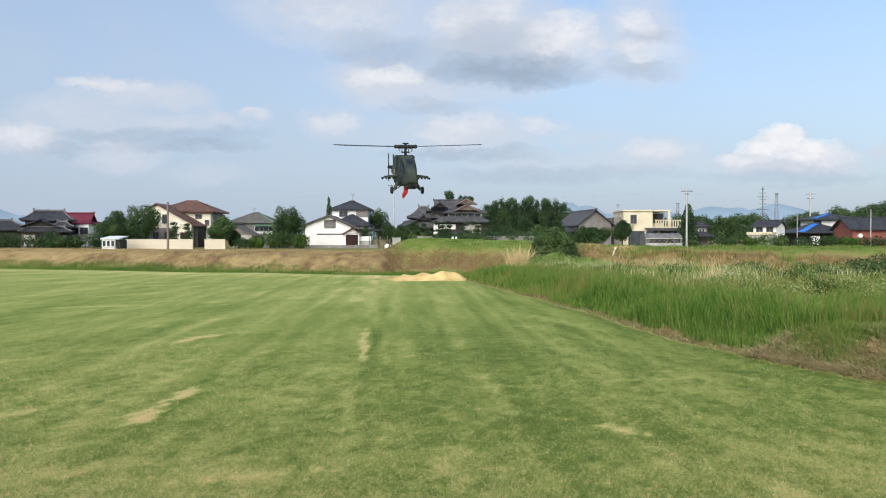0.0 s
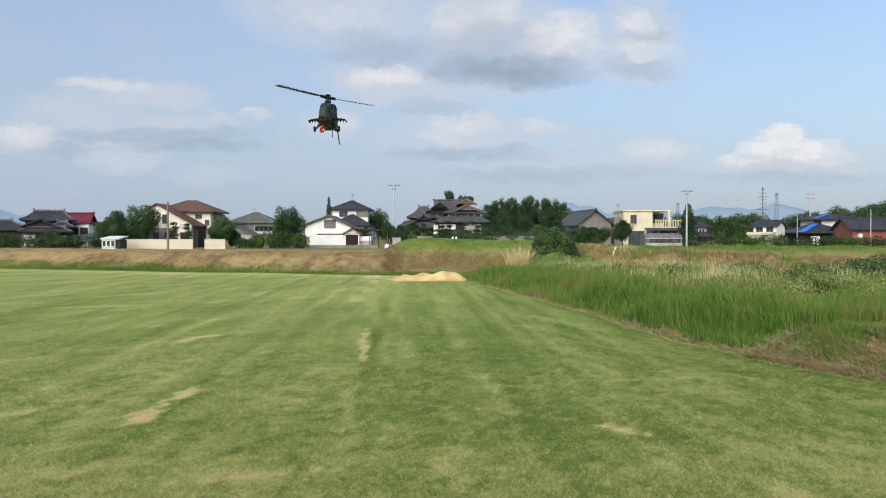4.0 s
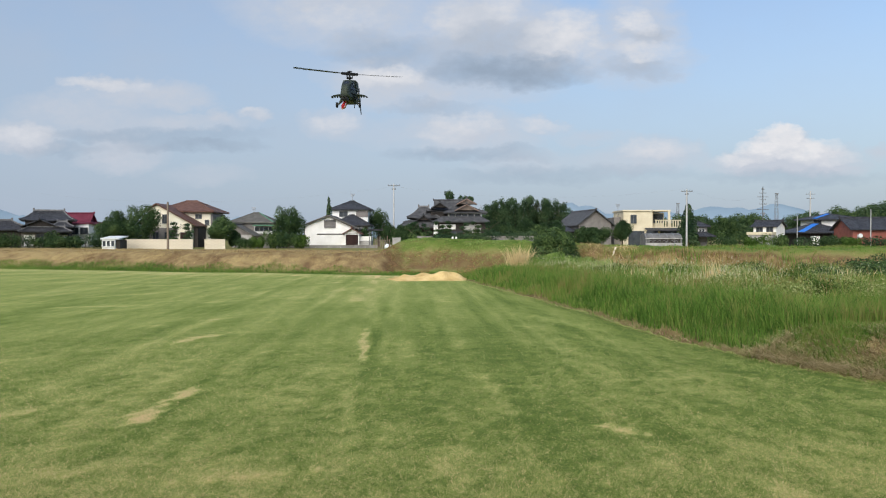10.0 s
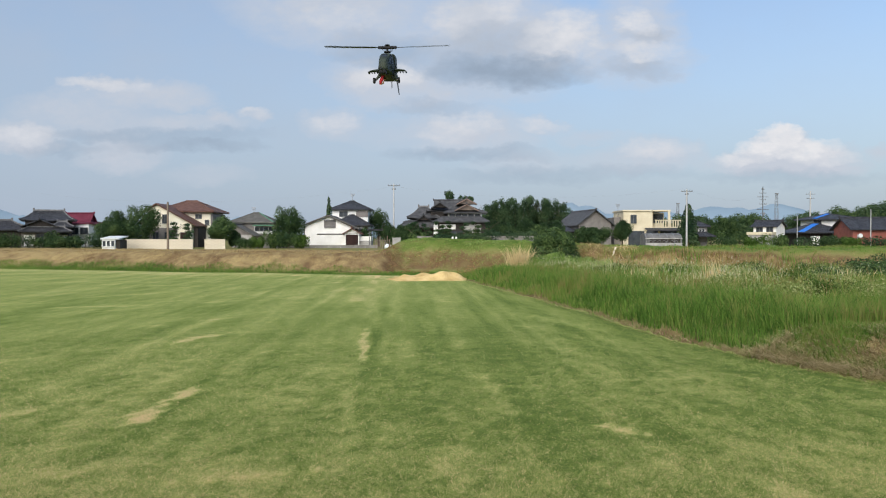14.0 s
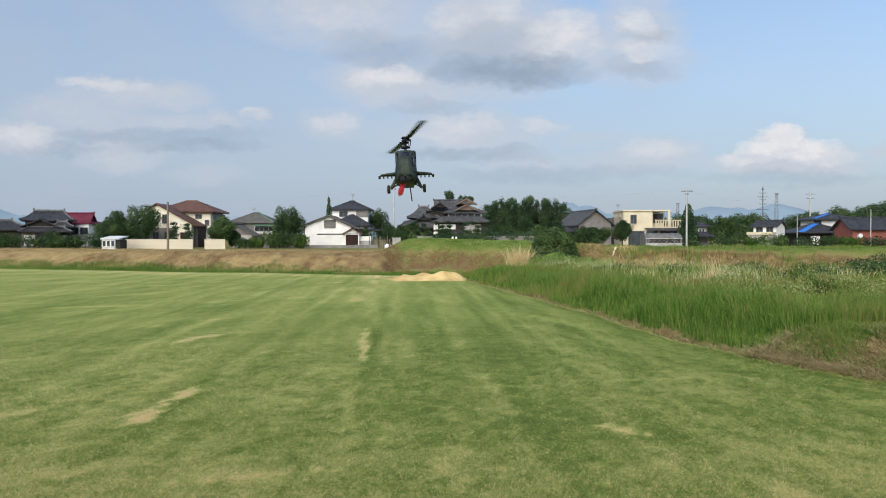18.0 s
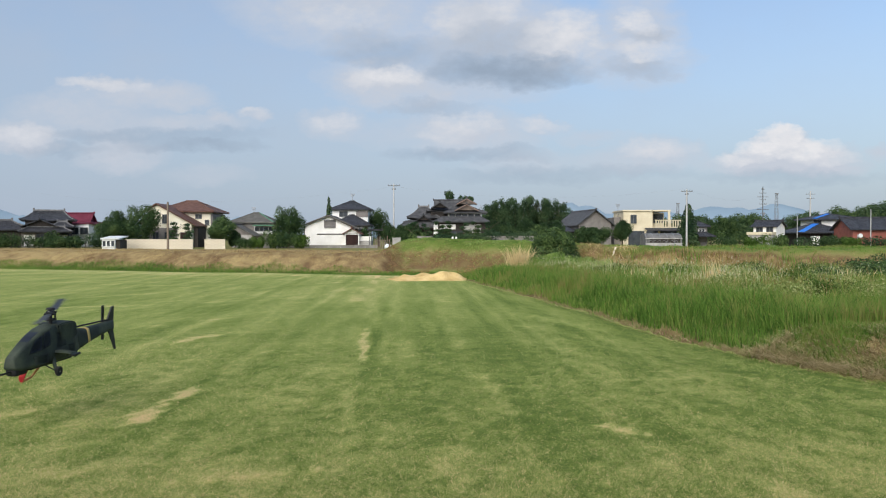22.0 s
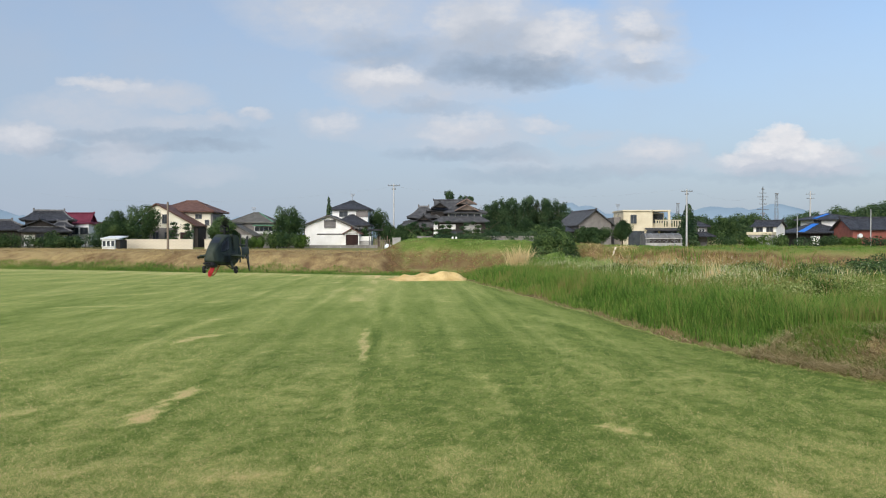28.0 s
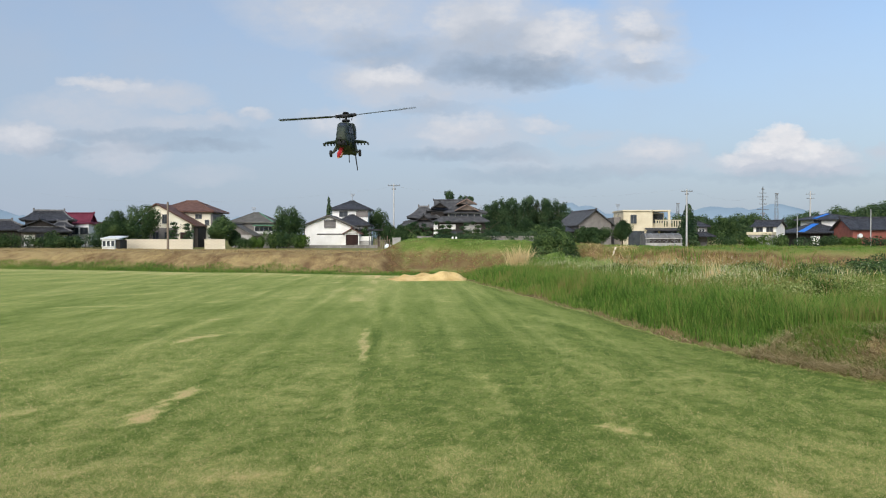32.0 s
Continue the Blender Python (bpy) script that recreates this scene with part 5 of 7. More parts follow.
        me = raw_mesh("reed_clump", *[a for a in (lambda t: (t[0] - np.array([x, y, float(height(x, y))]), t[1]))(blades(px, py, r.uniform(0.5, 1.0, n) * hh, r.uniform(0.015, 0.03, n), np.full(n, 0.95), r.uniform(0.05, 0.6, n)))], 3,
                      np.repeat(r.uniform(0.75, 1.0, n), 5))
        me.materials.append(M_PALE)
        ob = new("reed_clump", me)
        ob.matrix_world = pose(x, y, float(height(x, y)))
        tagged(ob, "clump of dry straw-coloured reeds", "reeds", "reed clumps")
    # a pale board leaning on the slope
    z = float(height(7.2, 32.6))
    b = box(-0.035, 0.035, -0.012, 0.012, 0, 0.46, 0.004)
    ob = link("board", b, M_BLOCK)
    ob.matrix_world = pose(7.2, 32.6, z - 0.02, -20, 24, 0)
    tagged(ob, "pale weathered board stuck slanting in the bank", "board")


build_near_growth()


def leaf_carpet(name, x0, x1, s0, s1, n, size, lift, mat, label, seed, gap=0.45):
    """Loose leaves over the bank between two distances behind the lawn, in ragged patches."""
    g = np.random.default_rng(seed)
    x, y = g.uniform(x0, x1, n), g.uniform(24, 44, n)
    s = behind_lawn(x, y) + 1.1 * (vnoise(x * 0.9, y * 0.9, seed) - 0.5)
    k = (s > s0) & (s < s1) & (vnoise(x * 2.4, y * 2.0, seed + 1) > gap) & (np.abs(x) < 0.6 * y)
    x, y = x[k], y[k]
    n = len(x)
    c = np.stack([x, y, height(x, y) + g.uniform(0.0, lift, n)], -1)
    nrm = g.normal(0, 0.55, (n, 3)) + np.array([0, -0.35, 0.8])
    nrm /= np.linalg.norm(nrm, axis=1)[:, None]
    t = np.cross(nrm, g.normal(size=(n, 3)))
    t /= np.linalg.norm(t, axis=1)[:, None]
    b = np.cross(nrm, t)
    r = size * g.uniform(0.5, 1.5, n)[:, None]
    co = np.stack([c - t * r, c + b * r * 0.5, c + t * r, c - b * r * 0.5], 1).reshape(-1, 3)
    me = raw_mesh(name, co, np.arange(4 * n).reshape(-1, 4), 4)
    me.materials.append(mat)
    tagged(new(name, me), label, "ground cover", kind="stuff")


leaf_carpet("crest_herbs", -2.6, 6.5, 3.9, 9.0, 110000, 0.020, 0.05, M_FRESH, "low green herbs spread over the crest of the bank", 301)
leaf_carpet("dead_leaves", -2.6, 6.5, 1.6, 4.2, 130000, 0.019, 0.05, M_LITTER, "rusty dead leaves and stalks on the bank", 303, 0.40)
leaf_carpet("slope_litter", 6.0, 22, 1.6, 4.6, 60000, 0.018, 0.05, M_LITTER, "rusty dead leaves on the slope beyond the weeds", 307, 0.52)


# ---------------------------------------------------------------- houses
def house(x, y, label, category="house", turn=0.0):
    return thing("house", pose(x, y, float(height(x, y)), 0, 0, turn), label, category, "houses beyond the bank")


def wall(h, x0, x1, y0, y1, z0, z1, mat, label="", name="wall"):
    return part(name, box(x0, x1, y0, y1, z0, z1, 0.02), mat, h, label)


def window(h, x, z, w, hh, y, turn=0, frame_mat=None, bars=1):
    """A framed window on a face at y; turn 90: on a face at x=y, looking right."""
    bm = bmesh.new()
    t, dpt = 0.09, 0.10
    add_box(bm, -w / 2 - t, w / 2 + t, -dpt, 0.02, hh / 2, hh / 2 + t)
    add_box(bm, -w / 2 - t, w / 2 + t, -dpt - 0.05, 0.02, -hh / 2 - t, -hh / 2)
    add_box(bm, -w / 2 - t, -w / 2, -dpt, 0.02, -hh / 2, hh / 2)
    add_box(bm, w / 2, w / 2 + t, -dpt, 0.02, -hh / 2, hh / 2)
    for i in range(bars):
        c = -w / 2 + w * (i + 1) / (bars + 1)
        add_box(bm, c - 0.035, c + 0.035, -dpt + 0.02, 0.0, -hh / 2, hh / 2)
    ob = part("window", bm, frame_mat or M_FRAME, h)
    ob.matrix_local = pose(x, y, z, 0, 0, 0) if not turn else pose(y, x, z, 0, 0, turn)
    part("pane", box(-w / 2, w / 2, -0.045, -0.02, -hh / 2, hh / 2), M_PANE, ob)
    return ob


def gable_roof(h, x0, x1, y0, y1, ze, zr, axis, mat, over=0.5, th=0.16, ridge=0.5, cap=True, label="", infill=None, barge=None):
    """A pitched roof over a rectangle, with its ridge along an axis; ridge: where it lies across, 0 to 1."""
    a0, a1, b0, b1 = (x0, x1, y0, y1) if axis == "x" else (y0, y1, x0, x1)
    rb = b0 + (b1 - b0) * ridge
    s0, s1 = (zr - ze) / (rb - b0), (zr - ze) / (b1 - rb)
    lo0, lo1 = (b0 - over, ze - over * s0), (b1 + over, ze - over * s1)
    prof = [(lo0[0], lo0[1] + 0.01), (rb, zr), (lo1[0], lo1[1] + 0.01), (lo1[0], lo1[1] + th), (rb, zr + th), (lo0[0], lo0[1] + th)]
    r = part("roof", prism(prof, axis, a0 - over, a1 + over), mat, h, label)
    if cap:
        p, q = ((a0 - over - 0.05, rb, zr + th), (a1 + over + 0.05, rb, zr + th)) if axis == "x" else ((rb, a0 - over - 0.05, zr + th), (rb, a1 + over + 0.05, zr + th))
        part("ridge_cap", tube(p, q, 0.16, n=8), mat, r)
        for e in (p, q):
            part("ridge_end", box(e[0] - 0.14, e[0] + 0.14, e[1] - 0.14, e[1] + 0.14, e[2] - 0.1, e[2] + 0.30, 0.04), mat, r)
    if barge:
        part("bargeboard", prism([(lo0[0], lo0[1] - 0.08), (rb, zr - 0.09), (lo1[0], lo1[1] - 0.08), (lo1[0], lo1[1] + 0.06), (rb, zr + 0.05), (lo0[0], lo0[1] + 0.06)], axis, a0 - over - 0.06, a0 - over - 0.005), barge, r)
    if infill:
        tri = prism([(b0, ze - 0.02), (b1, ze - 0.02), (rb, zr - 0.02)], axis, a0 + 0.02, a1 - 0.02)
        part("gable_wall", tri, infill, h)
    return r


def hip_roof(h, x0, x1, y0, y1, ze, zr, inset, mat, over=0.6, th=0.18, label="", cap=True):
    """Four slopes rising to a ridge along x, inset from both ends."""
    bm = bmesh.new()
    X0, X1, Y0, Y1 = x0 - over, x1 + over, y0 - over, y1 + over
    ym = (Y0 + Y1) / 2
    e = [bm.verts.new(p) for p in ((X0, Y0, ze), (X1, Y0, ze), (X1, Y1, ze), (X0, Y1, ze))]
    u = [bm.verts.new((p.co.x, p.co.y, ze + th)) for p in e]
    a, b = bm.verts.new((x0 + inset, ym, zr + th)), bm.verts.new((x1 - inset, ym, zr + th))
    bm.faces.new(e[::-1])
    for i in range(4):
        bm.faces.new((e[i], e[(i + 1) % 4], u[(i + 1) % 4], u[i]))
    bm.faces.new((u[0], u[1], b, a)), bm.faces.new((u[1], u[2], b)), bm.faces.new((u[2], u[3], a, b)), bm.faces.new((u[3], u[0], a))
    r = part("roof", bm, mat, h, label)
    if cap:
        part("ridge_cap", tube((x0 + inset - 0.1, ym, zr + th), (x1 - inset + 0.1, ym, zr + th), 0.15, n=8), mat, r)
        for c, p in ((0, a), (1, b), (2, b), (3, a)):
            part("hip_cap", tube((X0 if c in (0, 3) else X1, Y0 if c < 2 else Y1, ze + th), ((x0 + inset) if c in (0, 3) else (x1 - inset), ym, zr + th), 0.10, n=6), mat, r)
    return r


def shed_roof(h, x0, x1, y0, y1, z_front, z_back, mat, th=0.14, label=""):
    """One slope, falling toward the front."""
    return part("roof", prism([(y0, z_front), (y1, z_back), (y1, z_back + th), (y0, z_front + th)], "x", x0, x1), mat, h, label)


def antenna(h, x, y, z, hh):
    bm = bmesh.new()
    add_tube(bm, (x, y, z), (x, y, z + hh), 0.045, n=6)
    for i in range(5):
        add_tube(bm, (x - 0.45 + 0.04 * i, y, z + hh - 0.12 * i), (x + 0.45 - 0.04 * i, y, z + hh - 0.12 * i), 0.032, n=5)
    part("antenna", bm, M_STEEL, h)


def irimoya(h, x0, x1, y0, y1, ze, zm, zr, mat, wall_mat, over=0.9):
    """Hipped skirt with a smaller gabled roof on top."""
    swept_roof(h, x0, x1, y0, y1, ze, zm + 0.3, (x1 - x0) * 0.22, mat, over)
    g0, g1 = x0 + (x1 - x0) * 0.16, x1 - (x1 - x0) * 0.16
    d = (y1 - y0) * 0.26
    gable_roof(h, g0, g1, y0 + d, y1 - d, zm - 0.2, zr, "x", mat, 0.45, 0.2, infill=wall_mat)


def build_houses():
    Y = 136.0
    # dark traditional house at the far left
    h = house(-72, Y, "traditional house with dark grey tiled roofs, behind shrubs", turn=22)
    wall(h, -1.8, 5.2, 0, 8, 0, 4.8, M_DARKWOOD, "dark timber wall")
    swept_roof(h, -1.9, 5.2, 0.3, 7.7, 4.75, 6.6, 1.2, M_TILE, 0.8)
    part("gable_wall", prism([(-0.8, 5.4), (4.6, 5.4), (3.6, 6.3), (0.2, 6.3)], "y", 3.2, 4.8), M_TILE, h)
    wall(h, -2.0, 3.6, -3.4, 0, 0, 3.5, M_GREYWALL)
    gable_roof(h, -1.6, 3.4, -3.8, 0.5, 3.7, 4.75, "y", M_TILE, 0.6, infill=M_DARKWOOD)
    swept_roof(h, -2.0, 5.6, -4.6, -2.6, 2.75, 3.55, 1.0, M_TILE, 0.4, 0.12)
    swept_roof(h, 2.6, 5.8, -2.6, 0.2, 3.6, 4.5, 1.0, M_TILE, 0.4, 0.12)
    wall(h, -9.6, -2.0, 0.5, 6.5, 0, 3.2, M_DARKWOOD)
    swept_roof(h, -11.0, -0.8, 0.2, 6.5, 3.1, 4.8, 3.6, M_TILE, 0.5, 0.15)
    for x in (0.9, 2.4):
        window(h, x, 1.7, 1.1, 1.4, -3.42)
    wall(h, -1.6, 0.1, -3.62, -3.4, 0.3, 2.2, M_WHITE, "white plaster panel", "plaster_panel")
    wall(h, 3.7, 5.0, -1.2, -0.9, 0.3, 2.2, M_WHITE, "white plaster panel", "plaster_panel")

    # red-roofed house
    h = house(-70.2, 145, "house with a dark red tiled roof and white walls")
    wall(h, -2.9, 3.3, 0, 7, 0, 4.3, M_WHITE)
    irimoya(h, -3.3, 3.3, 0.4, 6.6, 4.3, 4.8, 6.25, M_TILE_RED, M_TILE_RED, 0.6)
    for x in (-1.4, 0.6, 2.4):
        window(h, x, 3.0, 1.3, 1.1, -0.02)

    # cream two-storey house with a brown roof
    h = house(-46.5, Y, "cream two-storey house with a brown hipped roof")
    wall(h, -1.6, 5.0, 1, 9, 0, 6.2, M_CREAM, "cream rendered wall")
    hip_roof(h, -4.2, 5.0, 1, 9, 6.2, 8.25, 3.6, M_TILE_BROWN, 0.9)
    wing = prism([(-4.0, 0), (-4.0, 6.35), (-2.5, 7.3), (3.4, 4.0), (3.4, 0)], "y", -4.5, 2.0)
    part("wall", wing, M_CREAM, h, "cream gabled wing")
    roof = prism([(-4.6, 6.1), (-2.5, 7.4), (4.4, 3.6), (4.4, 3.8), (-2.5, 7.62), (-4.6, 6.3)], "y", -5.0, 2.4)
    part("roof", roof, M_TILE_BROWN, h, "long brown roof slope")
    wall(h, -4.02, 1.0, -4.75, -4.5, 0, 3.4, M_GREYWALL, "grey lower wall", "lower_wall")
    wall(h, 3.4, 4.2, -3.5, 1.0, 0, 3.5, M_DARKWOOD, "", "porch_wall")
    wall(h, 5.0, 5.9, 1.5, 8.5, 2.6, 3.0, M_CREAM, "", "balcony")
    for x, z, w, hh in ((-3.4, 5.4, 0.6, 0.9), (-1.1, 4.9, 0.8, 1.4), (-2.6, 2.0, 0.9, 1.2), (-0.4, 2.0, 1.2, 1.2)):
        window(h, x, z, w, hh, -4.52 if z > 3 else -4.77)
    window(h, 2.9, 5.5, 1.0, 0.7, 0.98)
    window(h, 4.4, 4.4, 0.6, 0.8, 0.98)
    # not hollow: a dark panel on the wing's wall gives the porch its shade
    part("door", box(1.5, 3.2, -4.62, -4.5, 0, 2.6, 0.02), M_BROWNDOOR, h, "dark panel standing in for the shade of an open porch")
    wall(h, 5.0, 5.35, 1.2, 8.8, 0, 6.0, M_GREYWALL, "", "side_wall")
    window(h, 3.6, 4.6, 1.6, 1.6, 5.36, 90)

    # low grey house with green trim
    h = house(-34.2, 141, "low grey house with a hipped slate roof and green trim")
    wall(h, -4.5, 2.4, 0, 8, 0, 4.4, M_GREYWALL)
    hip_roof(h, -4.6, 2.5, 0, 8, 4.35, 6.2, 3.0, M_TILE_GREY2, 0.65)
    part("roof_trim", tube((3.15, -0.65, 4.58), (-0.5, 4.0, 6.45), 0.11, n=6), M_GREENTRIM, h, "pale green hip trim")
    part("canopy", box(-0.4, 3.4, -1.6, 0, 3.85, 4.05, 0.03), M_GREENTRIM, h, "green flat canopy")
    window(h, 1.3, 3.3, 3.4, 0.75, -0.02, frame_mat=M_WFRAME, bars=3)
    part("shutter_box", box(-0.2, 2.9, -0.3, -0.02, 2.45, 2.75, 0.02), M_WFRAME, h, "white shutter box")
    wall(h, -3.0, 0.6, -6, -1, 0, 2.2, M_CONC)
    gable_roof(h, -3.0, 0.6, -6, -1, 2.2, 3.9, "y", M_TILE_GREY2, 0.5, ridge=0.15, infill=M_GREYWALL)
    antenna(h, -1.5, 4, 6.3, 1.1)

    # white gabled barn
    h = house(-20.0, 135.8, "white gabled barn with a roller shutter and brown annexe", "barn")
    body = prism([(-4.6, 0), (-4.6, 3.9), (-0.25, 5.55), (4.4, 3.5), (4.4, 0)], "y", 0, 12)
    part("wall", body, M_WHITE, h, "white rendered wall")
    rf = prism([(-5.05, 3.70), (-0.25, 5.56), (5.2, 3.15), (5.2, 3.32), (-0.25, 5.76), (-5.05, 3.88)], "y", -0.5, 12.5)
    part("roof", rf, M_TILE_GREY2, h, "thin grey roof")
    part("bargeboard", prism([(-5.05, 3.60), (-0.25, 5.46), (5.2, 3.05), (5.2, 3.15), (-0.25, 5.56), (-5.05, 3.70)], "y", -0.56, -0.48), M_DARKWOOD, h)
    v = window(h, 0.0, 4.15, 1.9, 1.25, -0.02, frame_mat=M_GREYWALL, bars=0)
    for i in range(6):
        part("louvre", box(-0.95, 0.95, -0.09, -0.05, -0.58 + 0.2 * i, -0.46 + 0.2 * i), M_GREYWALL, v)
    part("shutter_rail", box(-2.3, 2.7, -0.14, -0.02, 2.25, 2.42, 0.02), M_DARKWOOD, h)
    for i in range(14):
        part("shutter_slat", box(-2.25, 2.65, -0.05 - 0.015 * (i % 2), -0.005, 0.05 + 0.155 * i, 0.195 + 0.155 * i), M_WHITE, h)
    part("downpipe", tube((-4.5, -0.1, 0), (-4.5, -0.1, 3.8), 0.06, n=8), M_DARKWOOD, h)
    wall(h, 2.75, 5.3, -1.2, 3, 0, 2.4, M_WHITE)
    gable_roof(h, 2.75, 5.3, -1.2, 3, 2.5, 3.2, "y", M_TILE_BROWN, 0.45, infill=M_WHITE)
    part("door", box(2.95, 5.1, -1.26, -1.2, 0.0, 2.25, 0.02), M_BROWNDOOR, h, "dark brown sliding door")
    wall(h, 5.3, 7.4, -0.6, 2.6, 1.15, 1.95, M_WHITE, "", "low_wall")
    wall(h, 5.3, 7.4, -0.55, 2.6, 0, 1.15, M_CONC, "", "low_wall")

    # two-storey house behind the barn
    h = house(-17.6, 145, "white two-storey house with a dark hipped roof")
    wall(h, -3.3, 3.4, 0, 7, 0, 6.9, M_WHITE)
    hip_roof(h, -3.3, 3.4, 0, 7, 6.9, 8.6, 3.0, M_TILE, 0.6)
    wall(h, 1.2, 3.44, -0.12, 0, 5.6, 6.7, M_GREYWALL, "", "shutter_panel")
    hip_roof(h, -2.2, 3.8, -6.0, -0.1, 3.8, 5.7, 2.6, M_TILE, 0.6)
    wall(h, -1.8, 3.4, -5.6, -0.1, 0, 3.8, M_WHITE)
    window(h, -1.2, 6.2, 1.4, 0.9, -0.02)
    antenna(h, 0.1, 3.5, 8.7, 1.5)

    # large traditional house in the middle
    h = house(1.3, 145, "large traditional house with many grey tiled gables")
    wall(h, -3.6, 6.0, 0, 8, 0, 6.6, M_DARKWOOD)
    irimoya(h, -4.0, 4.6, 0.5, 7.5, 6.7, 7.5, 8.8, M_TILE_LIGHT, M_GABLE, 0.6)
    hip_roof(h, -0.6, 6.2, -4.4, 0.2, 6.15, 7.0, 1.5, M_TILE_LIGHT, 0.6)
    gable_roof(h, 1.1, 4.9, -4.9, -0.6, 6.75, 7.75, "y", M_TILE_LIGHT, 0.35, infill=M_GABLE, barge=M_BARGE)
    gable_roof(h, -3.2, -0.6, -1.6, 1.5, 7.4, 8.3, "y", M_TILE_LIGHT, 0.35, infill=M_DARKWOOD, barge=M_TILE_LIGHT)
    gable_roof(h, 1.5, 4.8, -0.8, 3.0, 8.1, 9.0, "y", M_TILE_LIGHT, 0.3, infill=M_GABLE, barge=M_BARGE)
    wall(h, -0.4, 5.8, -4.2, 0, 0, 6.15, M_WHITE, "white plaster wall")
    hip_roof(h, -2.6, 6.6, -6.5, -4.0, 4.45, 5.3, 1.0, M_TILE_LIGHT, 0.5)
    wall(h, -2.0, 6.4, -6.0, -4.2, 0, 4.45, M_DARKWOOD)
    wall(h, 2.4, 5.6, -6.14, -6.0, 0.9, 4.2, M_CONC, "pale plaster panel", "plaster_panel")
    wall(h, -3.0, -2.2, -5.9, -5.6, 0.4, 4.4, M_WHITE, "white plaster end wall", "plaster_panel")
    wall(h, -2.0, 1.0, -6.14, -6.0, 3.2, 4.1, M_WHITE, "white plaster band", "plaster_panel")
    for i in range(5):
        window(h, 0.4 + 1.15 * i, 5.72, 0.85, 0.5, -4.22, frame_mat=M_DARKWOOD)
    for x in (-1.2, 0.6, 1.9):
        window(h, x, 2.0, 1.1, 1.8, -6.02, frame_mat=M_DARKWOOD)
    wall(h, -8.4, -3.6, -1, 5, 0, 4.6, M_DARKWOOD)
    swept_roof(h, -7.4, -2.6, -0.4, 5, 5.4, 7.6, 1.6, M_TILE_LIGHT, 0.7)
    swept_roof(h, -8.2, -2.0, -1.4, 5, 4.4, 5.9, 2.2, M_TILE_LIGHT, 0.5)
    hip_roof(h, -9.2, -2.6, -3.2, -0.8, 3.6, 4.6, 1.0, M_TILE_LIGHT, 0.4)
    gable_roof(h, -6.0, -3.8, -2.6, 1.0, 5.0, 5.8, "y", M_TILE_LIGHT, 0.4, infill=M_DARKWOOD)

    # grey-brown gabled house
    h = house(26.9, 135.8, "grey-brown gabled house with a slate roof", turn=9)
    wall(h, -3.0, 3.0, 0, 12, 0, 4.2, M_GREYWALL)
    gable_roof(h, -3.0, 3.0, 0, 12, 4.2, 6.5, "y", M_TILE_LIGHT, 0.6, infill=M_GREYWALL)
    hip_roof(h, -5.4, -3.2, 1, 9, 2.7, 3.6, 0.6, M_TILE, 0.4)
    wall(h, -5.2, -3.4, 1.2, 8.8, 0, 2.7, M_DARKWOOD)
    window(h, 1.2, 1.8, 1.2, 1.0, -0.02)

    # tan concrete building with a balcony
    h = house(36.2, 137, "tan concrete flat-roofed building with a balcony", "building")
    wall(h, -4.0, 1.2, 0, 8, 0, 6.4, M_TANWALL, "tan concrete block")
    wall(h, -5.2, -4.0, 2, 8, 0, 5.4, M_GREYWALL)
    wall(h, 1.2, 4.1, 3, 8, 0, 6.2, M_TANWALL)
    part("roof_slab", box(-4.2, 4.4, -0.2, 8.2, 6.4, 6.65, 0.03), M_TANWALL, h)
    wall(h, 3.8, 4.2, -0.6, -0.3, 3.65, 6.4, M_TANWALL, "", "post")
    part("balcony", box(1.2, 6.0, -1.6, 3.0, 3.4, 3.65, 0.03), M_TANWALL, h)
    for i in range(11):
        part("baluster", box(1.3 + 0.43 * i, 1.5 + 0.43 * i, -1.6, -1.5, 3.65, 4.7), M_TANWALL, h)
    part("rail", box(1.2, 6.0, -1.66, -1.46, 4.7, 4.86, 0.02), M_TANWALL, h)
    window(h, -2.2, 5.0, 0.9, 1.4, -0.02)
    window(h, 3.0, 5.2, 1.6, 1.5, 2.98)
    antenna(h, -4.3, 3.0, 5.4, 2.4)
    shed_roof(h, -0.6, 6.0, -3.2, -1.65, 2.85, 3.3, M_TILE, label="dark tiled lean-to roof")
    # the wall is solid here; a dark panel stands for the shade inside
    part("garage_shade_panel", box(-3.4, 5.5, -0.08, 0.02, 0.3, 2.9, 0.02), M_PANE, h, "dark panel standing in for the shade of an open ground floor")
    for x in (-3.6, -0.4, 2.0, 5.6):
        part("post", box(x - 0.15, x + 0.15, -1.4, -1.1, 0, 3.4), M_TANWALL, h)

    # plastic-covered tunnel in front of it
    g = thing("greenhouse", pose(30.6, 108, float(height(30.6, 108))), "low grey plastic-covered greenhouse tunnel with open side", "greenhouse")
    prof = [(-1.5, 0.0), (-1.5, 1.55), (-1.1, 2.05), (0.0, 2.3), (1.2, 2.05), (1.6, 1.6), (1.6, 0.0)]
    part("cover", prism(prof, "x", -2.5, 2.6), M_NET, g, "dull grey plastic cover")
    part("skirt", box(-2.5, 2.6, -1.56, -1.50, 0.0, 0.95, 0.01), M_CONC, g, "pale plastic skirt")
    # dark strip on the closed cover, put there as the shade inside the tunnel
    part("side_shade_panel", box(-1.9, 2.3, -1.57, -1.50, 0.97, 1.50, 0.01), M_DARKWOOD, g, "dark panel standing in for the shade of the open side")
    part("eave_band", box(-2.55, 2.65, -1.62, -1.48, 1.50, 1.62, 0.02), M_CONC, g, "pale rolled-up sheet")
    for k in range(6):
        x = -2.4 + 0.98 * k
        rib = bmesh.new()
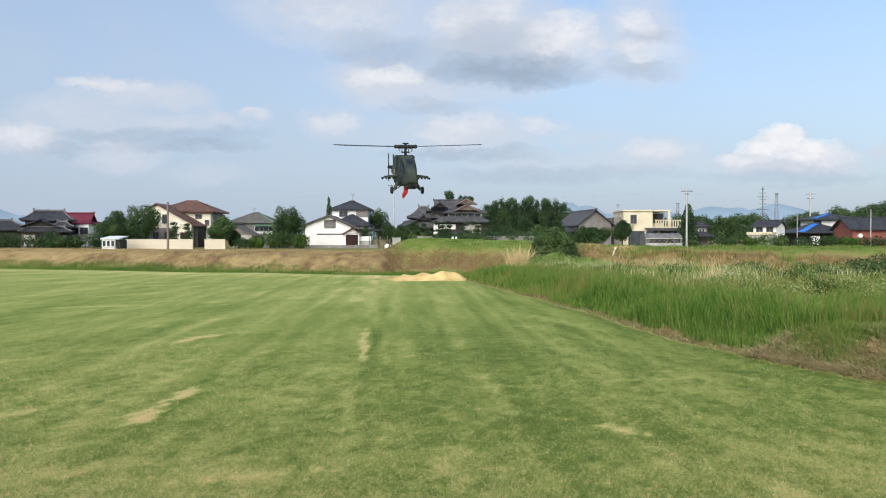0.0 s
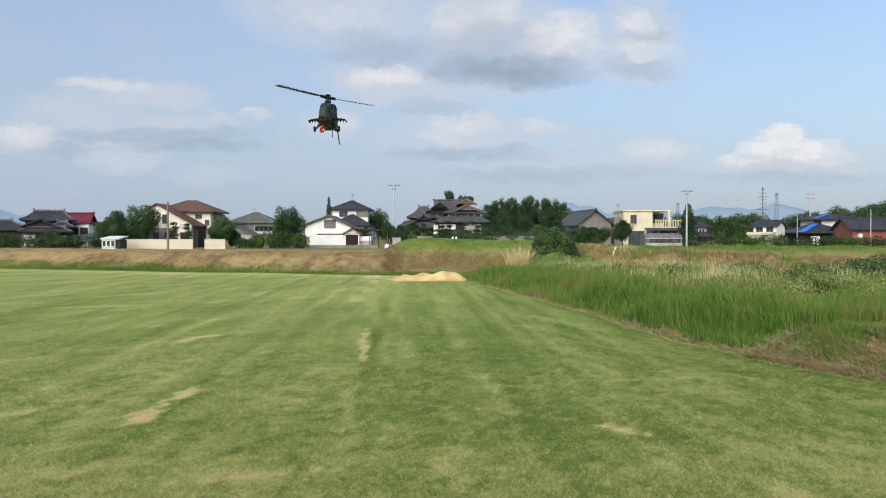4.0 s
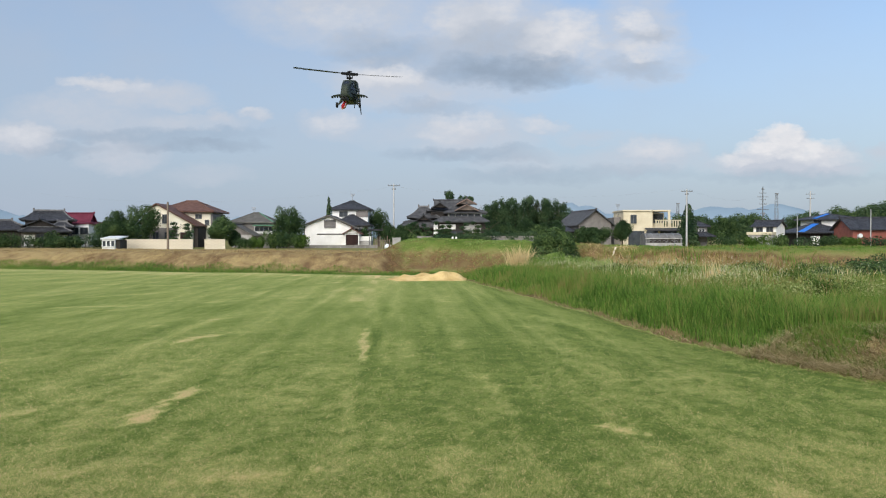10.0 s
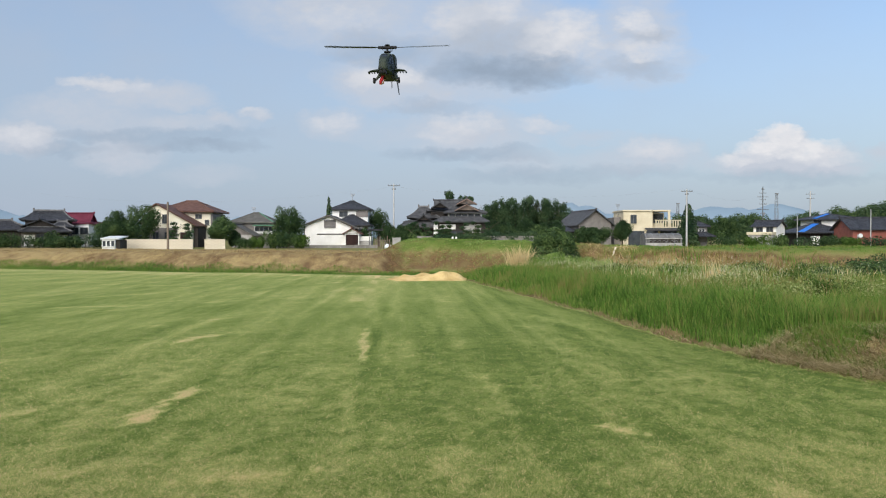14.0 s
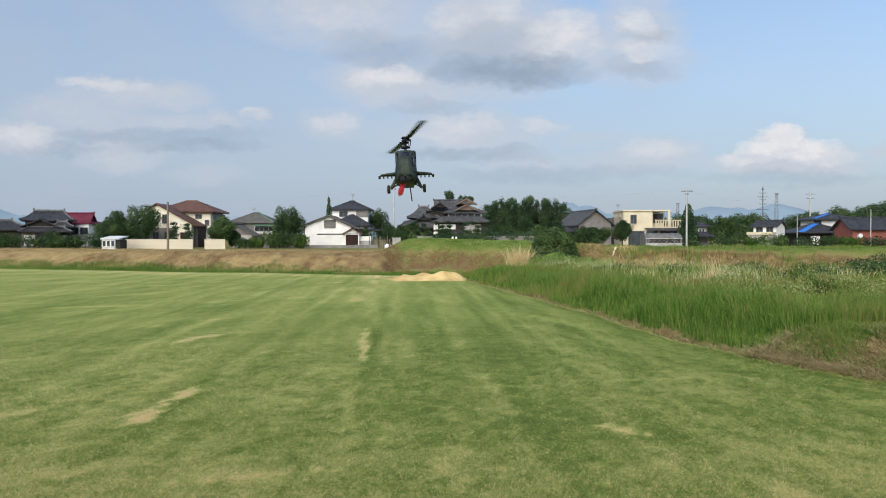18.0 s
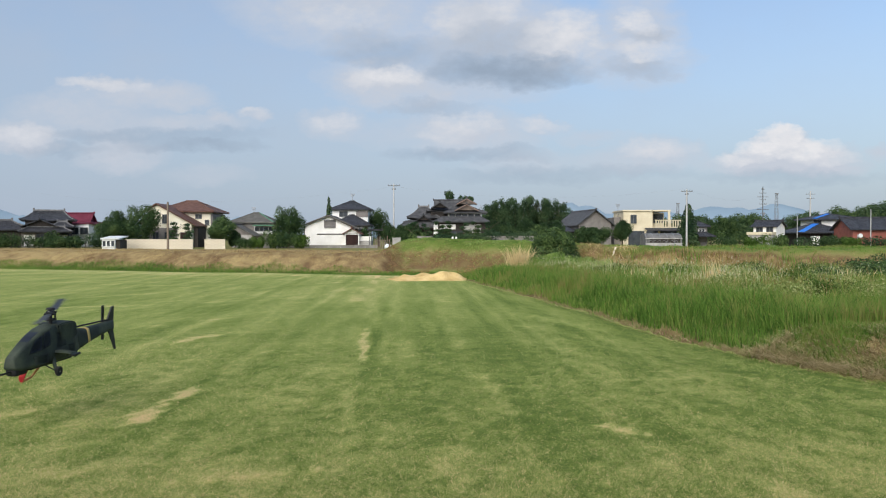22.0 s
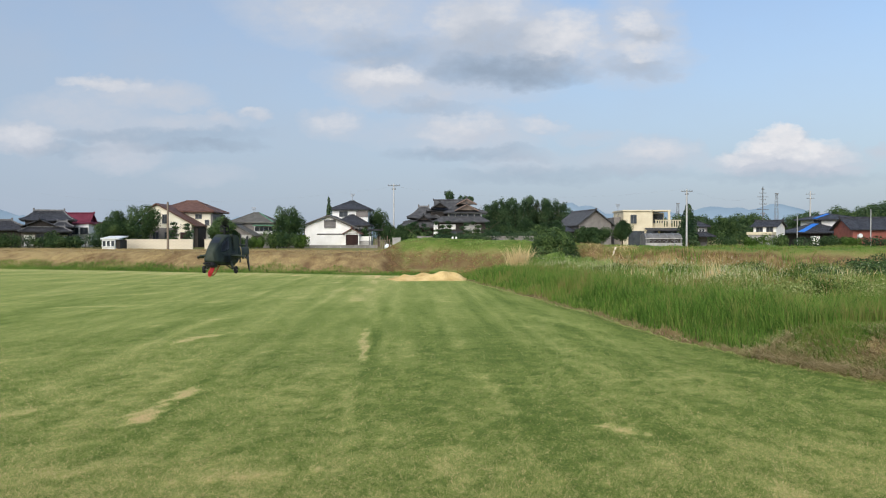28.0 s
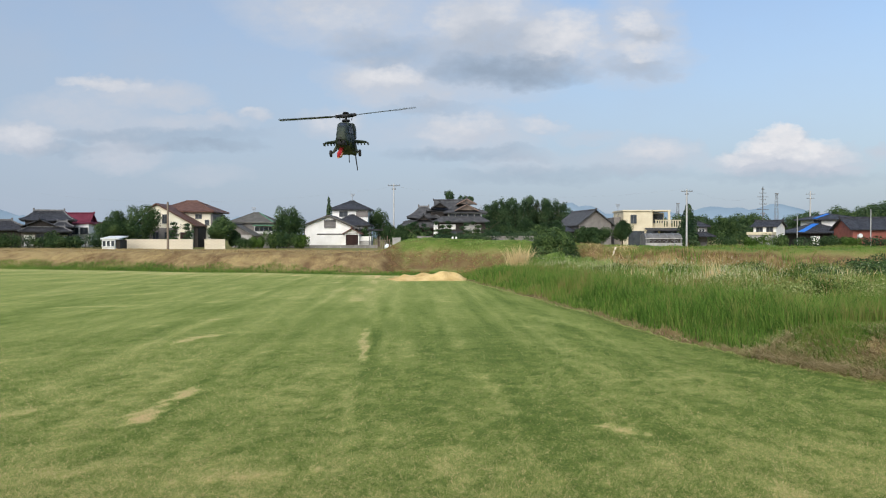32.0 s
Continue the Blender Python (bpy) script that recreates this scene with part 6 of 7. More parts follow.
        for a, b in zip(prof, prof[1:]):
            add_tube(rib, (x, a[0] * 1.03, a[1] * 1.02), (x, b[0] * 1.03, b[1] * 1.02), 0.035, n=5)
        part("rib", rib, M_STEEL, g)
    for k, x in enumerate((-1.75, -1.15, -0.62, 0.05, 0.55, 1.2, 1.72)):
        arc = bmesh.new()
        rr = (0.21, 0.25, 0.19, 0.26, 0.2, 0.25, 0.2)[k]
        pts = [(x + rr * math.cos(a), -1.60, 1.0 + 0.3 * math.sin(a)) for a in (math.pi * q / 6 for q in range(7))]
        for a, b in zip(pts, pts[1:]):
            add_tube(arc, a, b, 0.022, n=5)
        part("hoop", arc, M_STEEL, g)

    # small dark house, right of the tall pole
    h = house(46.6, 140, "small dark-roofed house among trees")
    wall(h, -1.6, 1.6, 0, 6, 0, 3.6, M_GREYWALL)
    hip_roof(h, -1.6, 1.6, 0, 6, 3.6, 4.8, 1.2, M_TILE, 0.5)
    hip_roof(h, -1.6, 1.8, -2.5, -0.2, 1.8, 2.5, 0.8, M_TILE, 0.4)
    window(h, 0.6, 2.9, 1.0, 0.7, -0.02, frame_mat=M_WFRAME)

    # white house with a gable to the side
    h = house(56.8, 136, "white two-storey house with a low dark roof", turn=-44)
    wall(h, -1.8, 2.2, 0, 4, 0, 3.7, M_WHITE)
    gable_roof(h, -1.8, 2.2, 0, 4, 3.7, 4.6, "x", M_TILE, 0.4, infill=M_WHITE)
    wall(h, -2.0, 2.0, -1.8, 0, 0, 2.2, M_CONC)
    part("balcony", box(-2.2, 2.2, -2.0, 0, 2.2, 2.7, 0.03), M_TANWALL, h)
    window(h, -0.7, 3.1, 1.0, 0.8, -0.02)
    window(h, 1.1, 3.1, 1.0, 0.8, -0.02)

    # house under repair, with blue sheets on its roof
    h = house(68.0, 140, "dark-roofed house with blue sheets laid over its roof")
    wall(h, -2.8, 3.0, 0, 7, 0, 2.5, M_DARKWOOD)
    hip_roof(h, -3.6, 6.0, -1, 7, 2.5, 4.2, 4.6, M_TILE, 0.4)
    wall(h, 1.4, 9.4, 3.5, 9, 0, 5.0, M_WHITE)
    hip_roof(h, 1.0, 9.8, 3.0, 9.5, 5.0, 6.1, 4.2, M_TILE, 0.5)
    for (ax, ay, az), (bx, by, bz), w in (((-3.9, -1.38, 2.72), (0.6, 2.6, 4.28), 1.2), ((0.6, 2.52, 5.24), (4.7, 5.9, 6.22), 0.8)):
        bm = bmesh.new()
        lo = [bm.verts.new(p) for p in ((ax, ay, az), (ax + w, ay, az), (bx + w, by, bz), (bx, by, bz))]
        hi = [bm.verts.new((v.co.x, v.co.y - 0.03, v.co.z + 0.06)) for v in lo]
        bm.faces.new(lo[::-1]), bm.faces.new(hi)
        for i in range(4):
            bm.faces.new((lo[i], lo[(i + 1) % 4], hi[(i + 1) % 4], hi[i]))
        part("roof_sheet", bm, M_TARP, h, "bright blue tarpaulin strip")
    wall(h, -1.6, -0.4, -2.4, -1.4, 0, 2.0, M_WHITE, "", "porch")
    window(h, 2.0, 4.5, 1.2, 0.7, 3.48)

    # long red-clad barn
    h = house(77.5, 128, "long rust-red barn with a dark tiled roof", "barn", -6)
    wall(h, -8.7, 12, 0, 8, 0, 3.3, M_REDWALL)
    gable_roof(h, -8.7, 12, 0, 8, 3.2, 5.0, "x", M_TILE, 0.6, infill=M_REDWALL)

    # sheds, walls and yard things
    s = thing("shed", pose(-46.6, 107, float(height(-46.6, 107))), "small white-framed glasshouse shed with a pale roof", "shed")
    wall(s, -0.95, 0.9, 0, 2.5, 0, 1.45, M_WHITE)
    shed_roof(s, -1.05, 1.6, -0.3, 2.8, 1.45, 1.8, M_PLASTIC)
    for i in range(3):
        window(s, -0.62 + 0.6 * i, 0.85, 0.42, 0.75, -0.02, frame_mat=M_WFRAME, bars=0)
    wall(s, 0.9, 1.5, 0.2, 2.5, 0, 1.4, M_DARKWOOD, "", "lean_to")
    for x0, x1, y, hh in ((-46.3, -36.5, 112, 1.55), (-34.8, -31.8, 112, 1.45)):
        w = thing("garden_wall", pose((x0 + x1) / 2, y, float(height(x0, y))), "beige concrete block garden wall", "wall", "garden walls")
        half = (x1 - x0) / 2
        nb = int((x1 - x0) / 0.8)
        bw = (x1 - x0) / nb
        brick = box(-bw / 2 + 0.004, bw / 2 - 0.004, -0.062, 0.062, 0.004, 0.196)
        first = None
        for r in range(int(hh / 0.2)):
            for c in (range(nb) if r % 2 == 0 else [k + 0.5 for k in range(nb - 1)]):
                if first is None:
                    first = part("block", brick, M_BLOCK, w)
                    ob = first
                else:
                    ob = new("block", first.data)
                    ob.parent = w
                ob.matrix_local = pose(-half + bw * (c + 0.5), 0, 0.2 * r)
        part("core", box(-half, half, -0.055, 0.055, 0, int(hh / 0.2) * 0.2), M_BLOCK, w)
        part("coping", box(-half - 0.05, half + 0.05, -0.1, 0.1, int(hh / 0.2) * 0.2, int(hh / 0.2) * 0.2 + 0.08, 0.02), M_BLOCK, w)
    for x0, x1, y, z in ((-30.5, -9.5, 124, 0.5), (-4.0, 14.0, 118, 1.95)):
        w = thing("low_wall", pose((x0 + x1) / 2, y, float(height(x0, y))), "low grey concrete retaining wall", "wall", "garden walls")
        n = int((x1 - x0) / 2)
        for i in range(n):
            part("panel", box(x0 - (x0 + x1) / 2 + 2 * i + 0.02, x0 - (x0 + x1) / 2 + 2 * i + 1.98, -0.1, 0.1, 0, z, 0.02), M_OLDCONC, w)
    # carport and fence in the yard beside the barn
    c = thing("carport", pose(-11.0, 130, float(height(-11, 130))), "open carport with a dark flat roof", "carport")
    part("roof", box(-1.5, 1.5, -1.6, 2.5, 2.9, 3.15, 0.03), M_TILE, c)
    for x in (-1.35, 1.35):
        for y in (-1.4, 2.3):
            part("post", tube((x, y, 0), (x, y, 2.9), 0.06, n=8), M_FRAME, c)
    f = thing("fence", pose(-9.1, 115, float(height(-9.1, 115))), "weathered brown slatted wooden fence in a yard", "fence")
    for i in range(7):
        part("post", box(-1.1 + 0.36 * i, -1.0 + 0.36 * i, -0.04, 0.04, 0, 1.45 + 0.25 * (i % 3), 0.01), M_WOODPOLE, f)
    for z in (0.7, 1.2):
        part("rail", box(-1.15, 1.2, -0.08, -0.04, z, z + 0.08, 0.01), M_WOODPOLE, f)
    w = thing("gate_wall", pose(-7.0, 114, float(height(-7.0, 114))), "short white rendered gate wall", "wall", "garden walls")
    part("panel", box(-0.5, 0.7, -0.1, 0.1, 0, 1.62, 0.02), M_CONC, w)
    part("coping", box(-0.55, 0.75, -0.14, 0.14, 1.62, 1.70, 0.02), M_CONC, w)
    # white slab lying by the garden, two pale stones on the crest
    b = link("slab", box(-0.42, 0.42, -0.2, 0.2, 0.0, 0.34, 0.05), M_PLASTIC)
    b.matrix_world = pose(-26.4, 121, float(height(-26.4, 121)) - 0.03, 0, 0, 10)
    tagged(b, "white weathered slab lying on the ground", "slab")
    for x in (1.35, 1.85):
        st = link("marker_stone", box(-0.05, 0.05, -0.05, 0.05, 0, 0.24, 0.02), M_WHITE)
        st.matrix_world = pose(x * 0.4, 43.0, float(height(x * 0.4, 43.0)) - 0.05)
        tagged(st, "small white marker stone in the grass", "stone", "marker stones")
    # bags and sacks beside the pole
    for i, (x, s) in enumerate(((-7.0, 0.8), (-6.6, 0.6))):
        bm = bmesh.new()
        bmesh.ops.create_icosphere(bm, subdivisions=3, radius=0.5 * s)
        for v in bm.verts:
            k = 1 + 0.2 * (noise.noise(v.co * 4 + Vector((i * 5, 0, 0))))
            v.co = Vector((v.co.x * 0.8 * k, v.co.y * 0.8 * k, (v.co.z * 1.2 + 0.5 * s) * k))
            v.co.z = max(0, v.co.z)
        sack = link("sack", bm, M_PLASTIC, smooth=True)
        sack.matrix_world = pose(x, 96, float(height(x, 96)))
        tagged(sack, "white bulky sack standing by the roadside", "sack", "sacks")


def pole(x, y, hh, r, mat, label, arms=(), name="utility_pole", boxes=()):
    p = thing(name, pose(x, y, float(height(x, y)) - 0.2), label, "pole", "poles")
    part("post", tube((0, 0, 0), (0, 0, hh), r, r * 0.7, 12), mat, p)
    for z, half in arms:
        a = part("crossarm", box(-half, half, -0.05, 0.05, z - 0.05, z + 0.05, 0.01), M_FRAME, p)
        for s in (-1, -0.45, 0.45, 1):
            part("insulator", tube((s * half * 0.92, 0, z + 0.05), (s * half * 0.92, 0, z + 0.24), 0.05, 0.035, 8), M_STEEL, a)
    for z in boxes:
        part("transformer", tube((0.35, 0, z), (0.35, 0, z + 0.9), 0.28, n=12), M_STEEL, p)
    return p


def build_poles():
    pole(-38.0, 106, 6.8, 0.17, M_WOODPOLE, "weathered brown wooden pole")
    pole(-8.2, 128, 10.9, 0.13, M_POLE, "tall grey concrete utility pole with a crossarm", ((10.55, 1.0), (9.95, 0.3)))
    pole(40.0, 126, 9.8, 0.16, M_POLE, "tall grey concrete utility pole with a crossarm", ((9.5, 0.95), (9.0, 0.3)))
    pole(18.4, 178, 10.6, 0.16, M_POLE, "grey concrete utility pole among trees")
    pole(88.5, 185, 13.2, 0.22, M_POLE, "grey concrete utility pole with a crossarm", ((12.4, 1.1), (11.4, 0.9)))
    pole(60.0, 130, 5.6, 0.07, M_POLE, "thin grey concrete pole")
    pole(68.0, 122, 6.4, 0.085, M_POLE, "thin grey concrete pole")
    p = pole(75.8, 182, 14.0, 0.14, M_FRAME, "steel pole carrying aerials", ((13.4, 0.35), (12.5, 0.8), (11.6, 1.3), (10.9, 0.7), (9.9, 0.9), (8.6, 1.4), (7.6, 0.6)), "aerial_mast")
    part("dish", tube((0.2, -0.15, 7.6), (0.2, -0.3, 7.6), 0.35, 0.3, 14), M_STEEL, p)
    # lattice towers far off
    for x, y, hh, w in ((152, 350, 22, 2.0), (104, 340, 17, 1.9)):
        t = thing("lattice_tower", pose(x, y, 0), "distant steel lattice tower", "tower", "lattice towers")
        c = [(-w / 2, -w / 2), (w / 2, -w / 2), (w / 2, w / 2), (-w / 2, w / 2)]
        for a, b in c:
            part("leg", tube((a, b, 0), (a * 0.4, b * 0.4, hh), 0.07, 0.05, 6), M_STEEL, t)
        for k in range(7):
            z0, z1 = hh * k / 7, hh * (k + 1) / 7
            f0, f1 = 1 - 0.6 * k / 7, 1 - 0.6 * (k + 1) / 7
            bm = bmesh.new()
            for i in range(4):
                a, b = c[i], c[(i + 1) % 4]
                add_tube(bm, (a[0] * f0, a[1] * f0, z0), (b[0] * f1, b[1] * f1, z1), 0.035, n=5)
                add_tube(bm, (b[0] * f0, b[1] * f0, z0), (a[0] * f1, a[1] * f1, z1), 0.035, n=5)
            part("bracing", bm, M_STEEL, t)
        part("platform", box(-w * 0.32, w * 0.32, -w * 0.32, w * 0.32, hh - 0.3, hh + 0.2), M_STEEL, t)
    # sagging wires between the poles
    for a, b, sag in (((-8.2, 128, 10.2), (40.0, 126, 9.7), 1.6), ((40.0, 126, 9.7), (75.8, 182, 11.8), 1.5), ((-8.2, 128, 10.2), (-80, 150, 10.5), 2.2)):
        for off in (-0.85, 0.85):
            bm = bmesh.new()
            pts = [Vector(a).lerp(Vector(b), i / 14) - Vector((0, 0, sag * 4 * (i / 14) * (1 - i / 14))) + Vector((off * 0.2, off, 0)) for i in range(15)]
            for p, q in zip(pts, pts[1:]):
                add_tube(bm, p, q, 0.003, n=4)
            w = link("power_line", bm, M_STEEL)
            tagged(w, "thin dark overhead power line", "cable", "power lines", "structure")
    # round traffic mirror
    m = thing("road_mirror", pose(65.4, 121, float(height(65.4, 121))), "round road mirror on a short post", "mirror")
    part("post", tube((0, 0, 0), (0, 0, 2.2), 0.06, n=8), M_POLE, m)
    part("dish", tube((0.4, -0.05, 2.0), (0.4, -0.2, 2.0), 0.36, 0.30, 18), M_PLASTIC, m)
    part("bracket", tube((0, 0, 2.0), (0.4, -0.05, 2.0), 0.03, n=6), M_STEEL, m)


def build_far_trees():
    # garden trees by the houses: x, y, width, height, crown base, seed
    for x, y, w, hh, base, sd in ((-53.7, 126, 4.6, 6.3, 0.4, 11), (-49.3, 126, 6.4, 7.3, 0.3, 12), (-51.5, 121, 7.4, 4.6, 0.1, 13),
                                  (-33.6, 124, 2.2, 3.0, 0.1, 15), (-25.3, 126, 6.4, 6.9, 0.3, 16),
                                  (-12.5, 149, 4.4, 7.4, 1.0, 19), (-8.9, 127, 2.6, 4.4, 0.3, 18), (-14.0, 138.5, 2.4, 3.7, 0.2, 33), (28.5, 122, 3.4, 4.7, 0.5, 20), (23.4, 118, 5.0, 3.4, 0.2, 21), (-6.8, 124, 3.4, 3.8, 0.4, 25), (-4.6, 124, 3.4, 4.4, 0.4, 26), (8.6, 126, 3.4, 4.6, 0.2, 27), (11.0, 127, 3.6, 4.2, 0.2, 28), (13.6, 126, 4.0, 5.0, 0.2, 29), (16.2, 127, 3.4, 4.4, 0.2, 30), (18.6, 126, 4.2, 4.8, 0.2, 31), (22.6, 124, 3.0, 3.6, 0.2, 32)):
        broadleaf(x, y, w, hh, base, sd, n=2600)
    broadleaf(-35.3, 122, 5.2, 5.3, 0.4, 14, M_BUSH, 2600, "round mid-green garden tree behind a wall")
    for x, y, w, hh, base, sd in ((1.6, 190, 3.0, 13.6, 10.2, 22), (4.6, 192, 3.4, 12.4, 9.4, 23), (6.6, 192, 2.4, 12.2, 9.8, 24)):
        tree("pine", pose(x, y, 0), round_blobs(w, hh, base, sd, 5), 700, 0.22, M_LEAF2, "tall dark pine rising behind the houses", "tree", (hh * 0.85, 0.22, 4), sd)
    # small trained pines in the gardens
    for i, (x, y, hh) in enumerate(((-41.4, 118, 4.4), (-39.2, 118, 4.2), (-4.8, 122, 4.4), (-2.6, 121, 4.2), (-0.6, 121, 4.6), (-7.0, 124, 3.8), (1.0, 121, 4.7), (3.2, 122, 4.4), (5.2, 121, 4.6), (7.2, 122, 4.6))):
        g = random.Random(60 + i)
        blobs = [(g.uniform(-0.5, 0.5), 0, hh * (0.35 + 0.13 * k), 0.95 * (1.15 - 0.15 * k), 0.8, 0.30) for k in range(5)]
        tree("garden_pine", pose(x, y, float(height(x, y))), blobs, 900, 0.11, M_LEAF2 if i % 2 else M_LEAF, "trained garden pine with layered foliage pads", "tree", (hh * 0.9, 0.1, 5), 60 + i, 0.3, "garden pines")
    cypress(-20.5, 138, 1.9, 8.9, 41, 2400)
    cypress(41.2, 129, 4.0, 7.2, 42, 5200, "broad dark conical conifer")
    # shrubs before the houses at the left
    for i in range(17):
        g = random.Random(80 + i)
        x = -70 + 2.0 * i + g.uniform(-0.5, 0.5)
        if x > -51:
            break
        shrub(x, 118 + g.uniform(-3, 3), g.uniform(3.6, 5.0), g.uniform(1.9, 3.3), 80 + i, g.choice((M_LEAF, M_LEAF, M_LEAF2)), 1300)
    for i, (x, w, hh) in enumerate(((-31.0, 3.4, 1.9), (-28.9, 2.8, 2.2), (-26.6, 3.6, 3.2), (-24.2, 4.2, 3.7), (-22.4, 2.8, 3.2), (-4.0, 3.4, 3.0), (45, 3.2, 2.4), (49, 4, 2.6), (52.6, 3.2, 2.9), (60.6, 3.4, 2.4), (63.8, 3.2, 2.2), (70.8, 3.0, 2.0), (74, 3.6, 2.2))):
        shrub(x, 120, w, hh, 120 + i, (M_LEAF, M_LEAF3, M_BUSH)[i % 3], 2200)
    for i, (x, w, hh) in enumerate(((-5.6, 3.0, 3.4), (-2.2, 3.4, 3.0), (0.4, 3.0, 3.6), (2.6, 3.2, 3.0), (4.6, 2.8, 3.5), (9.6, 3.4, 3.4), (12.2, 3.6, 3.9), (15.2, 3.6, 4.2), (17.6, 3.4, 3.6), (20.4, 3.6, 3.2))):
        shrub(x, 123.4, w, hh, 180 + i, (M_LEAF, M_BUSH, M_LEAF2)[i % 3], 2400, label="rounded dark green shrub in a crowded garden")
    hedge(-1.5, 6.8, 117.4, 0.8, 1.45, 1.4, 147, M_LEAF2, 3400)
    hedge(6.6, 14.6, 118.5, 0.8, 1.95, 1.6, 140, M_LEAF2, 3600)
    hedge(44, 62, 152, 0.0, 3.2, 2.4, 145, M_LEAF, 3600, "mass of dark green garden foliage")
    hedge(-64, -44, 150, 0.0, 4.0, 3.0, 141, M_LEAF, 4200, "mass of dark green garden foliage")
    hedge(-40, -8, 162, 0.0, 4.0, 3.0, 143, M_LEAF, 5600, "mass of dark green garden foliage")
    hedge(-8, 22, 170, 0.0, 5.0, 3.0, 144, M_LEAF2, 5600, "mass of dark green garden foliage")
    hedge(56, 86, 122, 0.0, 1.9, 1.6, 142, M_LEAF2, 5200)
    # bamboo grove
    for i in range(16):
        g = random.Random(160 + i)
        x = 9.4 + 15.0 * i / 15 + g.uniform(-0.5, 0.5)
        hh = (8.8, 9.6, 9.8, 10.2, 9.8, 10.6, 10.2, 10.0, 10.6, 10.8, 10.0, 10.2, 10.0, 9.8, 9.8, 9.0)[i]
        y = 158 + g.uniform(-5, 5)
        blobs = [(g.uniform(-0.5, 0.5), g.uniform(-0.6, 0.6), hh * (0.14 + 0.105 * k), 2.1 * (1.15 - 0.105 * k), 1.8, hh * 0.11) for k in range(8)]
        tree("bamboo", pose(x, y, 0), blobs, 4600, 0.13, M_LEAF2, "tall feathery bamboo clump in a grove", "bamboo", (hh * 0.9, 0.10, 3), 160 + i, 0.3, "bamboo grove")
    hedge(9.0, 24.8, 161, 0.0, 9.2, 5.0, 146, M_LEAF2, 14000, "dense dark thicket behind the bamboo")
    # woods across the right distance
    kinds = []
    for i in range(4):
        t = tree("tree", pose(120 + 6 * i, 242, 0), round_blobs(10, 8 + i, 0.5, 200 + i), 4400, 0.235, (M_LEAF2, M_LEAF, M_LEAF2, M_LEAF)[i], "dark tree in a distant wood", "tree", (7.0, 0.3, 5), 200 + i, 0.55, "distant wood")
        kinds.append(t)
    g = random.Random(9)
    for i in range(64):
        x = 66 + 90 * i / 63 + g.uniform(-2, 2)
        y = g.uniform(205, 265)
        s = (0.79 + 0.36 * max(0, (x / y * 235 - 108) / 30)) * g.uniform(0.85, 1.15)
        copy_thing(kinds[i % 4], pose(x, y, 0, 0, 0, g.uniform(0, 360)) @ Matrix.Diagonal((s, s, s, 1)))
    for i in range(12):
        x = 20 + 34 * i / 11
        y = g.uniform(215, 250)
        s = g.uniform(0.55, 0.75)
        copy_thing(kinds[i % 4], pose(x, y, 0, 0, 0, g.uniform(0, 360)) @ Matrix.Diagonal((s, s, s, 1)))


def hill(name, x0, x1, y, peaks, label):
    n = 90
    xs = np.linspace(x0, x1, n)
    z = np.zeros(n)
    for px, w, hh in peaks:
        z = np.maximum(z, hh * np.exp(-((xs - px) / w) ** 2))
    z += 16 * (vnoise(xs / 110, xs * 0, 94) - 0.5) + 6 * (vnoise(xs / 40, xs * 0, 91) - 0.5) + 3 * (vnoise(xs / 14, xs * 0, 92) - 0.5)
    ends = smooth(x0, x0 + (x1 - x0) * 0.06, xs) * (1 - smooth(x1 - (x1 - x0) * 0.06, x1, xs))
    z = np.maximum(z, 4) * ends
    rows = [(0.0, -500), (0.55, -260), (1.0, 0), (0.6, 260), (0.0, 500)]
    co = np.concatenate([np.stack([xs, np.full(n, y + dy) + 30 * vnoise(xs / 60, xs * 0 + k, 93), z * f - (2 if f == 0 else 0)], -1) for k, (f, dy) in enumerate(rows)])
    i = (np.arange(len(rows) - 1)[:, None] * n + np.arange(n - 1)[None]).ravel()
    me = raw_mesh(name, co, np.stack([i, i + 1, i + n + 1, i + n], -1), 4)
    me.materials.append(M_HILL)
    me.shade_smooth()
    tagged(new(name, me), label, "hills", kind="structure")


build_houses()
build_poles()
build_far_trees()
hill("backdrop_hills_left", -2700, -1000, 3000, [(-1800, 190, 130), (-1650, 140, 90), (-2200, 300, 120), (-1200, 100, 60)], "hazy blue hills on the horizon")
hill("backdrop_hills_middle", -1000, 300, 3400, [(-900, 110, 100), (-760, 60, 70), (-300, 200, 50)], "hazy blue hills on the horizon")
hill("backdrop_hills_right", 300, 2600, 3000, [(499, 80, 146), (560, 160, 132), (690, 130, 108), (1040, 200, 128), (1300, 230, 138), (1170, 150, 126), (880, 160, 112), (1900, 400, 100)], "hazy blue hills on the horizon")


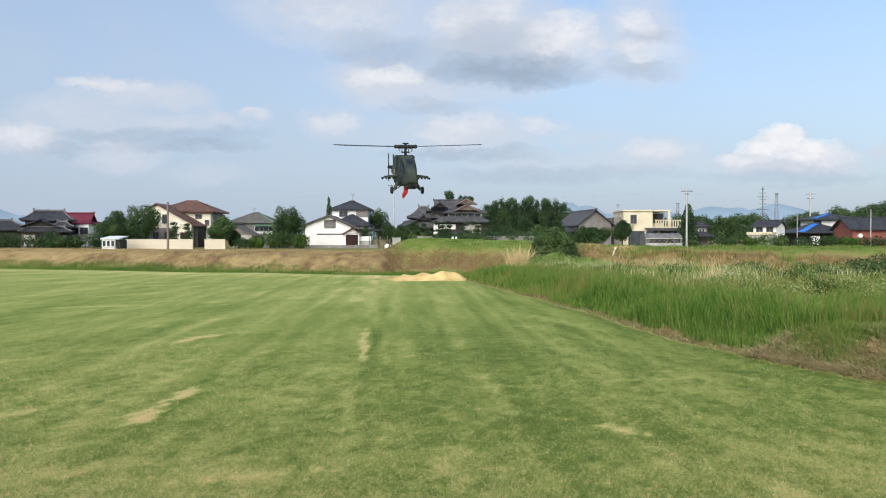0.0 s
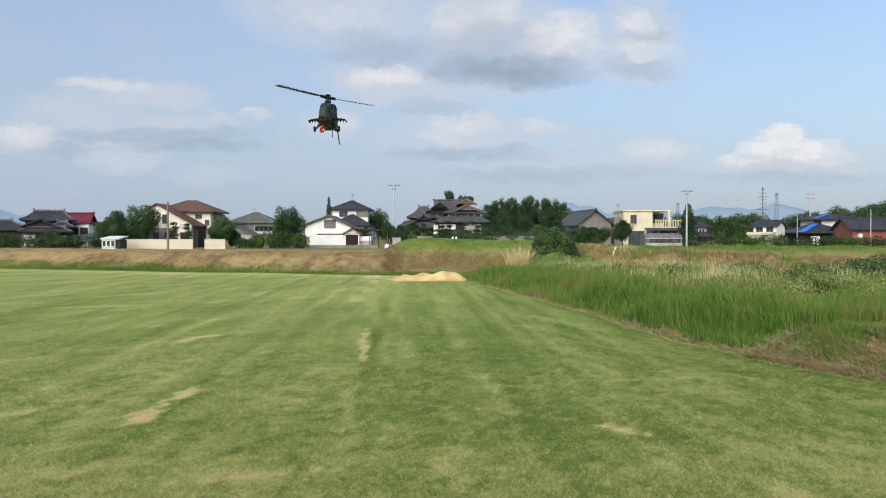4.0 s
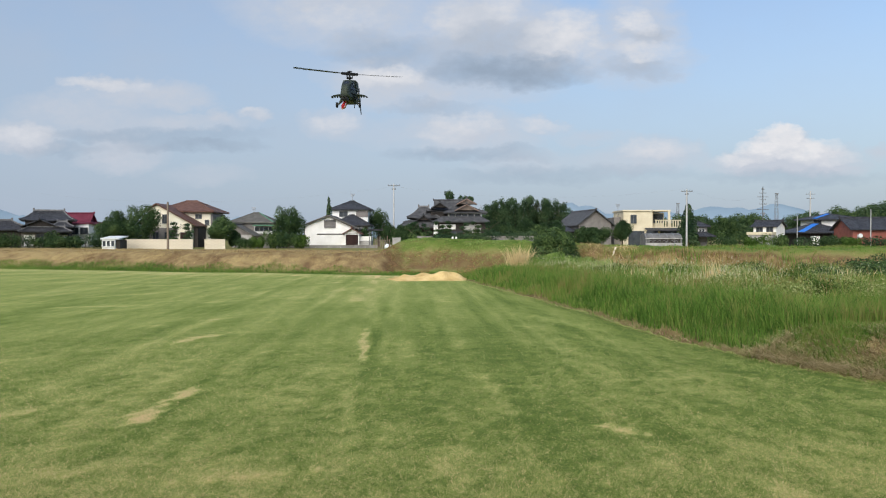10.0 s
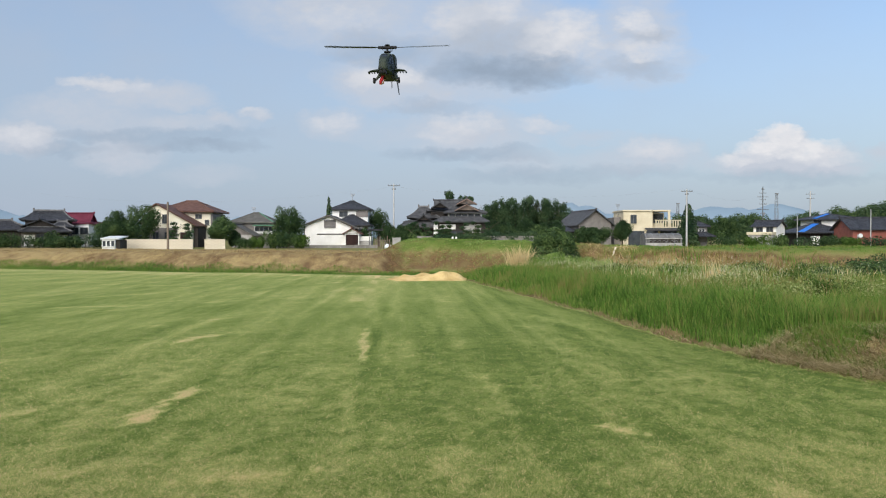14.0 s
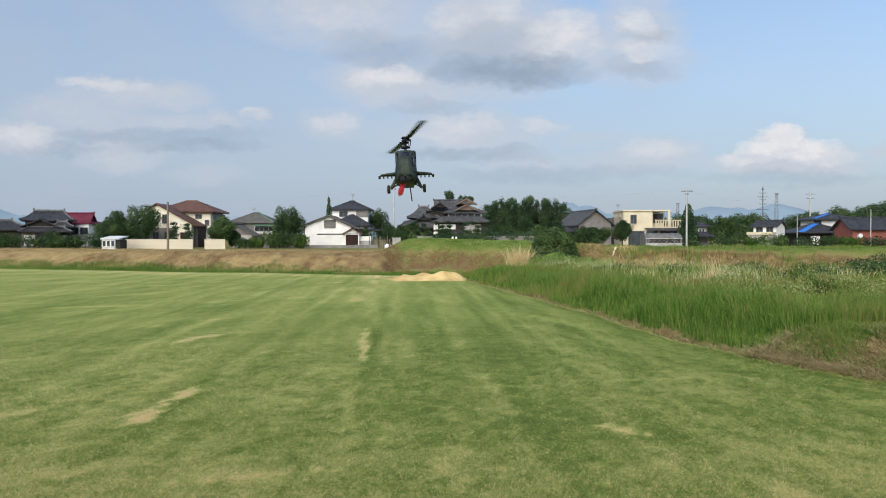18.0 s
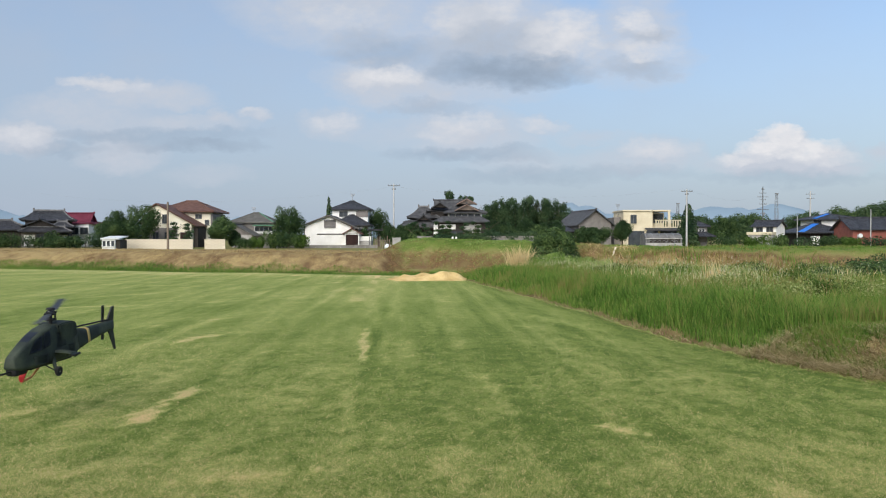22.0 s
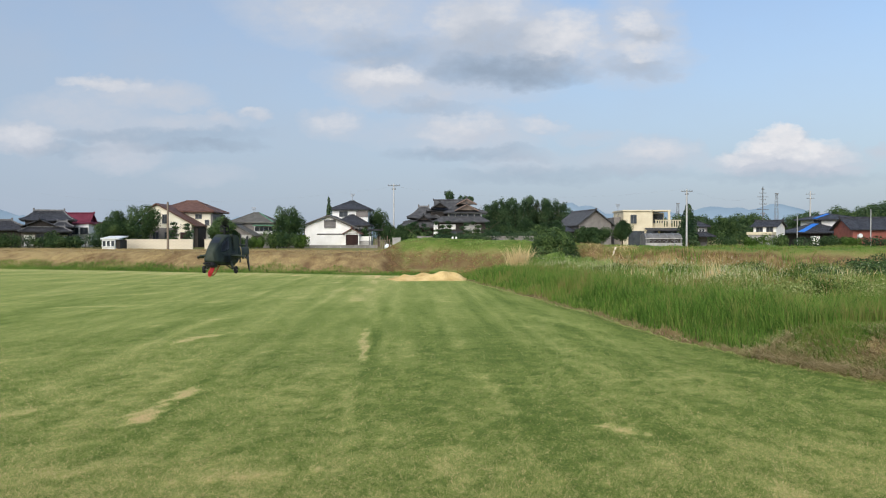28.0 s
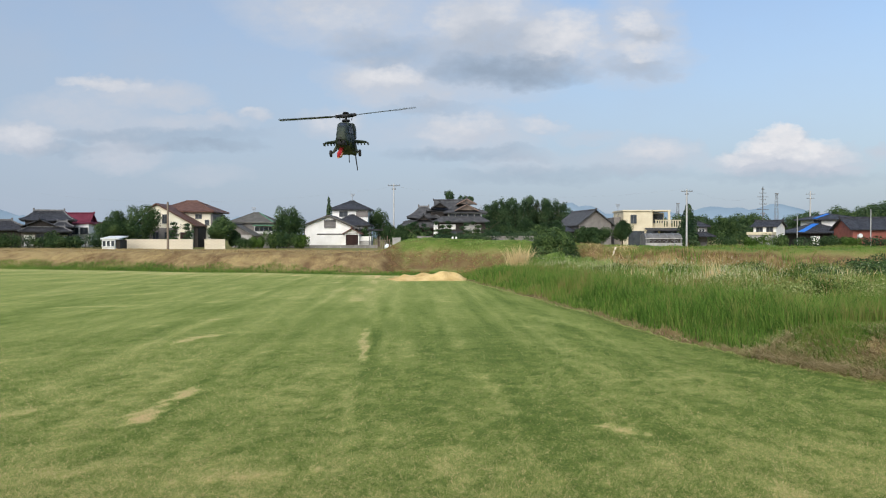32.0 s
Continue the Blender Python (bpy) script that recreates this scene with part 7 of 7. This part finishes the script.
# ---------------------------------------------------------------- what moves
# seconds, hub place, heading, pitch and roll in degrees
FLIGHT = [
    (0.0, -0.43, 8.82, 2.65, -78.7, 4.9, 0.4),
    (0.5, -0.61, 7.49, 2.58, -83.9, -0.7, 0.1),
    (1.0, -0.84, 6.51, 2.55, -87.7, -4.7, 0.3),
    (1.5, -0.97, 5.96, 2.42, -88.5, -2.5, 0.2),
    (2.0, -1.12, 6.46, 2.39, -86.4, -2.2, 0.0),
    (2.5, -1.16, 6.82, 2.51, -84.3, -11.0, 1.3),
    (3.0, -1.41, 8.86, 2.84, -89.0, -4.0, 0.7),
    (3.5, -1.67, 10.51, 3.31, -89.5, -4.4, 1.3),
    (5.5, -1.69, 11.87, 4.06, -89.2, 1.6, -1.5),
    (6.0, -1.35, 11.46, 4.09, -90.3, -3.0, 1.3),
    (6.5, -1.09, 11.24, 3.93, -90.5, -3.4, 0.8),
    (7.0, -1.03, 11.23, 3.94, -90.4, -5.7, 1.9),
    (7.5, -1.16, 11.42, 4.13, -90.6, -1.7, 0.7),
    (8.0, -1.31, 11.69, 4.21, -90.9, 0.5, 1.6),
    (8.5, -1.46, 11.89, 4.18, -90.8, 0.3, 0.7),
    (9.0, -1.53, 12.01, 4.17, -90.8, 0.1, 1.9),
    (9.5, -1.52, 12.07, 4.24, -91.3, 0.9, 0.4),
    (10.0, -1.45, 11.95, 4.15, -91.8, 2.6, -0.2),
    (10.5, -1.29, 11.54, 3.93, -91.8, 1.1, -0.2),
    (11.0, -1.09, 10.95, 3.88, -91.7, -0.2, -0.3),
    (11.5, -0.89, 10.27, 3.69, -91.9, -2.4, 0.1),
    (12.0, -0.73, 9.81, 3.73, -92.1, -6.2, 1.1),
    (12.5, -0.55, 9.81, 3.93, -92.1, -2.6, 1.0),
    (13.0, -0.49, 10.13, 4.15, -92.2, -1.0, 3.4),
    (13.5, -0.62, 10.62, 4.37, -92.8, 0.3, 0.9),
    (14.0, -0.80, 11.07, 4.34, -93.7, 1.3, 0.8),
    (14.5, -0.92, 11.24, 4.22, -94.7, 0.5, 0.1),
    (16.5, -0.61, 9.49, 4.25, -97.7, -0.1, 0.6),
    (17.0, -0.41, 8.87, 3.74, -95.2, -0.8, 3.5),
    (17.5, -0.32, 8.25, 3.14, -91.1, -1.4, 1.3),
    (18.0, -0.38, 7.69, 2.57, -88.5, -2.7, 2.3),
    (18.5, -0.74, 7.25, 2.32, -90.6, -0.1, 0.5),
    (19.0, -1.21, 6.71, 2.52, -93.9, 1.9, 0.4),
    (19.5, -1.64, 5.94, 2.49, -94.9, -0.9, 0.4),
    (20.0, -2.04, 5.34, 2.26, -94.5, -4.9, 1.7),
    (20.5, -2.42, 5.21, 1.89, -93.8, -2.8, 1.0),
    (21.0, -2.60, 5.53, 1.56, -93.7, -2.9, 2.8),
    (21.5, -3.10, 6.42, 1.12, -95.3, -1.8, 0.7),
    (22.0, -3.54, 6.91, 0.93, -96.0, 1.6, -1.7),
    (22.5, -3.68, 6.92, 0.82, -95.0, -1.2, -5.0),
    (23.0, -3.14, 6.68, 0.93, -93.5, -2.1, -3.5),
    (23.5, -2.30, 6.74, 1.14, -90.7, -2.4, -1.2),
    (24.0, -1.45, 6.78, 1.22, -91.2, -3.0, 1.0),
    (24.5, -0.95, 6.86, 1.18, -91.0, -4.9, 1.4),
    (25.0, -0.84, 7.08, 1.02, -91.9, -2.5, 0.5),
    (25.3, -0.98, 7.25, 0.97, -92.5, -2.2, 0.5),
    (27.5, -2.60, 8.98, 1.69, -90.6, -0.6, -4.3),
    (28.0, -2.47, 8.68, 1.74, -89.6, -2.5, -0.7),
    (29.0, -1.91, 10.45, 1.98, -89.9, 0.4, -0.3),
    (29.5, -1.45, 10.08, 2.30, -90.7, -0.1, -0.4),
    (30.0, -0.95, 9.41, 2.53, -90.9, -1.0, -1.7),
    (30.5, -0.50, 8.93, 2.59, -89.4, -1.4, -0.1),
    (31.0, -0.27, 8.66, 2.69, -87.0, -5.6, 1.4),
    (31.5, -0.55, 8.63, 2.94, -84.3, -12.5, 0.8),
    (32.0, -1.20, 9.49, 3.11, -89.1, -4.4, 1.7),
]

# seconds and the main rotor's angle from the nose, in degrees
ROTOR = [(0, 62), (1, 66), (2, 64), (3, 57), (6, 116), (7, 149), (8, 86), (9, 164), (10, 120), (11, 75), (12, 40), (13, 15), (14, 95),
         (17, 12), (18, 12), (19, 130), (20, 56), (21, 25), (22, 27), (23, 55), (24, -11), (25, 160), (28, 16), (29, 145), (30, 92), (31, 135), (32, 75)]


def motions():
    rows = []
    for t, x, y, z, heading, pitch, roll in FLIGHT:
        rows.append((t, pose(x, y, z, roll, pitch, heading) @ pose(0, 0, -HUB)))
    walk(helicopter, rows)
    # the rotor turns on through many half turns between the known angles
    spin, total, known = [], 0.0, [(0, ROTOR[0][1])]
    total = ROTOR[0][1]
    for (t0, a0), (t1, a1) in zip(ROTOR, ROTOR[1:]):
        step = (a1 - a0) + 180 * round((80 * (t1 - t0) * 30 - (a1 - a0)) / 180)
        total += step
        known.append((t1, total))
    for f in range(961):
        t = f / 30
        a = float(np.interp(t, [k[0] for k in known], [k[1] for k in known]))
        spin.append((t, pose(0, 0, HUB, 0, 0, a)))
    walk(main_rotor, spin)
    walk(tail_rotor, [(f / 30, pose(-0.985, -0.070, HUB - 0.228, 0, f * 72.0, 0)) for f in range(961)])


motions()
